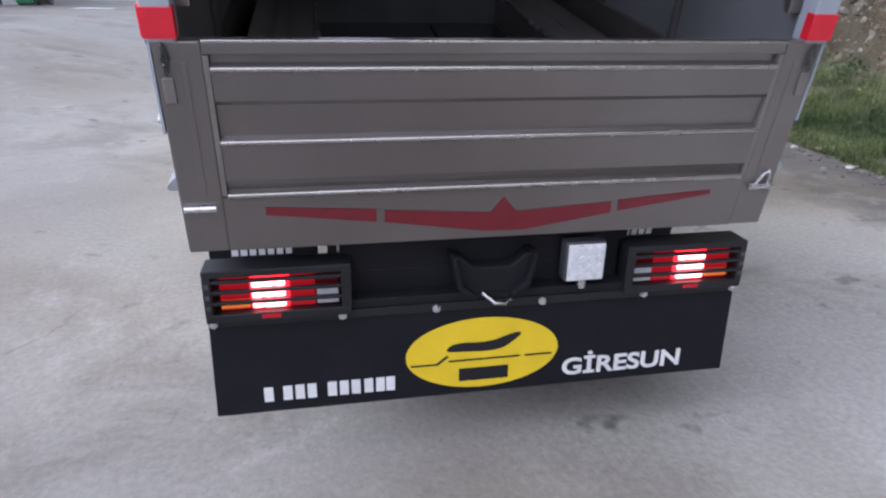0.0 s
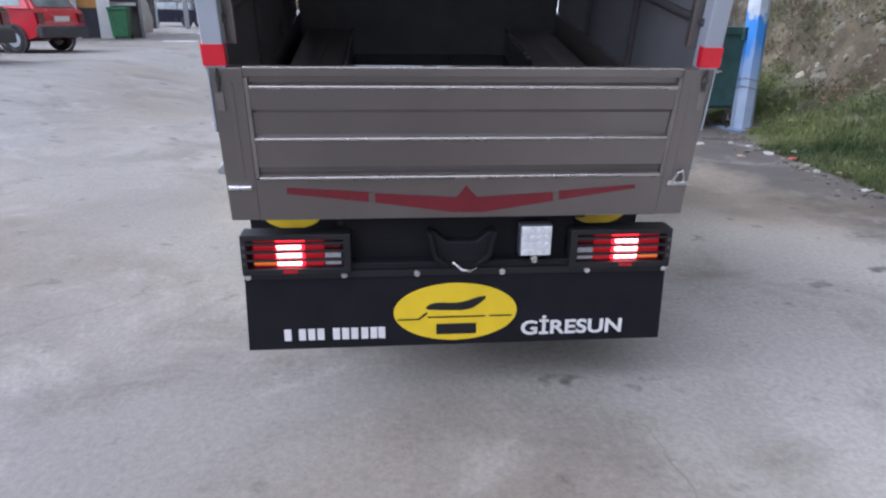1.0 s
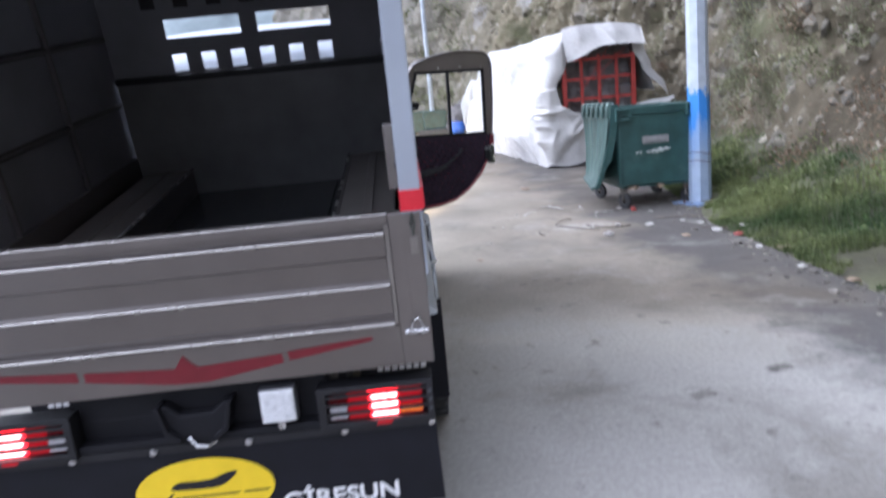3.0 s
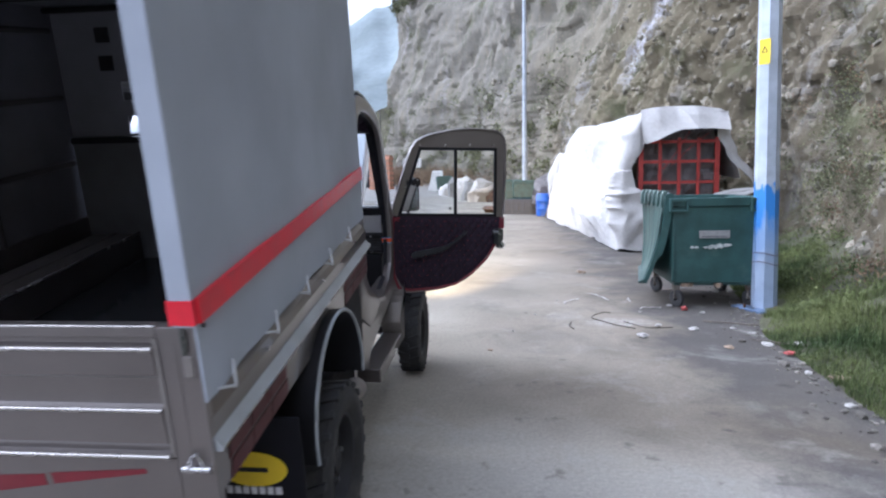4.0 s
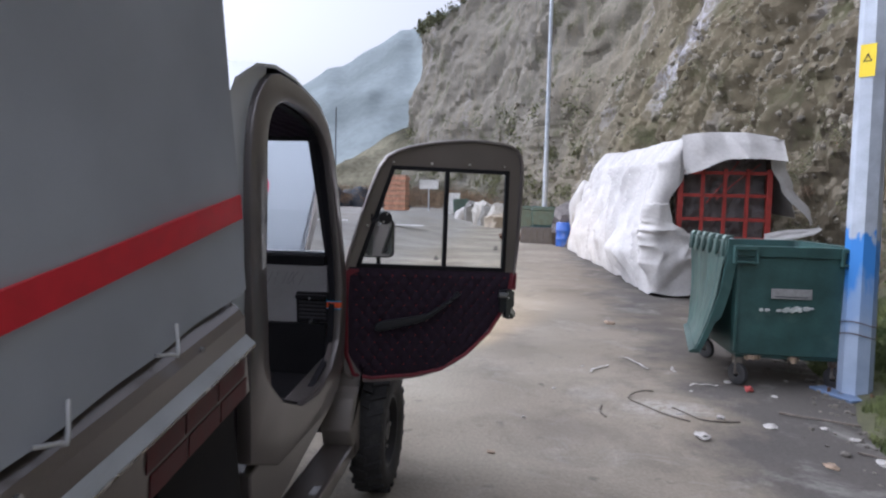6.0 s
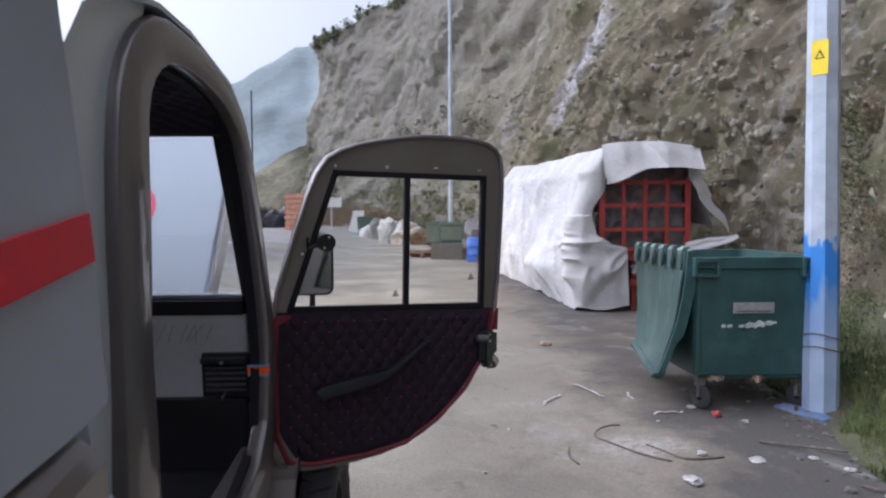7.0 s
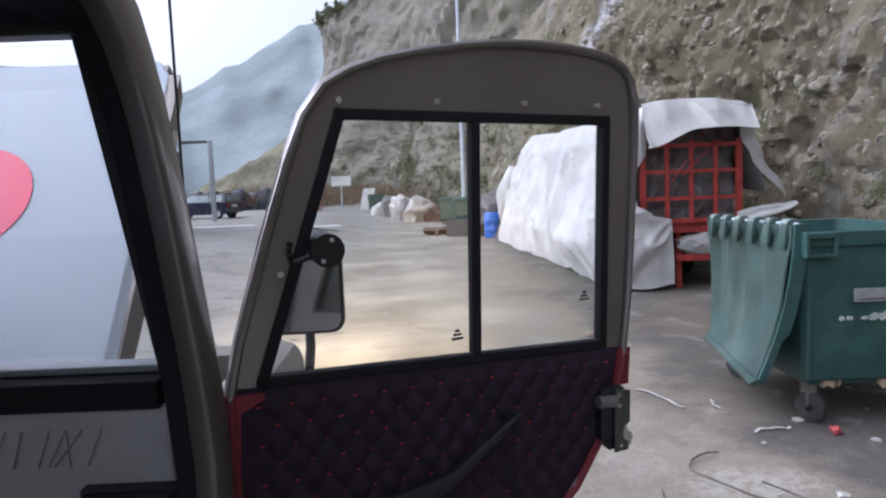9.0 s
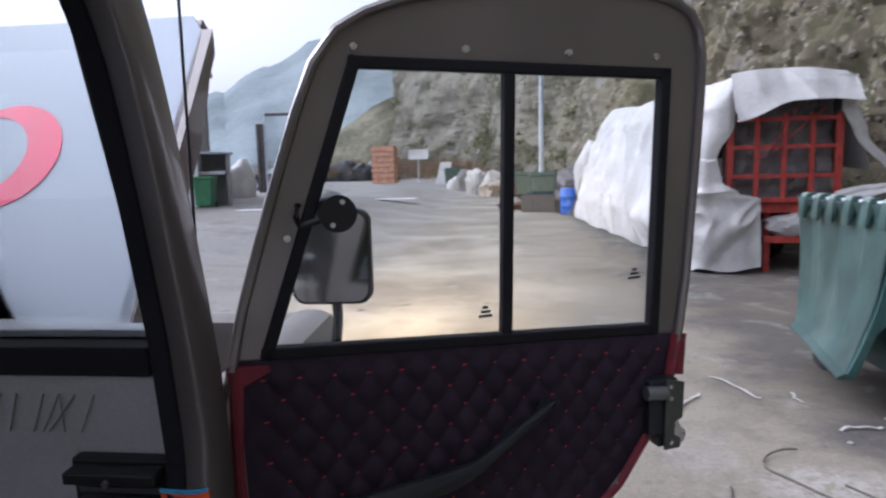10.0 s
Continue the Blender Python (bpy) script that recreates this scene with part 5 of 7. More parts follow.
# lower cab, step, wing, nose
for sign in (1, -1):
    a, b = sorted((sign * 0.56, sign * 0.655))
    part("sill_panel", prism([(1.88, 0.30), (2.05, 0.24), (2.10, 0.34), (2.75, 0.46), (2.90, 0.62), (2.4, 0.60), (1.88, 0.56)], b - a, "x", a, 0.008), CAB_BRONZE, truck, "bronze-grey sill panel", CAB)
    c, d = sorted((sign * 0.57, sign * 0.715))
    part("side_step", prism([(2.06, 0.15), (2.06, 0.235), (2.90, 0.215), (2.90, 0.15)], d - c, "x", c, 0.01), BRONZE, truck, "folded metal side step", CAB)
    part("wing", prism([(2.86, 0.14), (2.80, 0.30), (2.86, 0.43), (3.035, 0.45), (3.07, 0.72), (3.30, 0.80), (3.60, 0.66), (3.66, 0.40), (3.58, 0.40), (3.46, 0.56), (3.28, 0.64), (3.10, 0.60), (2.99, 0.48), (2.96, 0.14)], d - c, "x", c, 0.012), BRONZE_IN, truck, "bronze-grey front wing", CAB, smooth=True)
nose = bmesh.new()
box(-0.60, -0.46, 2.93, 3.78, 0.55, 0.90, 0.05, nose)
box(0.46, 0.60, 2.93, 3.78, 0.55, 0.90, 0.05, nose)
box(-0.60, 0.60, 3.70, 3.82, 0.35, 0.88, 0.05, nose)
box(-0.60, 0.60, 2.91, 3.02, 0.55, 1.03, 0.03, nose)
part("nose", nose, BRONZE_IN, truck, "bronze-grey nose with the bonnet raised", CAB, smooth=True)
part("engine_block", box(-0.35, 0.35, 3.05, 3.65, 0.40, 0.72, 0.04), DARK_LOAD, truck, "dark engine", CAB)
for sign in (1, -1):
    hl = lathe([(0, 0.0), (0.02, 0.075), (-0.06, 0.09), (-0.06, 0.0)], 24, "y")
    hb = part("headlamp", hl, ALUMINIUM, truck, "lit round headlamp", CAB @ pose(sign * 0.46, 3.83, 0.66), smooth=True)
    part("lens", lathe([(0.012, 0.0), (0.012, 0.07), (0.024, 0.07), (0.03, 0.0)], 24, "y"), HEADLAMP, hb, "glowing warm lens")

# raised bonnet with a decal
BONNET = CAB @ pose(0, 3.09, 0.99, -37.5)
shape = [(-0.39, 0.0), (0.39, 0.0), (0.37, 0.80), (0.33, 0.86), (-0.33, 0.86), (-0.37, 0.80)]
bonnet = part("bonnet", prism(shape, 0.012, "y", 0.0, 0.004), PALE, truck, "raised pale bonnet with a crimson crescent and star", BONNET)
for sign in (1, -1):
    a, b = sorted((sign * 0.36, sign * 0.39))
    part("flange", prism([(0.0, 0.01), (0.055, 0.05), (0.070, 0.30), (0.076, 0.53), (0.050, 0.655), (0.038, 0.70), (0.036, 0.765), (0.0, 0.81)], b - a, "x", a), BRONZE, bonnet, "folded side flange")
part("front_flange", box(-0.35, 0.35, 0.012, 0.08, 0.835, 0.858, 0.003), BRONZE, bonnet)


def crescent(cx, cz, r):
    a0, k = 0.36, 0.77
    end = math.acos((k * k - 1 - a0 * a0) / (2 * a0))
    outer = [(cx + r * math.cos(a), cz + r * math.sin(a)) for a in (-end + 2 * end * i / 40 for i in range(41))]
    ox, r2 = cx - a0 * r, k * r
    lim = math.acos((math.cos(end) + a0) / k)
    inner = [(ox + r2 * math.cos(a), cz + r2 * math.sin(a)) for a in (lim - 2 * lim * i / 40 for i in range(41))]
    return outer + inner


moon = prism(crescent(-0.024, 0.460, 0.138), 0.0015, "y", -0.002)
part("crescent_decal", moon, RED_PINK, bonnet, "crimson crescent decal")
star = [(-0.262 + (0.062 if k % 2 == 0 else 0.025) * math.cos(radians(180 + 36 * k)), 0.460 + (0.062 if k % 2 == 0 else 0.025) * math.sin(radians(180 + 36 * k))) for k in range(10)]
part("star_decal", prism(star, 0.0015, "y", -0.002), RED_PINK, bonnet, "crimson star decal")
part("aerial", rod((0.572, 3.033, 0.89), (0.572, 3.094, 1.768), 0.0026), BLACK, truck, "thin black aerial", CAB)

# open door
HINGE = CAB @ pose(0.66, 3.0, 0, 0, 0, 24)
shape = smoothed([(-0.045, 0.56), (-0.055, 0.80), (-0.03, 1.02), (0.09, 1.38), (0.155, 1.535), (0.25, 1.588), (0.40, 1.617), (0.56, 1.632), (0.73, 1.622), (0.83, 1.60), (0.868, 1.54), (0.868, 1.40), (0.845, 0.98), (0.80, 0.80), (0.70, 0.65), (0.56, 0.53), (0.40, 0.465), (0.20, 0.45), (0.03, 0.458), (-0.03, 0.49)], 1)
win = [(0.04, 1.032), (0.775, 0.982), (0.785, 1.470), (0.208, 1.492)]


def to_window(p):
    """The window's edge seen from its middle in the direction of p."""
    c = Vector((0.47, 1.25))
    d = Vector(p) - c
    best = None
    for i in range(4):
        a, b = Vector(win[i]), Vector(win[(i + 1) % 4])
        e = b - a
        den = d.x * e.y - d.y * e.x
        if abs(den) > 1e-9:
            t = ((a - c).x * e.y - (a - c).y * e.x) / den
            s = ((a - c).x * d.y - (a - c).y * d.x) / den
            if t > 0 and -1e-6 <= s <= 1 + 1e-6 and (best is None or t < best):
                best = t
    q = c + d * best
    return q.x, q.y


# the outline gets extra points so that the window keeps its corners
ring = [Vector(p) for p in shape]
for w in win:
    c = Vector((0.47, 1.25))
    ang = math.atan2(w[1] - c.y, w[0] - c.x)
    hits = []
    for i in range(len(ring)):
        a, b = ring[i], ring[(i + 1) % len(ring)]
        d, e = Vector((math.cos(ang), math.sin(ang))), b - a
        den = d.x * e.y - d.y * e.x
        if abs(den) > 1e-9:
            t = ((a - c).x * e.y - (a - c).y * e.x) / den
            s = ((a - c).x * d.y - (a - c).y * d.x) / den
            if t > 0 and 1e-6 < s < 1 - 1e-6:
                hits.append((t, i, a + e * s))
    if hits:
        t, i, p = min(hits, key=lambda h: h[0])
        ring.insert(i + 1, p)
outline = [tuple(p) for p in ring]
hole = [to_window(p) for p in outline]
door_bm = prism(outline, 0.030, "y", 0.0, hole=hole)
door = part("door", door_bm, BRONZE, truck, "bronze-grey cab door standing open, quilted dark trim inside", HINGE)
lip = tube([(x, -0.004, z) for x, z in [((p[0] - 0.42) * 0.985 + 0.42, (p[1] - 1.05) * 0.985 + 1.05) for p in outline + outline[:1]]], 0.009, sides=8)
part("edge_lip", lip, BRONZE, door, "rolled door edge", smooth=True)


def bar(a, b, w, d0, d1, bm=None):
    a, b = Vector(a), Vector(b)
    s = Vector((-(b - a).y, (b - a).x)).normalized() * w / 2
    e = (b - a).normalized() * w / 2
    return prism([tuple(a - e - s), tuple(b + e - s), tuple(b + e + s), tuple(a - e + s)], d1 - d0, "y", d0, 0.003, bm)


wf = bmesh.new()
for i in range(4):
    bar(win[i], win[(i + 1) % 4], 0.020, -0.007, 0.016, wf)
bar((0.474, 1.481), (0.462, 1.003), 0.020, -0.006, 0.016, wf)
frame_ob = part("window_frame", wf, FRAME_BLACK, door, "black sliding window frame")
for pts in ([win[0], (0.462, 1.003), (0.474, 1.481), win[3]], [(0.462, 1.003), win[1], win[2], (0.474, 1.481)]):
    pane = part("pane", prism(pts, 0.004, "y", 0.010 if pts[0] == win[0] else 0.016), GLASS, door, "clear glass pane")
    pane.visible_shadow = False
for x, z in ((0.425, 1.045), (0.735, 1.085)):
    mark = bmesh.new()
    for k in range(3):
        box(x - 0.013 + 0.004 * k, x + 0.013 - 0.004 * k, 0.008, 0.0095, z + k * 0.008, z + k * 0.008 + 0.005, bm=mark)
    part("glass_mark", mark, BUMPER, door, "small dark maker's mark")
for x, z in ((0.208, 1.515), (0.395, 1.512), (0.585, 1.506), (0.762, 1.500), (0.085, 1.22)):
    part("screw", rod((x, -0.006, z), (x, 0.0, z), 0.006), CHROME, door)
# quilted trim
trim_top = [(-0.035, 1.015), (0.845, 0.955)]


def trim_edge(z):
    left = -0.018 if z > 0.6 else -0.018 + 0.9 * (0.6 - z) ** 1.2
    right = table(z, ((0.47, 0.40), (0.53, 0.55), (0.65, 0.69), (0.80, 0.79), (0.98, 0.836)))
    return left, right


def quilt(u, v):
    z0 = 0.475
    left0, right0 = trim_edge(z0 + (0.985 - z0) * v)
    x = left0 + 0.008 + (right0 - left0 - 0.016) * u
    z = z0 + (1.027 - 0.060 * u - z0) * v
    s = (z + 0.066 * x) * 0.79
    a, b = (x + s) * math.pi / 0.058, (x - s) * math.pi / 0.058
    edge = min(1, 14 * min(u, 1 - u), 14 * min(v, 1 - v))
    return x, -0.004 - edge * 0.010 * (abs(math.sin(a)) * abs(math.sin(b))) ** 0.45, z


trim = part("door_trim", grid(150, 90, quilt), QUILT, door, "black diamond-quilted trim with red stitching", smooth=True)
stitches = bmesh.new()
for i in range(-50, 50):
    for k in range(-50, 50):
        # crossings of the quilting lines
        s, d = i * 0.058, k * 0.058
        x = (s + d) / 2
        z = (s - d) / 2 / 0.79 - 0.066 * x
        if 0.50 < z < 1.004 - 0.066 * max(0, x):
            l0, r0 = trim_edge(z)
            if l0 + 0.03 < x < r0 - 0.03:
                box(x - 0.0042, x + 0.0042, -0.0060, -0.0035, z - 0.0014, z + 0.0014, bm=stitches)
ob = part("stitching", stitches, STITCH, door, "red stitches")
tagged(ob, kind="stuff")
rim_pts = [(-0.016, -0.006, 1.012), (-0.022, -0.006, 0.80), (-0.020, -0.006, 0.60), (0.015, -0.006, 0.50), (0.10, -0.006, 0.475), (0.30, -0.006, 0.473), (0.45, -0.006, 0.492), (0.58, -0.006, 0.560), (0.70, -0.006, 0.665), (0.79, -0.006, 0.80), (0.835, -0.006, 0.955)]
part("trim_piping", tube(rim_pts, 0.010, sides=8), QUILT_EDGE, door, "crimson piping", smooth=True)
part("trim_corner", prism([(-0.026, 0.88), (-0.010, 0.88), (-0.002, 0.985), (0.042, 1.005), (0.040, 1.015), (-0.026, 1.020)], 0.006, "y", -0.011), QUILT_EDGE, door)
part("trim_edge", prism([(-0.026, 0.58), (-0.012, 0.58), (-0.012, 0.88), (-0.026, 0.88)], 0.006, "y", -0.0105), QUILT_EDGE, door, "crimson binding")
part("trim_corner", prism([(0.80, 0.885), (0.842, 0.88), (0.846, 0.965), (0.812, 0.968)], 0.006, "y", -0.011), QUILT_EDGE, door)
pull = bmesh.new()
prism(smoothed([(0.110, 0.708), (0.110, 0.758), (0.225, 0.772), (0.362, 0.784), (0.402, 0.802), (0.538, 0.888), (0.547, 0.876), (0.412, 0.783), (0.360, 0.748), (0.225, 0.726)], 1), 0.020, "y", -0.044, 0.006, pull)
for x, z in ((0.15, 0.738), (0.525, 0.872)):
    rod((x, -0.030, z), (x, -0.004, z), 0.014, pull)
part("pull_handle", pull, HANDLE_PLASTIC, door, "black moulded pull handle", smooth=True)
SHIFT = Matrix.Translation((-0.024, 0, 0.004))
lat = box(0.775, 0.838, -0.030, 0.012, 0.765, 0.88, 0.003)
box(0.800, 0.838, -0.026, 0.002, 0.735, 0.80, 0.003, lat)
lat.transform(SHIFT)
latch = part("latch_body", lat, HANDLE_PLASTIC, door, "black door latch")
part("latch_plate", prism([(0.808, 0.732), (0.846, 0.732), (0.846, 0.752), (0.832, 0.762), (0.832, 0.790), (0.850, 0.797), (0.850, 0.872), (0.808, 0.882)], 0.004, "y", -0.036, 0.001, m=SHIFT), LATCH_STEEL, latch, "grey passivated latch plate")
for x, z in ((0.794, 0.870), (0.794, 0.846), (0.798, 0.752)):
    part("rivet", rod((x, -0.040, z), (x, -0.035, z), 0.0045, sides=10), CHROME, latch)
part("latch_hook", prism(smoothed([(0.826, 0.735), (0.858, 0.735), (0.864, 0.765), (0.846, 0.775), (0.846, 0.802), (0.826, 0.802)], 1), 0.012, "y", -0.031, 0.002, m=SHIFT), CHROME, latch, "bright latch hook")
part("latch_knob", rod((0.742, -0.030, 0.862), (0.785, -0.034, 0.858), 0.014), ALUMINIUM, latch, "dull metal knob", smooth=True)
STRAP_WAY = [(0.598, 2.838), (0.62, 2.836), (0.640, 2.836), (0.655, 2.838), (0.664, 2.846)]


def webbing(z0, z1, out):
    way = [Vector((x + (out if y > 2.87 else 0), y - (0 if y > 2.87 else out), 0)) for x, y in STRAP_WAY]
    return thicken(grid(len(way) - 1, 1, lambda u, v: (*way[round(u * (len(way) - 1))].xy, z0 + (z1 - z0) * v)), 0.003)


strap = part("check_strap", webbing(0.862, 0.894, 0.0), STRAP, door, "orange webbing check strap", HINGE.inverted() @ CAB)
for z in (0.859, 0.892):
    part("strap_edge", webbing(z, z + 0.005, 0.002), STRAP_EDGE, strap)
# door mirror
arm = part("mirror_mount", rod((0.165, -0.03, 1.257), (0.165, 0.05, 1.257), 0.030, sides=24), BLACK, door, "round black mirror clamp", smooth=True)
part("clip", tube([(0.105, -0.005, 1.272), (0.100, -0.02, 1.255), (0.105, -0.005, 1.238), (0.15, -0.01, 1.25)], 0.006), BLACK, arm, smooth=True)
for a in (1.2, 4.2):
    part("screw", rod((0.165 + 0.020 * math.cos(a), -0.033, 1.257 + 0.020 * math.sin(a)), (0.165 + 0.020 * math.cos(a), -0.028, 1.257 + 0.020 * math.sin(a)), 0.004), CHROME, arm)
MIR = HINGE @ pose(0.192, 0.33, 1.118, -4, 0, -21)
mshape = [(sx * (0.058 + 0.030 * math.cos(a)), sz * (0.074 + 0.030 * math.sin(a))) for sx, sz, flip in ((1, 1, 0), (-1, 1, 1), (-1, -1, 0), (1, -1, 1)) for a in ([radians(90 - 18 * k) for k in range(6)] if flip else [radians(18 * k) for k in range(6)])]
mirror = part("mirror", prism(mshape, 0.035, "y", 0.0, 0.006), BLACK, truck, "black-backed wing mirror on a stalk", MIR, smooth=True)
part("mirror_glass", prism([(x * 0.92, z * 0.93) for x, z in mshape], 0.002, "y", -0.0025), MIRROR, mirror, "mirror glass")
part("stalk", tube([(0.0, 0.04, -0.08), (0.0, 0.05, -0.14), (-0.015, 0.06, -0.26)], 0.012), BLACK, mirror, smooth=True)

# ---------- things beside the truck ----------


def container():
    """Four-wheeled waste container, lid hanging open down one side."""
    c = holder("waste_container", "green plastic waste container with its lid hanging open", "container", m=pose(3.24, 5.76, 0))
    W, D = 1.06, 1.32

    def loop(z, gx, gy):
        return [(gx, gy, z), (W - gx, gy, z), (W - gx, D - gy, z), (gx, D - gy, z)]

    def skin(levels, name, mat, label):
        bm = bmesh.new()
        rings = []
        for z, gx, gy in levels:
            ring = []
            pts = [Vector(p) for p in loop(z, gx, gy)]
            for i in range(4):
                a, b, d = pts[i - 1], pts[i], pts[(i + 1) % 4]
                for k in range(5):
                    t = k / 4
                    p, q = b + (a - b).normalized() * 0.07, b + (d - b).normalized() * 0.07
                    ring.append(bm.verts.new(p.lerp(b, t).lerp(b.lerp(q, t), t)))
            rings.append(ring)
        for s, t in zip(rings, rings[1:]):
            n = len(s)
            for k in range(n):
                bm.faces.new((s[k], s[(k + 1) % n], t[(k + 1) % n], t[k]))
        bm.faces.new(rings[-1])
        return part(name, bm, mat, c, label, smooth=True)
    body = skin([(0.27, 0.10, 0.10), (0.29, 0.055, 0.06), (0.60, 0.04, 0.04), (1.14, 0.012, 0.012), (1.15, -0.012, -0.012), (1.235, -0.018, -0.018), (1.24, 0.0, 0.0), (1.235, 0.03, 0.03), (1.14, 0.035, 0.035), (0.5, 0.065, 0.065), (0.34, 0.09, 0.09)], "body", BIN_GREEN, "deep green moulded tub")
    bottom = bmesh.new()
    box(0.09, W - 0.09, 0.09, D - 0.09, 0.25, 0.285, 0.01, bottom)
    part("underside", bottom, BIN_GREEN, body)
    for x in (0.0, W - 0.20):
        pocket = bmesh.new()
        for a, b, z0, z1 in ((x, x + 0.20, 1.20, 1.232), (x, x + 0.20, 1.085, 1.105), (x, x + 0.022, 1.10, 1.205), (x + 0.178, x + 0.20, 1.10, 1.205)):
            box(a, b, -0.045, 0.02, z0, z1, 0.004, pocket)
        part("lifting_pocket", pocket, BIN_GREEN, c, "moulded lifting pocket")
    part("name_plate", box(0.335, 0.66, 0.008, 0.022, 0.79, 0.875, 0.003), WALL_GREY, c, "worn grey plate")
    for x, w, z in ((0.245, 0.034, 0.688), (0.292, 0.040, 0.688)):
        part("worn_marking", prism([(x + w / 2 + w / 2 * math.cos(a), z + 0.017 * math.sin(a) * (1 + 0.3 * math.cos(2 * a))) for a in (2 * math.pi * q / 12 for q in range(12))], 0.009, "y", 0.0175), WORN_WHITE, c, "worn white mark")
    smear = [(0.385 + 0.30 * q / 14, 0.683 + 0.030 * q / 14 - (0.020 + 0.012 * math.sin(q * 2.3)) * math.sin(math.pi * (q + 1) / 16)) for q in range(15)]
    smear += [(0.385 + 0.30 * q / 14, 0.688 + 0.030 * q / 14 + (0.018 + 0.010 * math.sin(q * 1.7 + 1)) * math.sin(math.pi * (q + 1) / 16)) for q in range(14, -1, -1)]
    part("worn_marking", prism(smear, 0.009, "y", 0.0175), WORN_WHITE, c, "worn smear of white lettering")
    part("plate_scratch", box(0.36, 0.63, 0.006, 0.0085, 0.803, 0.812), BUMPER, c, "dark scratch")
    for x in (0.06, 0.98):
        part("corner_rib", box(x - 0.012, x + 0.012, 0.022, 0.05, 0.31, 1.07, 0.004), BIN_GREEN, c)

    # lid: a dished panel hanging from the hinge at the side, bending outwards towards its free edge
    def bow(z, y):
        v = (1.29 - z) / 1.0
        return -0.035 - 0.045 * v - 0.20 * max(0.0, v) ** 2.2 + 0.25 * y / 1.28 * max(0.0, v) ** 1.2

    def lid(u, v):
        y, z = 0.035 + 1.27 * u, 1.275 - 0.97 * v
        dish = 0.030 * min(1, 9 * u, 9 * (1 - u)) * min(1, 12 * v, 10 * (1 - v))
        rib = 0.012 * max(0, math.cos(u * math.pi * 8)) ** 8 * min(1, max(0, (v - 0.10) * 8)) * min(1, max(0, (0.90 - v) * 8))
        return bow(z, y) + dish - rib + 0.010 * fbm(u * 2, v * 2, 6, 2), y, z
    lid_ob = part("lid", thicken(grid(96, 36, lid), 0.010), BIN_LID, c, "faded ribbed lid hanging open", smooth=True)
    for y0 in (0.012, 1.305):
        edge = bmesh.new()
        zs = [1.29 - 0.99 * q / 16 for q in range(17)]
        deep = [0.085 if z > 0.60 else 0.05 for z in zs]
        prism([(bow(z, y0), z) for z in zs] + [(bow(z, y0) + e, z) for z, e in zip(zs[::-1], deep[::-1])], 0.022, "y", y0, bm=edge)
        part("lid_side", edge, BIN_GREEN, lid_ob, "dark moulded side of the lid")
    lip = bmesh.new()
    prism([(bow(0.30, 0.6) - 0.045, 0.285), (bow(0.30, 0.6) + 0.05, 0.285), (bow(0.30, 0.6) + 0.05, 0.305), (bow(0.30, 0.6) - 0.005, 0.325), (bow(0.30, 0.6) - 0.045, 0.305)], 1.315, "y", 0.012, 0.004, lip)
    for v in lip.verts:
        v.co.x += 0.25 * (v.co.y - 0.6) / 1.28
    part("lid_lip", lip, BIN_LID, lid_ob, "free edge of the lid")
    for q in range(6):
        y = 0.12 + q * 0.215
        lug = prism(smoothed([(-0.075, 1.13), (-0.062, 1.27), (-0.040, 1.315), (0.02, 1.315), (0.03, 1.25), (-0.02, 1.23), (-0.045, 1.13)], 1), 0.078, "y", y - 0.039, 0.006)
        lug_ob = part("hinge_lug", lug, BIN_LID, lid_ob, smooth=True)
        # pale cap carries the lug's wear and its painted sky sheen
        part("worn_top_sheen", prism(smoothed([(-0.060, 1.285), (-0.042, 1.319), (0.016, 1.319), (0.016, 1.312), (-0.030, 1.300)], 1), 0.070, "y", y - 0.035), LUG_WORN_SHEEN, lug_ob, "worn top, paled for the sky it reflects")
    part("hinge_rod", rod((0.0, 0.03, 1.285), (0.0, 1.25, 1.285), 0.012), GALVANISED, lid_ob)
    for x in (0.13, W - 0.13):
        for y in (0.15, D - 0.15):
            fork = prism([(y - 0.045, 0.10), (y - 0.010, 0.085), (y + 0.045, 0.20), (y + 0.05, 0.26), (y - 0.04, 0.26)], 0.064, "x", x - 0.032, 0.004)
            castor = part("castor", fork, CASTOR_STEEL, c, "swivel castor")
            tyre = lathe([(-0.022, 0.03), (-0.024, 0.085), (-0.016, 0.098), (0.016, 0.098), (0.024, 0.085), (0.022, 0.03)], 24, "x", m=Matrix.Translation((x, y - 0.03, 0.098)) @ Matrix.Rotation(0.5, 4, 'Z'), closed=True)
            part("castor_tyre", tyre, TYRE, castor, "grey rubber tyre", smooth=True)
    # torn bag hanging below
    for x0, w in ((0.16, 0.14), (0.52, 0.10)):
        rag = grid(8, 4, lambda u, v: (x0 + w * u, 0.075 + 0.02 * math.sin(u * 9), 0.28 - v * (0.03 + 0.05 * abs(fbm(u * 3, x0, 2)))))
        part("torn_bag", thicken(rag, 0.002), CARD, c, "scrap of dirty plastic caught below")


container()


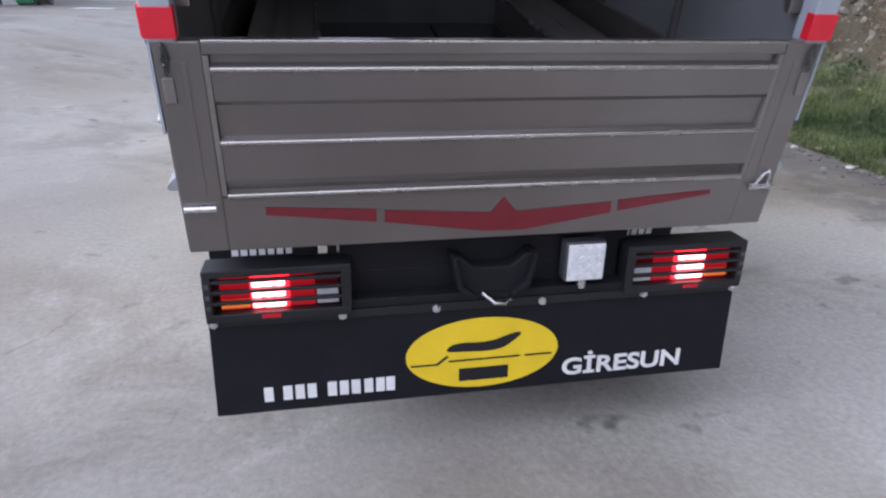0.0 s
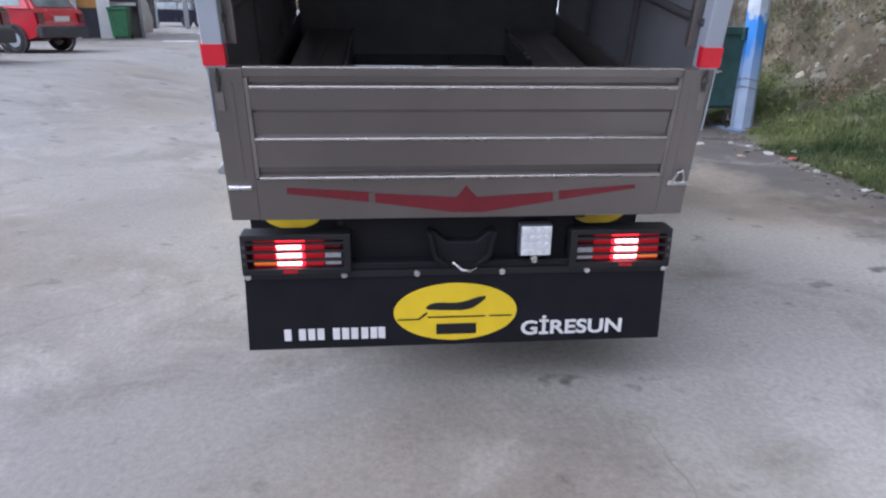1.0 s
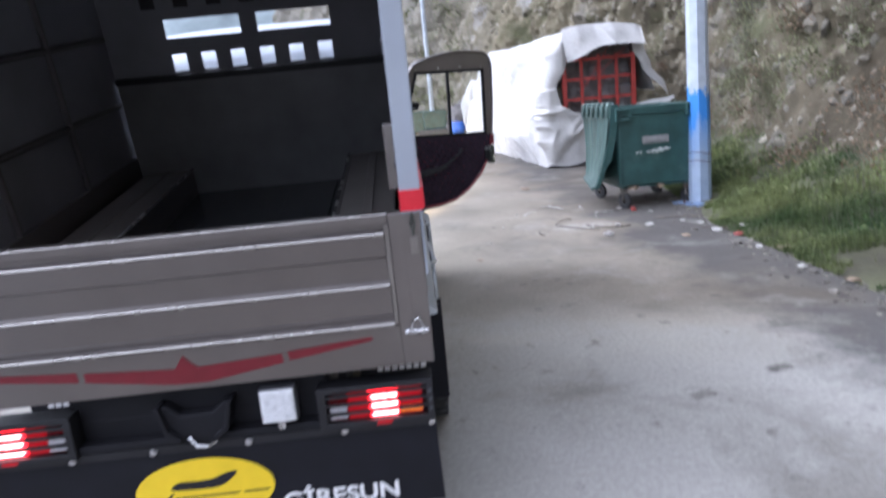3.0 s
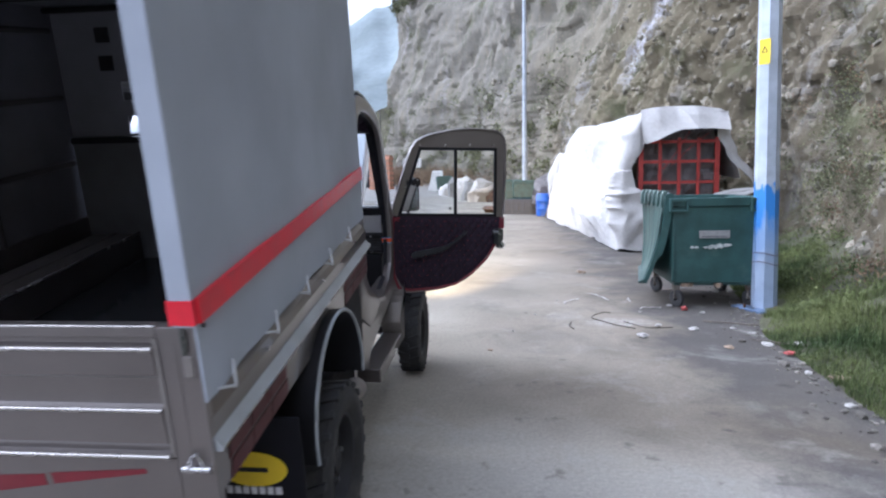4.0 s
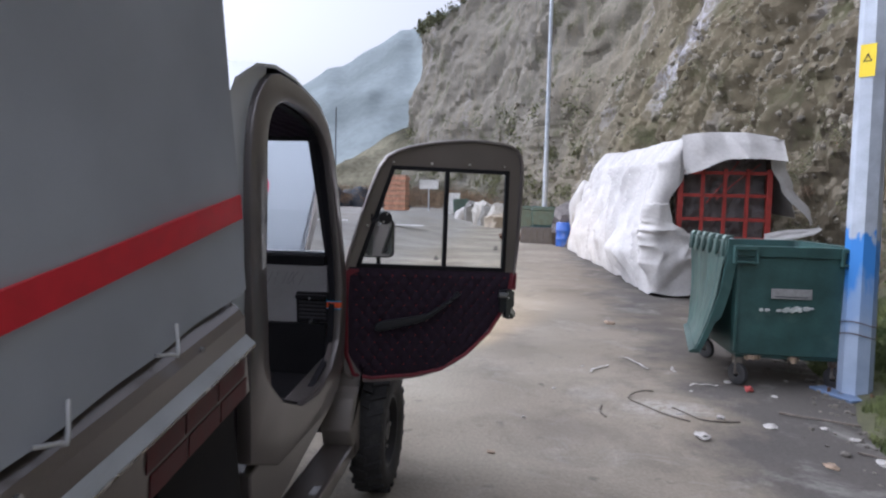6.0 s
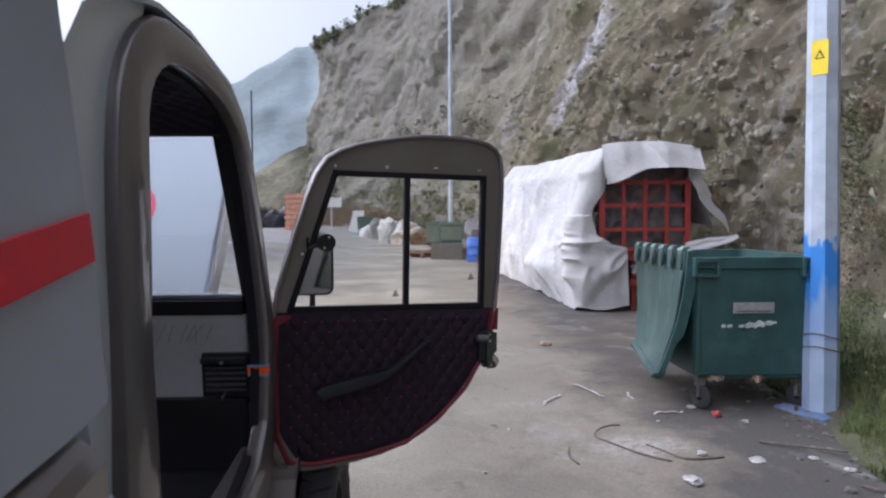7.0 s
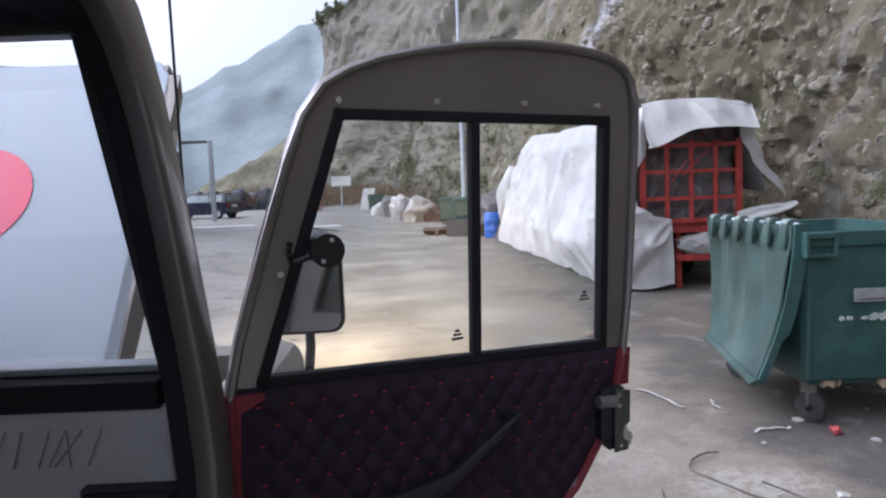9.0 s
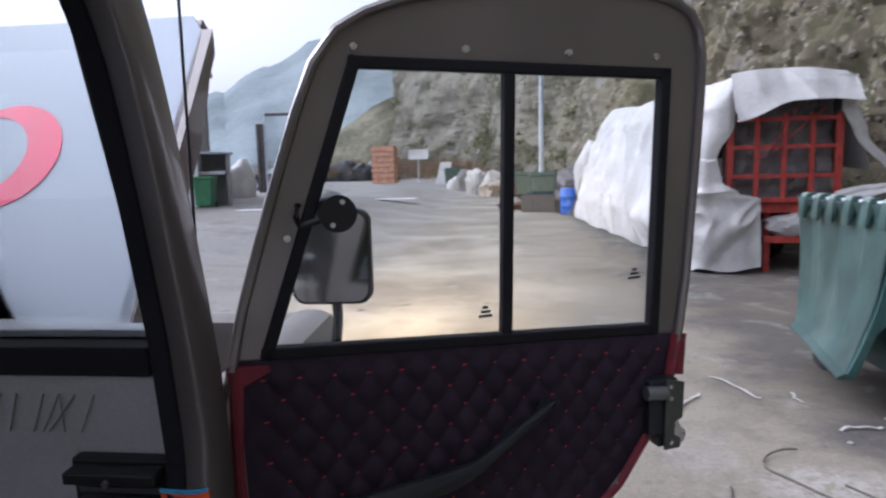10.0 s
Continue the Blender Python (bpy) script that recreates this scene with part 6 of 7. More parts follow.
def octagon_pole(name, x, y, r0, r1, height, label, lean=0.0):
    p = holder(name, label, "lamp post", m=pose(x, y, ground_z(x, y)))
    n = 8

    def ring(z, r):
        return [(r * math.cos(2 * math.pi * (k + 0.5) / n) + lean * z, r * math.sin(2 * math.pi * (k + 0.5) / n), z) for k in range(n)]

    def seg(z0, z1, grow=0.0):
        bm = bmesh.new()
        a, b = ([bm.verts.new(q) for q in ring(z, r0 + (r1 - r0) * z / height + grow)] for z in (z0, z1))
        for k in range(n):
            bm.faces.new((a[k], a[(k + 1) % n], b[(k + 1) % n], b[k]))
        bm.faces.new(a[::-1])
        bm.faces.new(b)
        return bm
    shaft = part("shaft", seg(0.02, height), GALVANISED, p, "galvanised eight-sided shaft")
    return p, shaft, seg


pole, shaft, seg = octagon_pole("lamp_post", 4.28, 5.76, 0.132, 0.070, 11.0, "galvanised lamp post with blue paint and a yellow sticker", lean=-0.012)
shaft.data.materials[0] = POLE_PAINT
plate = box(-0.25, 0.25, -0.22, 0.22, 0.0, 0.022, 0.004, m=Matrix.Rotation(0.35, 4, 'Z'))
bp = part("base_plate", plate, PLATE_STEEL, pole, "steel base plate")
for a in (0.2, 1.75, 3.35, 4.9):
    b = rod((0.225 * math.cos(a), 0.20 * math.sin(a), 0.02), (0.225 * math.cos(a), 0.20 * math.sin(a), 0.06), 0.014, sides=6)
    part("anchor_bolt", b, RUST, bp)
for z in (0.62, 0.52):
    wire = tube([(0.134 * math.cos(a) - 0.012 * z, 0.134 * math.sin(a), z + 0.02 * math.sin(a * 2)) for a in (2 * math.pi * k / 24 for k in range(25))], 0.004, sides=6)
    part("tie_wire", wire, RUST, pole, "loop of tie wire")
STICK = Matrix.Translation((-0.033, 0, 0)) @ Matrix.Rotation(radians(-45), 4, 'Z')
stick = part("warning_sticker", box(-0.058, 0.058, -0.1125, -0.1085, 2.64, 2.90, 0.0, m=STICK), YELLOW_SIGN, pole, "yellow warning sticker")
mark = prism([(-0.034, 2.76), (0.034, 2.76), (0.0, 2.83)], 0.0016, "y", -0.1142, hole=[(-0.021, 2.768), (0.021, 2.768), (0.0, 2.811)], m=STICK)
part("warning_sign", mark, BLACK, stick, "black triangle outline")

far_pole, _, _ = octagon_pole("lamp_post", 2.5, 39.6, 0.16, 0.09, 17.0, "tall pale lamp post further along the yard")


def covered_load():
    """A trailer under a white sheet; its red barred tailboard shows at one end."""
    t = holder("covered_trailer", "trailer under a white tarpaulin with a red barred tailboard", "trailer")
    frame_ob = part("tailboard", box(4.00, 5.50, 11.38, 11.44, 1.00, 1.07, 0.006), RED_FRAME, t, "red welded bar tailboard")
    for x in (4.00, 4.38, 4.74, 5.10, 5.43):
        w = 0.09 if x in (4.00, 5.43) else 0.055
        part("upright", box(x, x + w, 11.37, 11.43, 1.05, 2.22, 0.006), RED_FRAME, frame_ob)
    for z in (1.34, 1.74, 2.12):
        part("crossbar", box(4.05, 5.47, 11.385, 11.435, z, z + 0.055, 0.004), RED_FRAME, frame_ob)
    load = grid(24, 14, lambda u, v: (4.02 + 1.46 * u, 11.62 + 0.10 * fbm(u * 5, v * 5, 2), 1.02 + 1.40 * v))
    part("load", load, LOAD_GREY, t, "dull grey load behind the bars")
    deck = box(4.0, 5.55, 11.45, 22.2, 0.85, 1.0, 0.01)
    d = part("deck", deck, RED_FRAME, t, "red trailer deck")
    for y in (13.0, 17.5):
        for x in (4.25, 5.2):
            part("tyre", lathe([(-0.1, 0.2), (-0.1, 0.38), (0, 0.42), (0.1, 0.38), (0.1, 0.2)], 24, "x", closed=True, m=Matrix.Translation((x, y, 0.42))), TYRE, d)
    part("leg", box(4.60, 4.68, 11.57, 11.65, 0.0, 0.86), RED_FRAME, d)
    part("leg", box(5.42, 5.50, 11.57, 11.65, 0.0, 0.86), RED_FRAME, d)
    part("low_beam", box(4.55, 5.5, 11.46, 11.56, 0.42, 0.52, 0.01), RED_FRAME, d)
    def height(y):
        return table(y, ((11.3, 2.72), (14.0, 2.86), (18.0, 3.0), (22.6, 3.3)))

    def creases(y, z):
        """Cloth pulled down from the ridge and gathered towards a tied corner: broad bellies between sharp creases."""
        lean = y * 1.0 - z * 0.42
        d = 0.30 * abs(fbm(y * 0.30 + 3, z * 0.30, 3, 2)) + 0.20 * (1 - abs(fbm(lean * 0.75, z * 0.16, 7, 2))) ** 4
        d += 0.15 * (1 - abs(fbm(lean * 1.5 + 5, z * 0.4, 21, 2))) ** 7 + 0.035 * fbm(y * 2.4, z * 2.2, 9, 3)
        r, turn = math.hypot(y - 11.5, (z - 1.15) * 1.3), math.atan2((z - 1.15) * 1.3, y - 11.2)
        d += 0.07 * (1 - abs(fbm(turn * 1.3, r * 0.22, 5, 2))) ** 4 * math.exp(-(r / 2.0) ** 2)
        d += 0.30 * math.exp(-((y - 13.6) / 1.3) ** 2 - ((z - 0.55) / 0.55) ** 2)
        return d * min(1.0, 0.25 + z * 1.1) * min(1.0, 0.25 + 1.6 * max(0.0, height(y) - z))

    def side(y, z):
        g = table(y, ((11.3, 3.66), (13.6, 3.62), (15.5, 3.50), (20.0, 3.12), (22.6, 3.0)))
        t = table(y, ((11.3, 4.10), (13.0, 4.18), (22.6, 4.08)))
        return g + (t - g) * (max(0.0, z) / height(y)) ** 1.15 - creases(y, z)

    def hem_z(y):
        return 0.012 + 0.07 * abs(fbm(y * 1.1, 2, 14, 2))

    def sheet(u, v):
        y = 11.55 + 11.05 * u ** 1.15
        h = height(y)
        if v <= 0.6:
            z = hem_z(y) + (h - hem_z(y)) * v / 0.6
            return side(y, z), y, z
        w = (v - 0.6) / 0.4
        x0 = side(y, h)
        ripple = 0.05 * abs(fbm(y * 1.3, w * 2, 4, 2)) + 0.05 * (1 - abs(fbm(y * 0.9 + w * 2, w, 16, 2))) ** 4
        if w < 0.75:
            k = w / 0.75
            return x0 + (5.62 - x0) * k, y, h + ripple * math.sin(math.pi * k) - 0.05 * k
        k = (w - 0.75) / 0.25
        return 5.62 + 0.35 * k, y, h - 0.05 - 1.25 * k
    part("tarpaulin", thicken(grid(230, 96, sheet), 0.006), WHITE_TARP, t, "creased white tarpaulin", smooth=True)

    def drape(u, v):
        """The sheet turns the corner towards the tailboard and ends in a tied point."""
        z0 = 0.03 + 0.05 * u + 0.03 * math.sin(u * 7)
        z = z0 + (2.72 - z0) * v
        edge = table(z, ((0.0, 4.50), (0.90, 4.46), (1.06, 4.46), (1.13, 4.16), (1.30, 3.92), (1.62, 3.86), (2.10, 4.08), (2.72, 4.16)))
        start = Vector((side(11.55, z), 11.55))
        turn, end = Vector((start.x + 0.02, 11.30)), Vector((edge, 11.36))
        p = start.lerp(turn, u).lerp(turn.lerp(end, u), u)
        away, round_tip = math.hypot(p.x - 4.5, z - 1.12), math.atan2(z - 1.12, 4.62 - p.x)
        fold = 0.15 * (1 - abs(fbm(round_tip * 1.1 + 1, away * 0.5, 25, 2))) ** 3 * min(1, away * 2.2) + 0.05 * fbm(p.x * 3, z * 2, 8, 2)
        return p.x, p.y - fold * math.sin(math.pi * min(1, u * 0.8)) * (0.35 + 0.65 * (z < 1.6)), z
    part("corner_drape", thicken(grid(54, 110, drape), 0.006), WHITE_TARP, t, "loose tarpaulin corner pulled round to the tailboard", smooth=True)

    def end_flap(u, v):
        """The far end closes with a sagging fold."""
        x = 3.0 + 2.6 * u
        top = 3.3 * (0.3 + 0.7 * min(1, u * 2.4 + 0.05))
        return x, 22.6 + 0.25 * v + 0.12 * fbm(x, v * 2, 2), top * (1 - v) + 0.01
    part("end_flap", thicken(grid(24, 16, end_flap), 0.006), WHITE_TARP, t, "sagging tarpaulin end", smooth=True)

    def hem(u, v):
        x = 4.02 + 1.60 * u
        top = 2.76 + 0.06 * math.sin(u * 3.6) + 0.02 * fbm(x * 2, 0, 1, 2) - 0.05 * ease((u - 0.9) / 0.1)
        low = 2.10 + 0.26 * ease(u * 2.0) - 0.03 * ease((u - 0.75) / 0.25)
        z = top + (low - top) * v
        pleat = 0.10 * (1 - abs(fbm(x * 1.5 + z * 0.9, z * 0.3, 5, 2))) ** 4
        return x, 11.33 - 0.26 * v - pleat * min(1, v * 2 + 0.2) + 0.02 * fbm(x * 3.1, z * 1.2, 15, 2), z
    lip = grid(24, 3, lambda u, v: (4.10 + 1.52 * u, 11.33 + 0.26 * v, 2.755 + 0.06 * math.sin(u * 3.6) * (1 - v) - 0.03 * u))
    part("front_lip", thicken(lip, 0.006), WHITE_TARP, t, "tarpaulin edge over the top bar", smooth=True)
    part("front_hem", thicken(grid(80, 22, hem), 0.006), WHITE_TARP, t, "tarpaulin hem hanging over the tailboard", smooth=True)
    bundle = bmesh.new()
    bmesh.ops.create_icosphere(bundle, subdivisions=3, radius=1)
    for p in bundle.verts:
        k = 1 + 0.3 * fbm(p.co.x * 2, p.co.y * 2, p.co.z * 2)
        p.co = Vector((5.02 + 0.40 * p.co.x * k, 11.56 + 0.2 * p.co.y * k, 0.69 + 0.18 * p.co.z * k))
    part("wrapped_roll", bundle, WHITE_TARP, t, "white bundle on the low beam", smooth=True)

    def right_drop(u, v):
        a = table(v, ((0.0, 5.36), (0.30, 5.44), (0.55, 5.62), (1.0, 6.12)))
        b = table(v, ((0.0, 5.64), (0.30, 5.70), (0.55, 5.86), (0.85, 6.20), (1.0, 6.26)))
        x = a + (b - a) * u
        z = 2.70 - 1.40 * v + 0.05 * math.sin(u * 3) * v
        return x, 11.26 + 0.28 * v * u + 0.06 * (1 - abs(fbm(x * 2.2 + z, z, 4, 2))) ** 3, z
    part("side_wing", thicken(grid(16, 40, right_drop), 0.006), WHITE_TARP, t, "tarpaulin wing pulled to one side", smooth=True)
    low_fold = grid(20, 10, lambda u, v: (5.40 + 0.86 * u, 11.30 - 0.10 * v + 0.03 * fbm(u * 4, v * 3, 1), 1.14 + 0.15 * u - v * (0.03 + 0.19 * (1 - u) ** 0.6) + 0.02 * math.sin(u * 5)))
    part("low_fold", thicken(low_fold, 0.006), WHITE_TARP, t, "lower tarpaulin fold", smooth=True)
    rope = tube([(4.95, 11.36, 2.34), (4.70, 11.33, 1.95), (4.45, 11.34, 1.62)], 0.008)
    tube([(5.30, 11.36, 2.30), (4.90, 11.33, 1.98), (4.62, 11.34, 1.70)], 0.008, rope)
    part("rope", rope, RED_FRAME, t, "thin red rope")


covered_load()


def crumple(name, x, y, size, mat, label, category, seed, flat=0.35):
    rng = random.Random(seed)
    bm = bmesh.new()
    bmesh.ops.create_icosphere(bm, subdivisions=2, radius=1)
    sx, sy = size * rng.uniform(0.7, 1.2), size * rng.uniform(0.5, 1.0)
    for v in bm.verts:
        k = 1 + 0.55 * fbm(v.co.x * 1.6 + seed, v.co.y * 1.6, v.co.z * 1.6)
        v.co = Vector((v.co.x * sx * k, v.co.y * sy * k, max(-0.6, v.co.z) * size * flat * k))
    low = min(v.co.z for v in bm.verts)
    for v in bm.verts:
        v.co.z -= low
    base = ground_z(x, y) + (bank_z(x, y) if x > verge_x(y) else 0.0)
    return thing(name, bm, mat, label, category, group="litter on the yard", m=pose(x, y, base, 0, 0, rng.uniform(0, 360)))


for k, (x, y, s) in enumerate(((2.70, 4.42, 0.075), (2.94, 4.86, 0.05), (2.66, 4.9, 0.035), (3.25, 4.74, 0.055), (3.56, 5.53, 0.035), (3.71, 4.15, 0.07), (3.68, 3.31, 0.055), (3.30, 5.9, 0.05), (2.9, 5.55, 0.03), (3.62, 4.75, 0.045), (3.72, 4.55, 0.05), (2.05, 6.2, 0.03), (1.50, 4.6, 0.03), (1.75, 5.4, 0.025), (3.9, 4.0, 0.06), (3.62, 2.6, 0.05))):
    crumple("litter_scrap", x, y, s * 0.75, PAPER, "crumpled scrap of dirty white plastic", "litter", 20 + k)
crumple("litter_wrapper", 3.40, 5.66, 0.055, RED_LITTER, "crumpled red plastic wrapper", "litter", 50, 0.5)
crumple("litter_wrapper", 3.74, 3.80, 0.06, RED_LITTER, "flattened red plastic wrapper", "litter", 51, 0.18)
for k, (x, y, s) in enumerate(((2.6, 8.6, 0.09), (3.35, 4.05, 0.05), (3.80, 3.1, 0.06), (3.66, 2.1, 0.05), (1.3, 3.9, 0.03))):
    crumple("litter_scrap", x, y, s, CARD, "scrap of brown card", "litter", 60 + k, 0.25)


def strip_of_paper(x, y, turn, length):
    bm = grid(10, 2, lambda u, v: ((u - 0.5) * length, (v - 0.5) * 0.022 + 0.02 * math.sin(u * 5), 0.006 + 0.012 * abs(math.sin(u * 7))))
    return thing("paper_strip", thicken(bm, 0.002), PAPER, "long white strip of packing plastic", "litter", group="litter on the yard", m=pose(x, y, 0, 0, 0, turn))


strip_of_paper(2.58, 6.45, -65, 0.5)
strip_of_paper(2.20, 6.15, 60, 0.35)
strip_of_paper(2.90, 6.25, 95, 0.18)
strip_of_paper(3.05, 5.75, 15, 0.25)


def cable(name, pts, r, label):
    way = [Vector((x, y, r + z)) for x, y, z in pts]
    for _ in range(2):
        way = way[:1] + [q for a, b in zip(way, way[1:]) for q in (a.lerp(b, 0.25), a.lerp(b, 0.75))] + way[-1:]
    return thing(name, tube(way, r), WIRE, label, "cable", group="cables on the yard", smooth=True)


cable("cable", [(2.56, 5.40, 0.02), (2.48, 5.38, 0.03), (2.38, 5.34, 0.01), (2.32, 5.22, 0.0), (2.42, 5.08, 0.0), (2.52, 4.90, 0.0), (2.63, 4.78, 0.005), (2.70, 4.74, 0.0)], 0.0065, "bent length of dark cable on the concrete")
cable("cable", [(2.64, 5.05, 0.0), (2.74, 4.88, 0.0), (2.79, 4.75, 0.01), (2.98, 4.78, 0.0), (3.06, 4.80, 0.0)], 0.006, "short end of dark cable on the concrete")
cable("cable", [(2.10, 5.0, 0.0), (2.06, 4.85, 0.0), (2.10, 4.72, 0.0)], 0.006, "thin hooked wire on the concrete")
cable("thin_stick", [(3.42, 5.05, 0.01), (3.62, 4.92, 0.02), (3.86, 4.78, 0.03)], 0.008, "dry stick lying by the verge")
cable("thin_stick", [(3.62, 4.3, 0.01), (3.85, 4.05, 0.03), (4.05, 3.7, 0.05)], 0.007, "dry stick lying by the verge")


def verge_debris():
    rng = random.Random(31)
    t = bmesh.new()
    bmesh.ops.create_icosphere(t, subdivisions=1, radius=1)
    base, tris = [v.co.copy() for v in t.verts], [[v.index for v in f.verts] for f in t.faces]
    t.free()
    verts, faces = [], []
    for _ in range(700):
        y = rng.uniform(-4, 12)
        x = verge_x(y) - abs(rng.gauss(0, 0.16)) + rng.uniform(0, 0.15)
        r = rng.uniform(0.006, 0.024) * (2.0 if rng.random() < 0.06 else 1)
        b = len(verts)
        verts += [Vector((x, y, ground_z(x, y) + r * 0.3)) + Vector((v.x * rng.uniform(0.7, 1.3), v.y * rng.uniform(0.7, 1.3), v.z * 0.6)) * r for v in base]
        faces += [[b + i for i in f] for f in tris]
    me = bpy.data.meshes.new("verge_gravel")
    me.from_pydata(verts, [], faces)
    me.materials.append(GRAVEL)
    tagged(new("verge_gravel", me), "small stones and grit along the verge", "gravel", kind="stuff")


verge_debris()

# ---------- scrap along the foot of the cliff ----------


def drum(x, y, mat, label):
    prof = [(0, 0.0), (0.01, 0.27), (0.03, 0.29), (0.28, 0.285), (0.30, 0.298), (0.32, 0.285), (0.58, 0.285), (0.60, 0.298), (0.62, 0.285), (0.86, 0.28), (0.90, 0.25), (0.90, 0.0)]
    return thing("plastic_drum", lathe(prof, 28, "z"), mat, label, "drum", m=pose(x, y, ground_z(x, y)), smooth=True)


drum(2.85, 24.3, BLUE_BAG, "blue plastic drum standing on the concrete")


def heap(name, x, y, rx, ry, h, mat, label, category, seed, rough=0.6):
    bm = bmesh.new()
    bmesh.ops.create_icosphere(bm, subdivisions=3, radius=1)
    for v in bm.verts:
        k = 1 + rough * fbm(v.co.x * 1.7 + seed, v.co.y * 1.7, v.co.z * 1.7 + seed, 2)
        v.co = Vector((v.co.x * rx * k, v.co.y * ry * k, (max(0, v.co.z + 0.25) / 1.25) ** 0.7 * h * (1 + 0.5 * (k - 1))))
    return thing(name, bm, mat, label, category, m=pose(x, y, ground_z(x, y)), smooth=rough < 0.5)


def skip_frame(x, y):
    s = holder("steel_trough", "low rusty steel trough lying on the concrete", "trough", m=pose(x, y, ground_z(x, y), 0, 0, -8))
    bm = bmesh.new()
    box(-0.75, 0.75, -0.45, -0.40, 0.0, 0.62, 0.01, bm)
    box(-0.75, 0.75, 0.40, 0.45, 0.0, 0.62, 0.01, bm)
    box(-0.75, -0.70, -0.40, 0.40, 0.0, 0.62, 0.01, bm)
    box(0.70, 0.75, -0.40, 0.40, 0.0, 0.62, 0.01, bm)
    box(-0.70, 0.70, -0.40, 0.40, 0.0, 0.04, 0.0, bm)
    part("tub", bm, BUMPER, s, "dark steel tub")
    for k in range(6):
        part("stiffener", box(-0.66 + k * 0.25, -0.61 + k * 0.25, -0.49, -0.45, 0.02, 0.60, 0.005), BUMPER, s)


skip_frame(2.05, 26.0)
def wrapped_load(x, y):
    bm = bmesh.new()
    bmesh.ops.create_icosphere(bm, subdivisions=4, radius=1)
    for v in bm.verts:
        k = 1 + 0.16 * fbm(v.co.x * 1.4, v.co.y * 1.4, v.co.z * 1.4, 2) - 0.10 * (1 - abs(fbm(v.co.x * 2.2 + 4, v.co.y * 2.2, v.co.z * 0.9, 2))) ** 4
        v.co = Vector((v.co.x * 0.62 * k, v.co.y * 0.8 * k, max(0.0, 1.22 + v.co.z * 1.22 * k)))
    return thing("wrapped_load", bm, WHITE_TARP, "white wrapped load beside the covered trailer", "load", m=pose(x, y, ground_z(x, y)), smooth=True)


wrapped_load(3.62, 23.75)
heap("scrap_heap", 3.15, 25.0, 0.45, 0.6, 1.3, RUST, "heap of rusty scrap metal", "scrap", 5)
heap("scrap_heap", 3.4, 25.5, 1.0, 1.4, 1.5, DARK_LOAD, "heap of dark scrap metal", "scrap", 7)
for x, y, rx, ry, h, mat, label, seed in (
        (0.15, 37.0, 1.0, 0.8, 0.95, SACKING, "pile of dull tan sacks", 9), (-0.10, 37.3, 0.7, 0.6, 1.35, PAPER, "pale sack on top of tan ones", 29),
        (0.85, 36.6, 0.7, 0.6, 0.80, RUST, "brown sack beside the tan ones", 19), (-0.75, 38.2, 0.7, 0.5, 1.10, WALL_GREY, "grey sack leaning on others", 10),
        (-1.15, 38.9, 0.6, 0.6, 1.40, PAPER, "pile of pale sacks", 11), (-1.75, 43.8, 0.7, 0.5, 1.10, BUMPER, "dark sack between pale ones", 13),
        (-2.25, 43.4, 0.5, 0.5, 1.40, WALL_GREY, "pale sack standing upright", 12), (-2.85, 44.6, 0.6, 0.5, 0.90, WHITE_TARP, "white sack leaning over", 15)):
    heap("rubble_sack", x, y, rx, ry, h, mat, label, "sacks", seed, 0.48)
heap("debris_pile", 0.95, 27.5, 0.6, 0.7, 0.28, RUST, "low pile of brown debris", "debris", 17)


def small_container(x, y, turn, label="dark green waste container further along"):
    c = holder("waste_container", label, "container", m=pose(x, y, ground_z(x, y), 0, 0, turn))
    bm = prism([(-0.52, 0.2), (0.52, 0.2), (0.62, 1.15), (-0.62, 1.15)], 1.1, "y", -0.55, 0.03)
    part("tub", bm, BIN_GREEN, c)
    part("lid", prism([(-0.66, 1.13), (0.66, 1.13), (0.55, 1.32), (-0.55, 1.32)], 1.16, "y", -0.58, 0.03), BIN_GREEN, c)
    for a in (-0.4, 0.4):
        for b in (-0.4, 0.4):
            part("castor", lathe([(-0.03, 0.0), (-0.03, 0.1), (0.03, 0.1), (0.03, 0.0)], 16, "x", m=Matrix.Translation((a, b, 0.1))), TYRE, c)


def wheelie_bin(x, y):
    b = holder("wheeled_bin", "small green wheeled bin beside the workshop", "bin", m=pose(x, y, ground_z(x, y), 0, 0, 8))
    part("tub", prism([(-0.26, 0.06), (0.26, 0.06), (0.33, 1.0), (-0.33, 1.0)], 0.62, "y", -0.31, 0.03), GRASS_GREEN, b, "green plastic tub")
    part("lid", prism([(-0.36, 0.99), (0.36, 0.99), (0.33, 1.09), (-0.33, 1.09)], 0.70, "y", -0.35, 0.02), GRASS_GREEN, b, "green hinged lid")
    for s in (-0.28, 0.28):
        part("wheel", lathe([(-0.03, 0.0), (-0.03, 0.1), (0.03, 0.1), (0.03, 0.0)], 16, "x", m=Matrix.Translation((s, 0.24, 0.1))), TYRE, b)


small_container(-3.6, 49.5, 10)
small_container(1.6, 34.5, 0)
small_container(2.3, 33.0, 0)
wheelie_bin(-9.75, 23.5)
slab = prism([(-0.55, 0.0), (0.55, 0.0), (0.62, 1.65), (-0.2, 1.65)], 0.10, "y", 0.0, 0.01)
thing("leaning_board", slab, WALL_WHITE, "white board leaning among the rubbish", "board", m=pose(-4.4, 50.0, ground_z(-4.4, 50), -8))


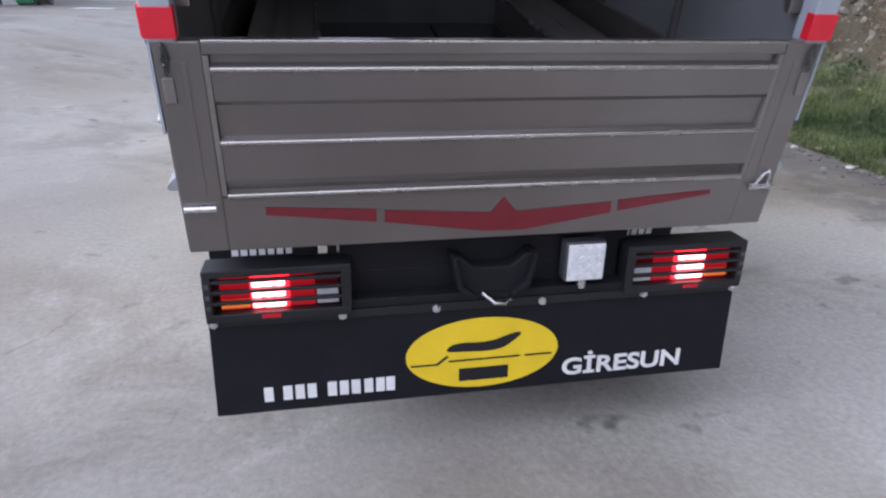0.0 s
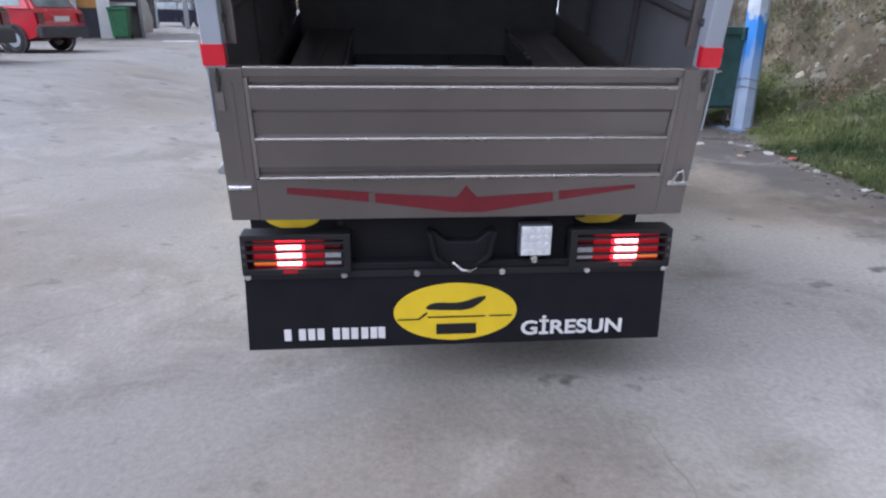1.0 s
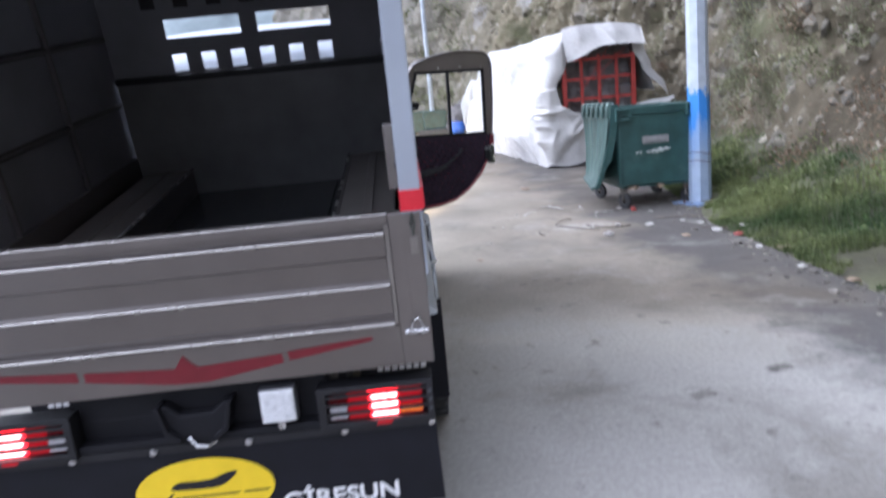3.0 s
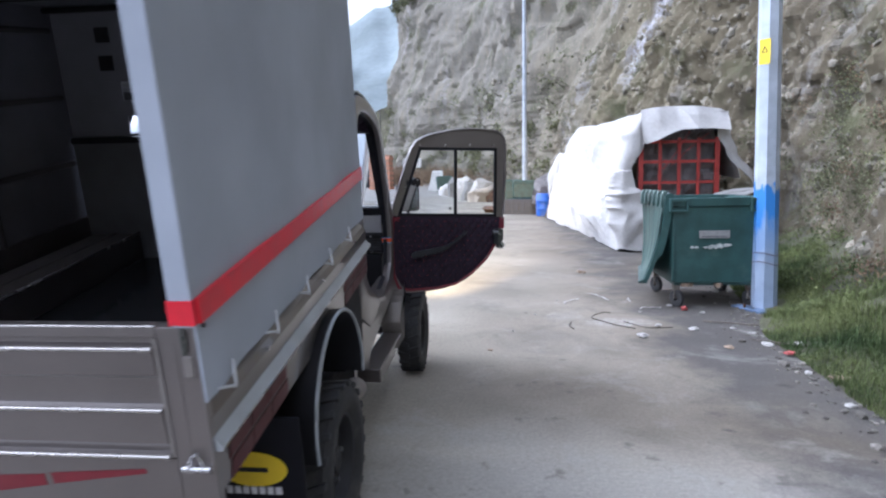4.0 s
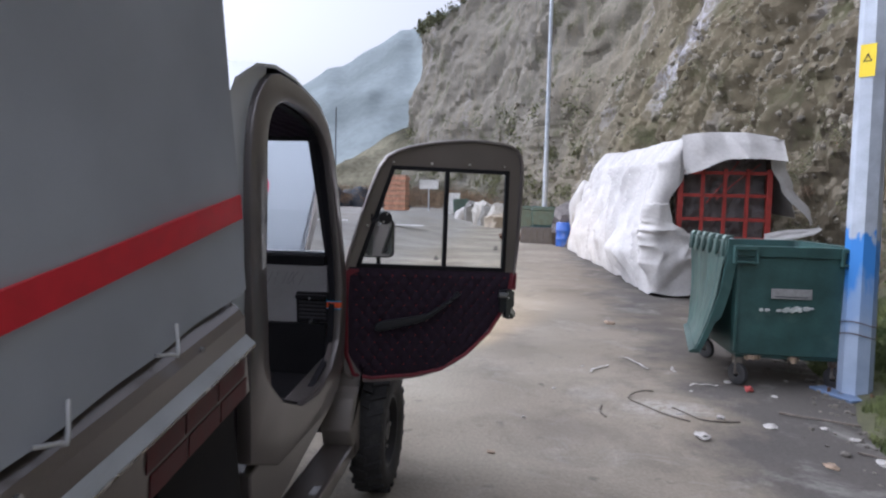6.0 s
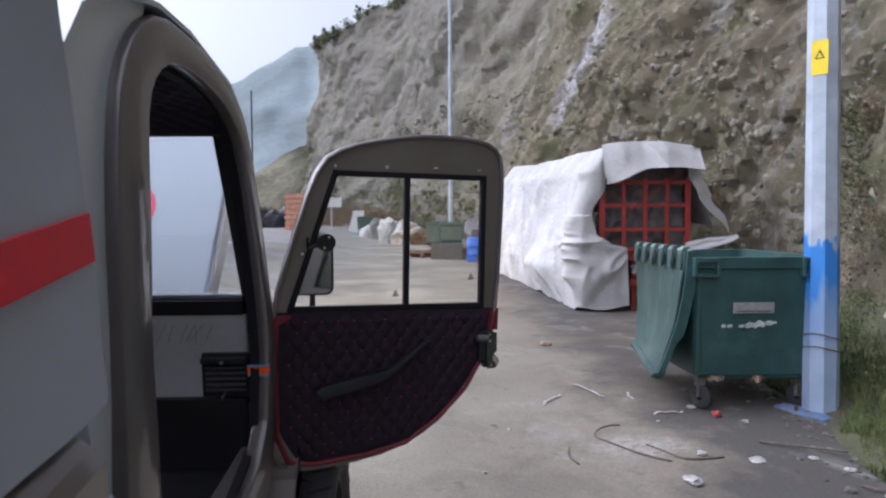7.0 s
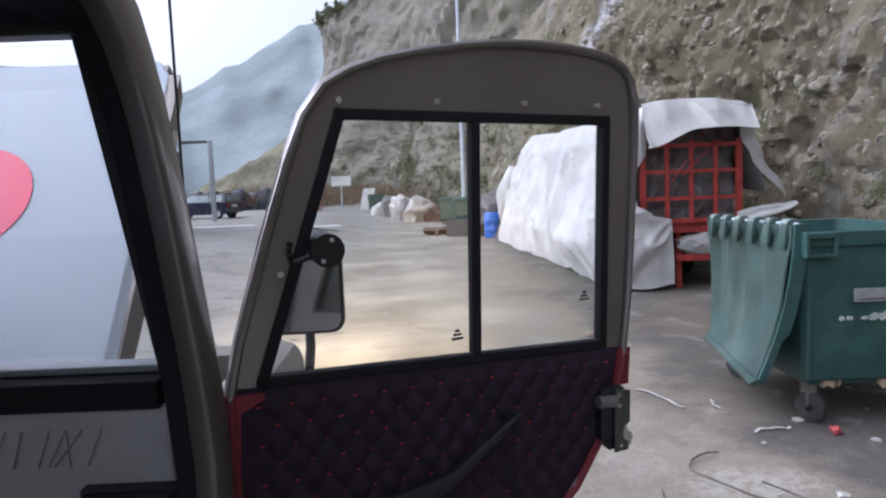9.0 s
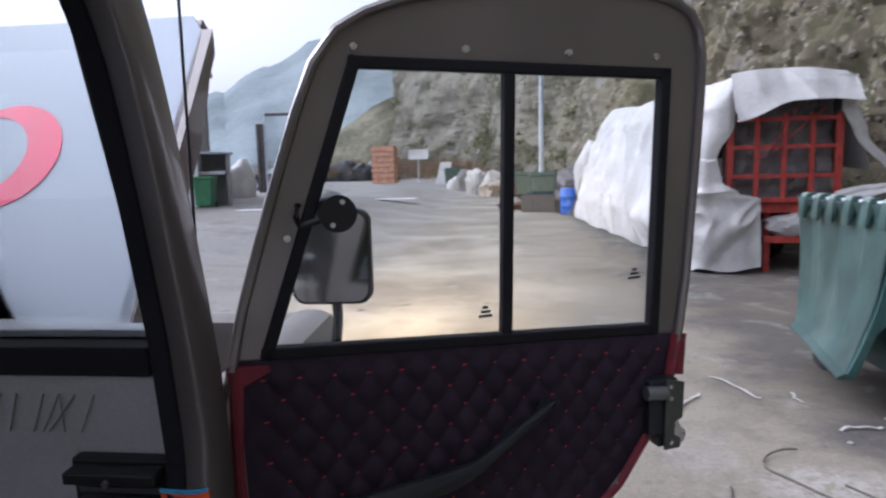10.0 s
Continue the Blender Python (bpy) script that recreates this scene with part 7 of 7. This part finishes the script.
def block_stack():
    s = holder("block_stack", "stack of orange clay blocks on pallets", "blocks", m=pose(-8.2, 47.3, ground_z(-8.2, 47.3)))
    for k in range(7):
        part("block_layer", box(-0.82 + 0.03 * (k % 2), 0.82 - 0.02 * (k % 3), -0.8, 0.8, 0.06 + k * 0.37, 0.06 + k * 0.37 + 0.24, 0.02), BRICK, s)
        part("pallet_layer", box(-0.74, 0.74, -0.75, 0.75, 0.06 + k * 0.37 + 0.24, 0.06 + k * 0.37 + 0.372, 0.0), PALLET, s)


block_stack()
sign = holder("white_sign", "white sign board on a post", "sign", m=pose(-6.3, 50.5, ground_z(-6.3, 50.5)))
part("board", box(-0.75, 0.75, -0.03, 0.03, 1.7, 2.45, 0.1), WALL_WHITE, sign)
part("post", rod((0, 0, 0), (0, 0, 1.8), 0.05), GALVANISED, sign)
for k in range(9):
    x = -20 + k * 1.25
    heap("sheeted_load", x, 58.0 + 0.4 * math.sin(k * 2), 0.9, 0.8, 1.7 + 0.3 * math.sin(k * 3), DARK_SHEET, "dark sheeted load in the row behind the yard", "load", 40 + k, 0.3)

# painted strips on the yard
for x, y, l, turn in ((-8.6, 30.2, 2.9, 14), (-7.05, 21.2, 1.1, 4), (-4.9, 29.6, 3.2, 4)):
    strip = box(-l / 2, l / 2, -0.35, 0.35, 0.0, 0.004)
    thing("painted_marking", strip, WALL_WHITE, "worn white painted strip on the concrete", "marking", kind="structure", m=pose(x, y, ground_z(x, y) + 0.012, 0, 0, turn))

# ---------- parked cars ----------


def car(name, x, y, turn, paint, label, estate=False, length=3.7):
    c = holder(name, label, "car", group="parked cars", m=pose(x, y, ground_z(x, y), 0, 0, turn))
    L, H, W = length, 1.42, 0.80
    # side outline from the tail (y = 0) to the nose (y = L)
    tail = [(0.06, 0.36), (0.02, 0.62), (0.06, 0.86), (0.10, 0.92)]
    belt = [(L - 1.12, 0.93), (L - 0.25, 0.78), (L - 0.03, 0.62), (L, 0.36)]
    body = bmesh.new()
    outline_side = tail + belt + [(L - 0.45, 0.24), (0.4, 0.24)]
    rows = []
    for sx, k in ((-1, 0.94), (-1, 1.0), (1, 1.0), (1, 0.94)):
        rows.append([body.verts.new((sx * W * k, yy, zz if k == 1.0 else zz * 0.985)) for yy, zz in outline_side])
    n = len(outline_side)
    for s, t in zip(rows, rows[1:]):
        for k in range(n):
            body.faces.new((s[k], s[(k + 1) % n], t[(k + 1) % n], t[k]))
    body.faces.new(rows[0][::-1])
    body.faces.new(rows[-1])
    bmesh.ops.bevel(body, geom=[e for e in body.edges if e.calc_face_angle(0) > 0.5], offset=0.035, segments=2, affect='EDGES')
    b = part("body", body, paint, c, "", smooth=True)
    roof_y = (0.42 if not estate else 0.22, L - 1.75)
    cabin = bmesh.new()
    low = [(-W * 0.96, 0.10), (W * 0.96, 0.10), (W * 0.96, L - 1.08), (-W * 0.96, L - 1.08)]
    top = [(-W * 0.76, roof_y[0]), (W * 0.76, roof_y[0]), (W * 0.76, roof_y[1]), (-W * 0.76, roof_y[1])]
    lo = [cabin.verts.new((p, q, 0.90)) for p, q in low]
    hi = [cabin.verts.new((p, q, H)) for p, q in top]
    for k in range(4):
        cabin.faces.new((lo[k], lo[(k + 1) % 4], hi[(k + 1) % 4], hi[k]))
    cabin.faces.new(hi)
    bmesh.ops.bevel(cabin, geom=[e for e in cabin.edges if len(e.link_faces) == 2], offset=0.06, segments=2, affect='EDGES')
    part("cabin", cabin, paint, c, "", smooth=True)

    def pane(a0, a1, z0, z1, face, name):
        """A window lying just proud of the cabin's sloping faces."""
        def at(q, z, s):
            t = (z - 0.90) / (H - 0.90)
            if face == "rear":
                return (q * (W * (0.96 - 0.2 * t)), 0.10 + (roof_y[0] - 0.10) * t - 0.012, z)
            if face == "front":
                return (q * (W * (0.96 - 0.2 * t)), L - 1.08 + (roof_y[1] - L + 1.08) * t + 0.012, z)
            return (s * (W * (0.96 - 0.2 * t) + 0.012), q, z)
        for s in ((1, -1) if face == "side" else (1,)):
            bm = bmesh.new()
            vs = [bm.verts.new(at(q, z, s)) for q, z in ((a0[0], z0), (a0[1], z0), (a1[1], z1), (a1[0], z1))]
            bm.faces.new(vs)
            part(name, thicken(bm, 0.006), CAR_WINDOW, c, "dark glass")
    pane((-0.82, 0.82), (-0.84, 0.84), 0.96, 1.36, "rear", "rear_window")
    pane((-0.82, 0.82), (-0.84, 0.84), 0.96, 1.36, "front", "windscreen")
    m0, m1 = roof_y[0] + 0.05, roof_y[1] - 0.05
    pane((0.35, 1.15), (m0 + 0.12, 1.15), 0.97, 1.34, "side", "side_window")
    pane((1.23, L - 1.32), (1.23, m1), 0.97, 1.34, "side", "side_window")
    part("rear_bumper", box(-W * 0.98, W * 0.98, -0.06, 0.10, 0.32, 0.56, 0.03), BUMPER, c, "grey plastic bumper")
    part("front_bumper", box(-W * 0.98, W * 0.98, L - 0.08, L + 0.06, 0.30, 0.54, 0.03), BUMPER, c, "grey plastic bumper")
    part("number_plate", box(-0.24, 0.24, -0.005, 0.02, 0.66, 0.77, 0.003), WHITE, c, "plain white plate")
    for s in (1, -1):
        a, d = sorted((s * 0.58, s * 0.77))
        part("tail_light", box(a, d, -0.005, 0.06, 0.62, 0.84, 0.01), LENS_RED, c, "dark red tail light")
        part("headlight", box(a, d, L - 0.10, L - 0.01, 0.58, 0.72, 0.01), LENS_CLEAR, c)
        part("door_mirror", box(s * 0.86 - 0.06, s * 0.86 + 0.06, L - 1.35, L - 1.22, 0.92, 1.03, 0.02), BUMPER, c)
        for yy in (0.66, L - 0.72):
            t = lathe([(-0.08, 0.16), (-0.085, 0.25), (-0.06, 0.285), (0.06, 0.285), (0.085, 0.25), (0.08, 0.16)], 28, "x", closed=True)
            w = part("wheel", t, TYRE, c, "", pose(s * 0.70, yy, 0.285), smooth=True)
            part("hub", lathe([(s * 0.07, 0.0), (s * 0.06, 0.17), (s * -0.04, 0.17), (s * -0.04, 0.0)], 20, "x"), GALVANISED, w)
            part("wheel_arch", lathe([(s * 0.055, 0.30), (s * 0.115, 0.30), (s * 0.115, 0.33), (s * 0.055, 0.33)], 28, "x", closed=True), BUMPER, w)
    return c


red_car = car("hatchback_car", -7.45, 13.9, 78, CAR_RED, "red hatchback with grey plastic bumpers")
car("hatchback_car", -6.95, 9.75, 80, CAR_GREEN, "dark grey-green hatchback beside a red one", length=3.8)
car("estate_car", -10.9, 39.5, 78, CAR_BLUE, "dark blue estate car at the end of the yard", True, 4.3)

# ---------- workshop building ----------


def workshop():
    w = holder("workshop_building", "white and grey workshop with an open dark bay", "building", m=pose(-9.9, 24.0, 0.5, 0, 0, 22))
    part("back_wall", box(-22, -0.3, 6.0, 6.2, 0, 5.4), WALL_DARK, w, "dark rear wall")
    part("roof", box(-22, 0.0, -0.6, 6.2, 5.4, 5.62, 0.02), WALL_GREY, w, "flat concrete roof edge")
    part("end_wall", box(-0.55, -0.35, 0.4, 6.0, 0, 5.4), WALL_GREY, w, "grey end wall")
    part("bay_floor", box(-22, -0.35, 0, 6.0, -0.1, 0.03), WALL_GREY, w)
    part("shed_wall", box(-0.3, 0.75, 1.3, 1.4, 0.0, 1.9), WALL_GREY, w, "grey lean-to wall")
    part("shed_side", box(0.65, 0.75, 0.3, 1.3, 0.0, 1.9), WALL_GREY, w, "grey lean-to wall")
    part("shed_roof", box(-0.35, 0.85, 0.2, 1.45, 1.9, 1.98, 0.01), GALVANISED, w, "sheet lean-to roof")
    part("shelf", box(-0.3, 0.6, 0.5, 1.2, 1.15, 1.28, 0.01), WALL_WHITE, w, "white shelf")
    part("column", box(-0.75, -0.3, -0.1, 0.4, 0, 5.4, 0.01), WALL_WHITE, w, "white column")
    part("steel_post", box(-1.55, -1.38, -0.2, 0.0, 0, 5.4, 0.01), GALVANISED, w, "grey steel post")
    part("ochre_panel", box(-2.0, -0.75, 0.02, 0.10, 1.05, 2.10, 0.01), ORANGE_PANEL, w, "ochre sheet panel")
    part("dark_panel", box(-2.0, -0.75, 0.03, 0.10, 0.0, 1.05, 0.01), DARK_SHEET, w, "dark lower sheet panel")
    for k in range(3):
        x = -6.2 - k * 4.5
        part("column", box(x, x + 0.4, -0.1, 0.4, 0, 5.4, 0.01), WALL_GREY, w, "grey column")
    g = holder("steel_gate_frame", "tall grey steel frame standing at the yard's end", "gate", m=pose(-12.9, 36.0, ground_z(-12.9, 36)))
    part("post", box(-0.02, 0.16, -0.1, 0.1, 0, 3.7, 0.02), DARK_LOAD, g, "dark steel post")
    part("post", box(0.22, 0.36, -0.1, 0.1, 0, 3.7, 0.02), DARK_LOAD, g, "dark steel post")
    part("upright", box(0.40, 0.50, -0.05, 0.05, 0, 4.25, 0.01), GALVANISED, g)
    part("upright", box(1.90, 2.12, -0.08, 0.08, 0, 4.25, 0.02), RAIL_METAL, g)
    part("head_bar", box(0.50, 1.90, -0.06, 0.06, 4.1, 4.25, 0.01), DARK_LOAD, g)


workshop()
heap("covered_mound", -11.9, 31.2, 0.75, 0.8, 1.75, WHITE_TARP, "pale sheeted mound behind the workshop", "mound", 71, 0.3)

# lamps that the truck has switched on
for sign in (1, -1):
    beam = new("headlamp_beam", bpy.data.lights.new("headlamp_beam", 'SPOT'))
    beam.data.energy, beam.data.color, beam.data.spot_size, beam.data.spot_blend = 4300, (1.0, 0.74, 0.40), radians(34), 1.0
    beam.data.shadow_soft_size = 0.05
    beam.matrix_world = look((sign * 0.46, 3.93, 0.95), (sign * 0.6, 13.0, 0.0))
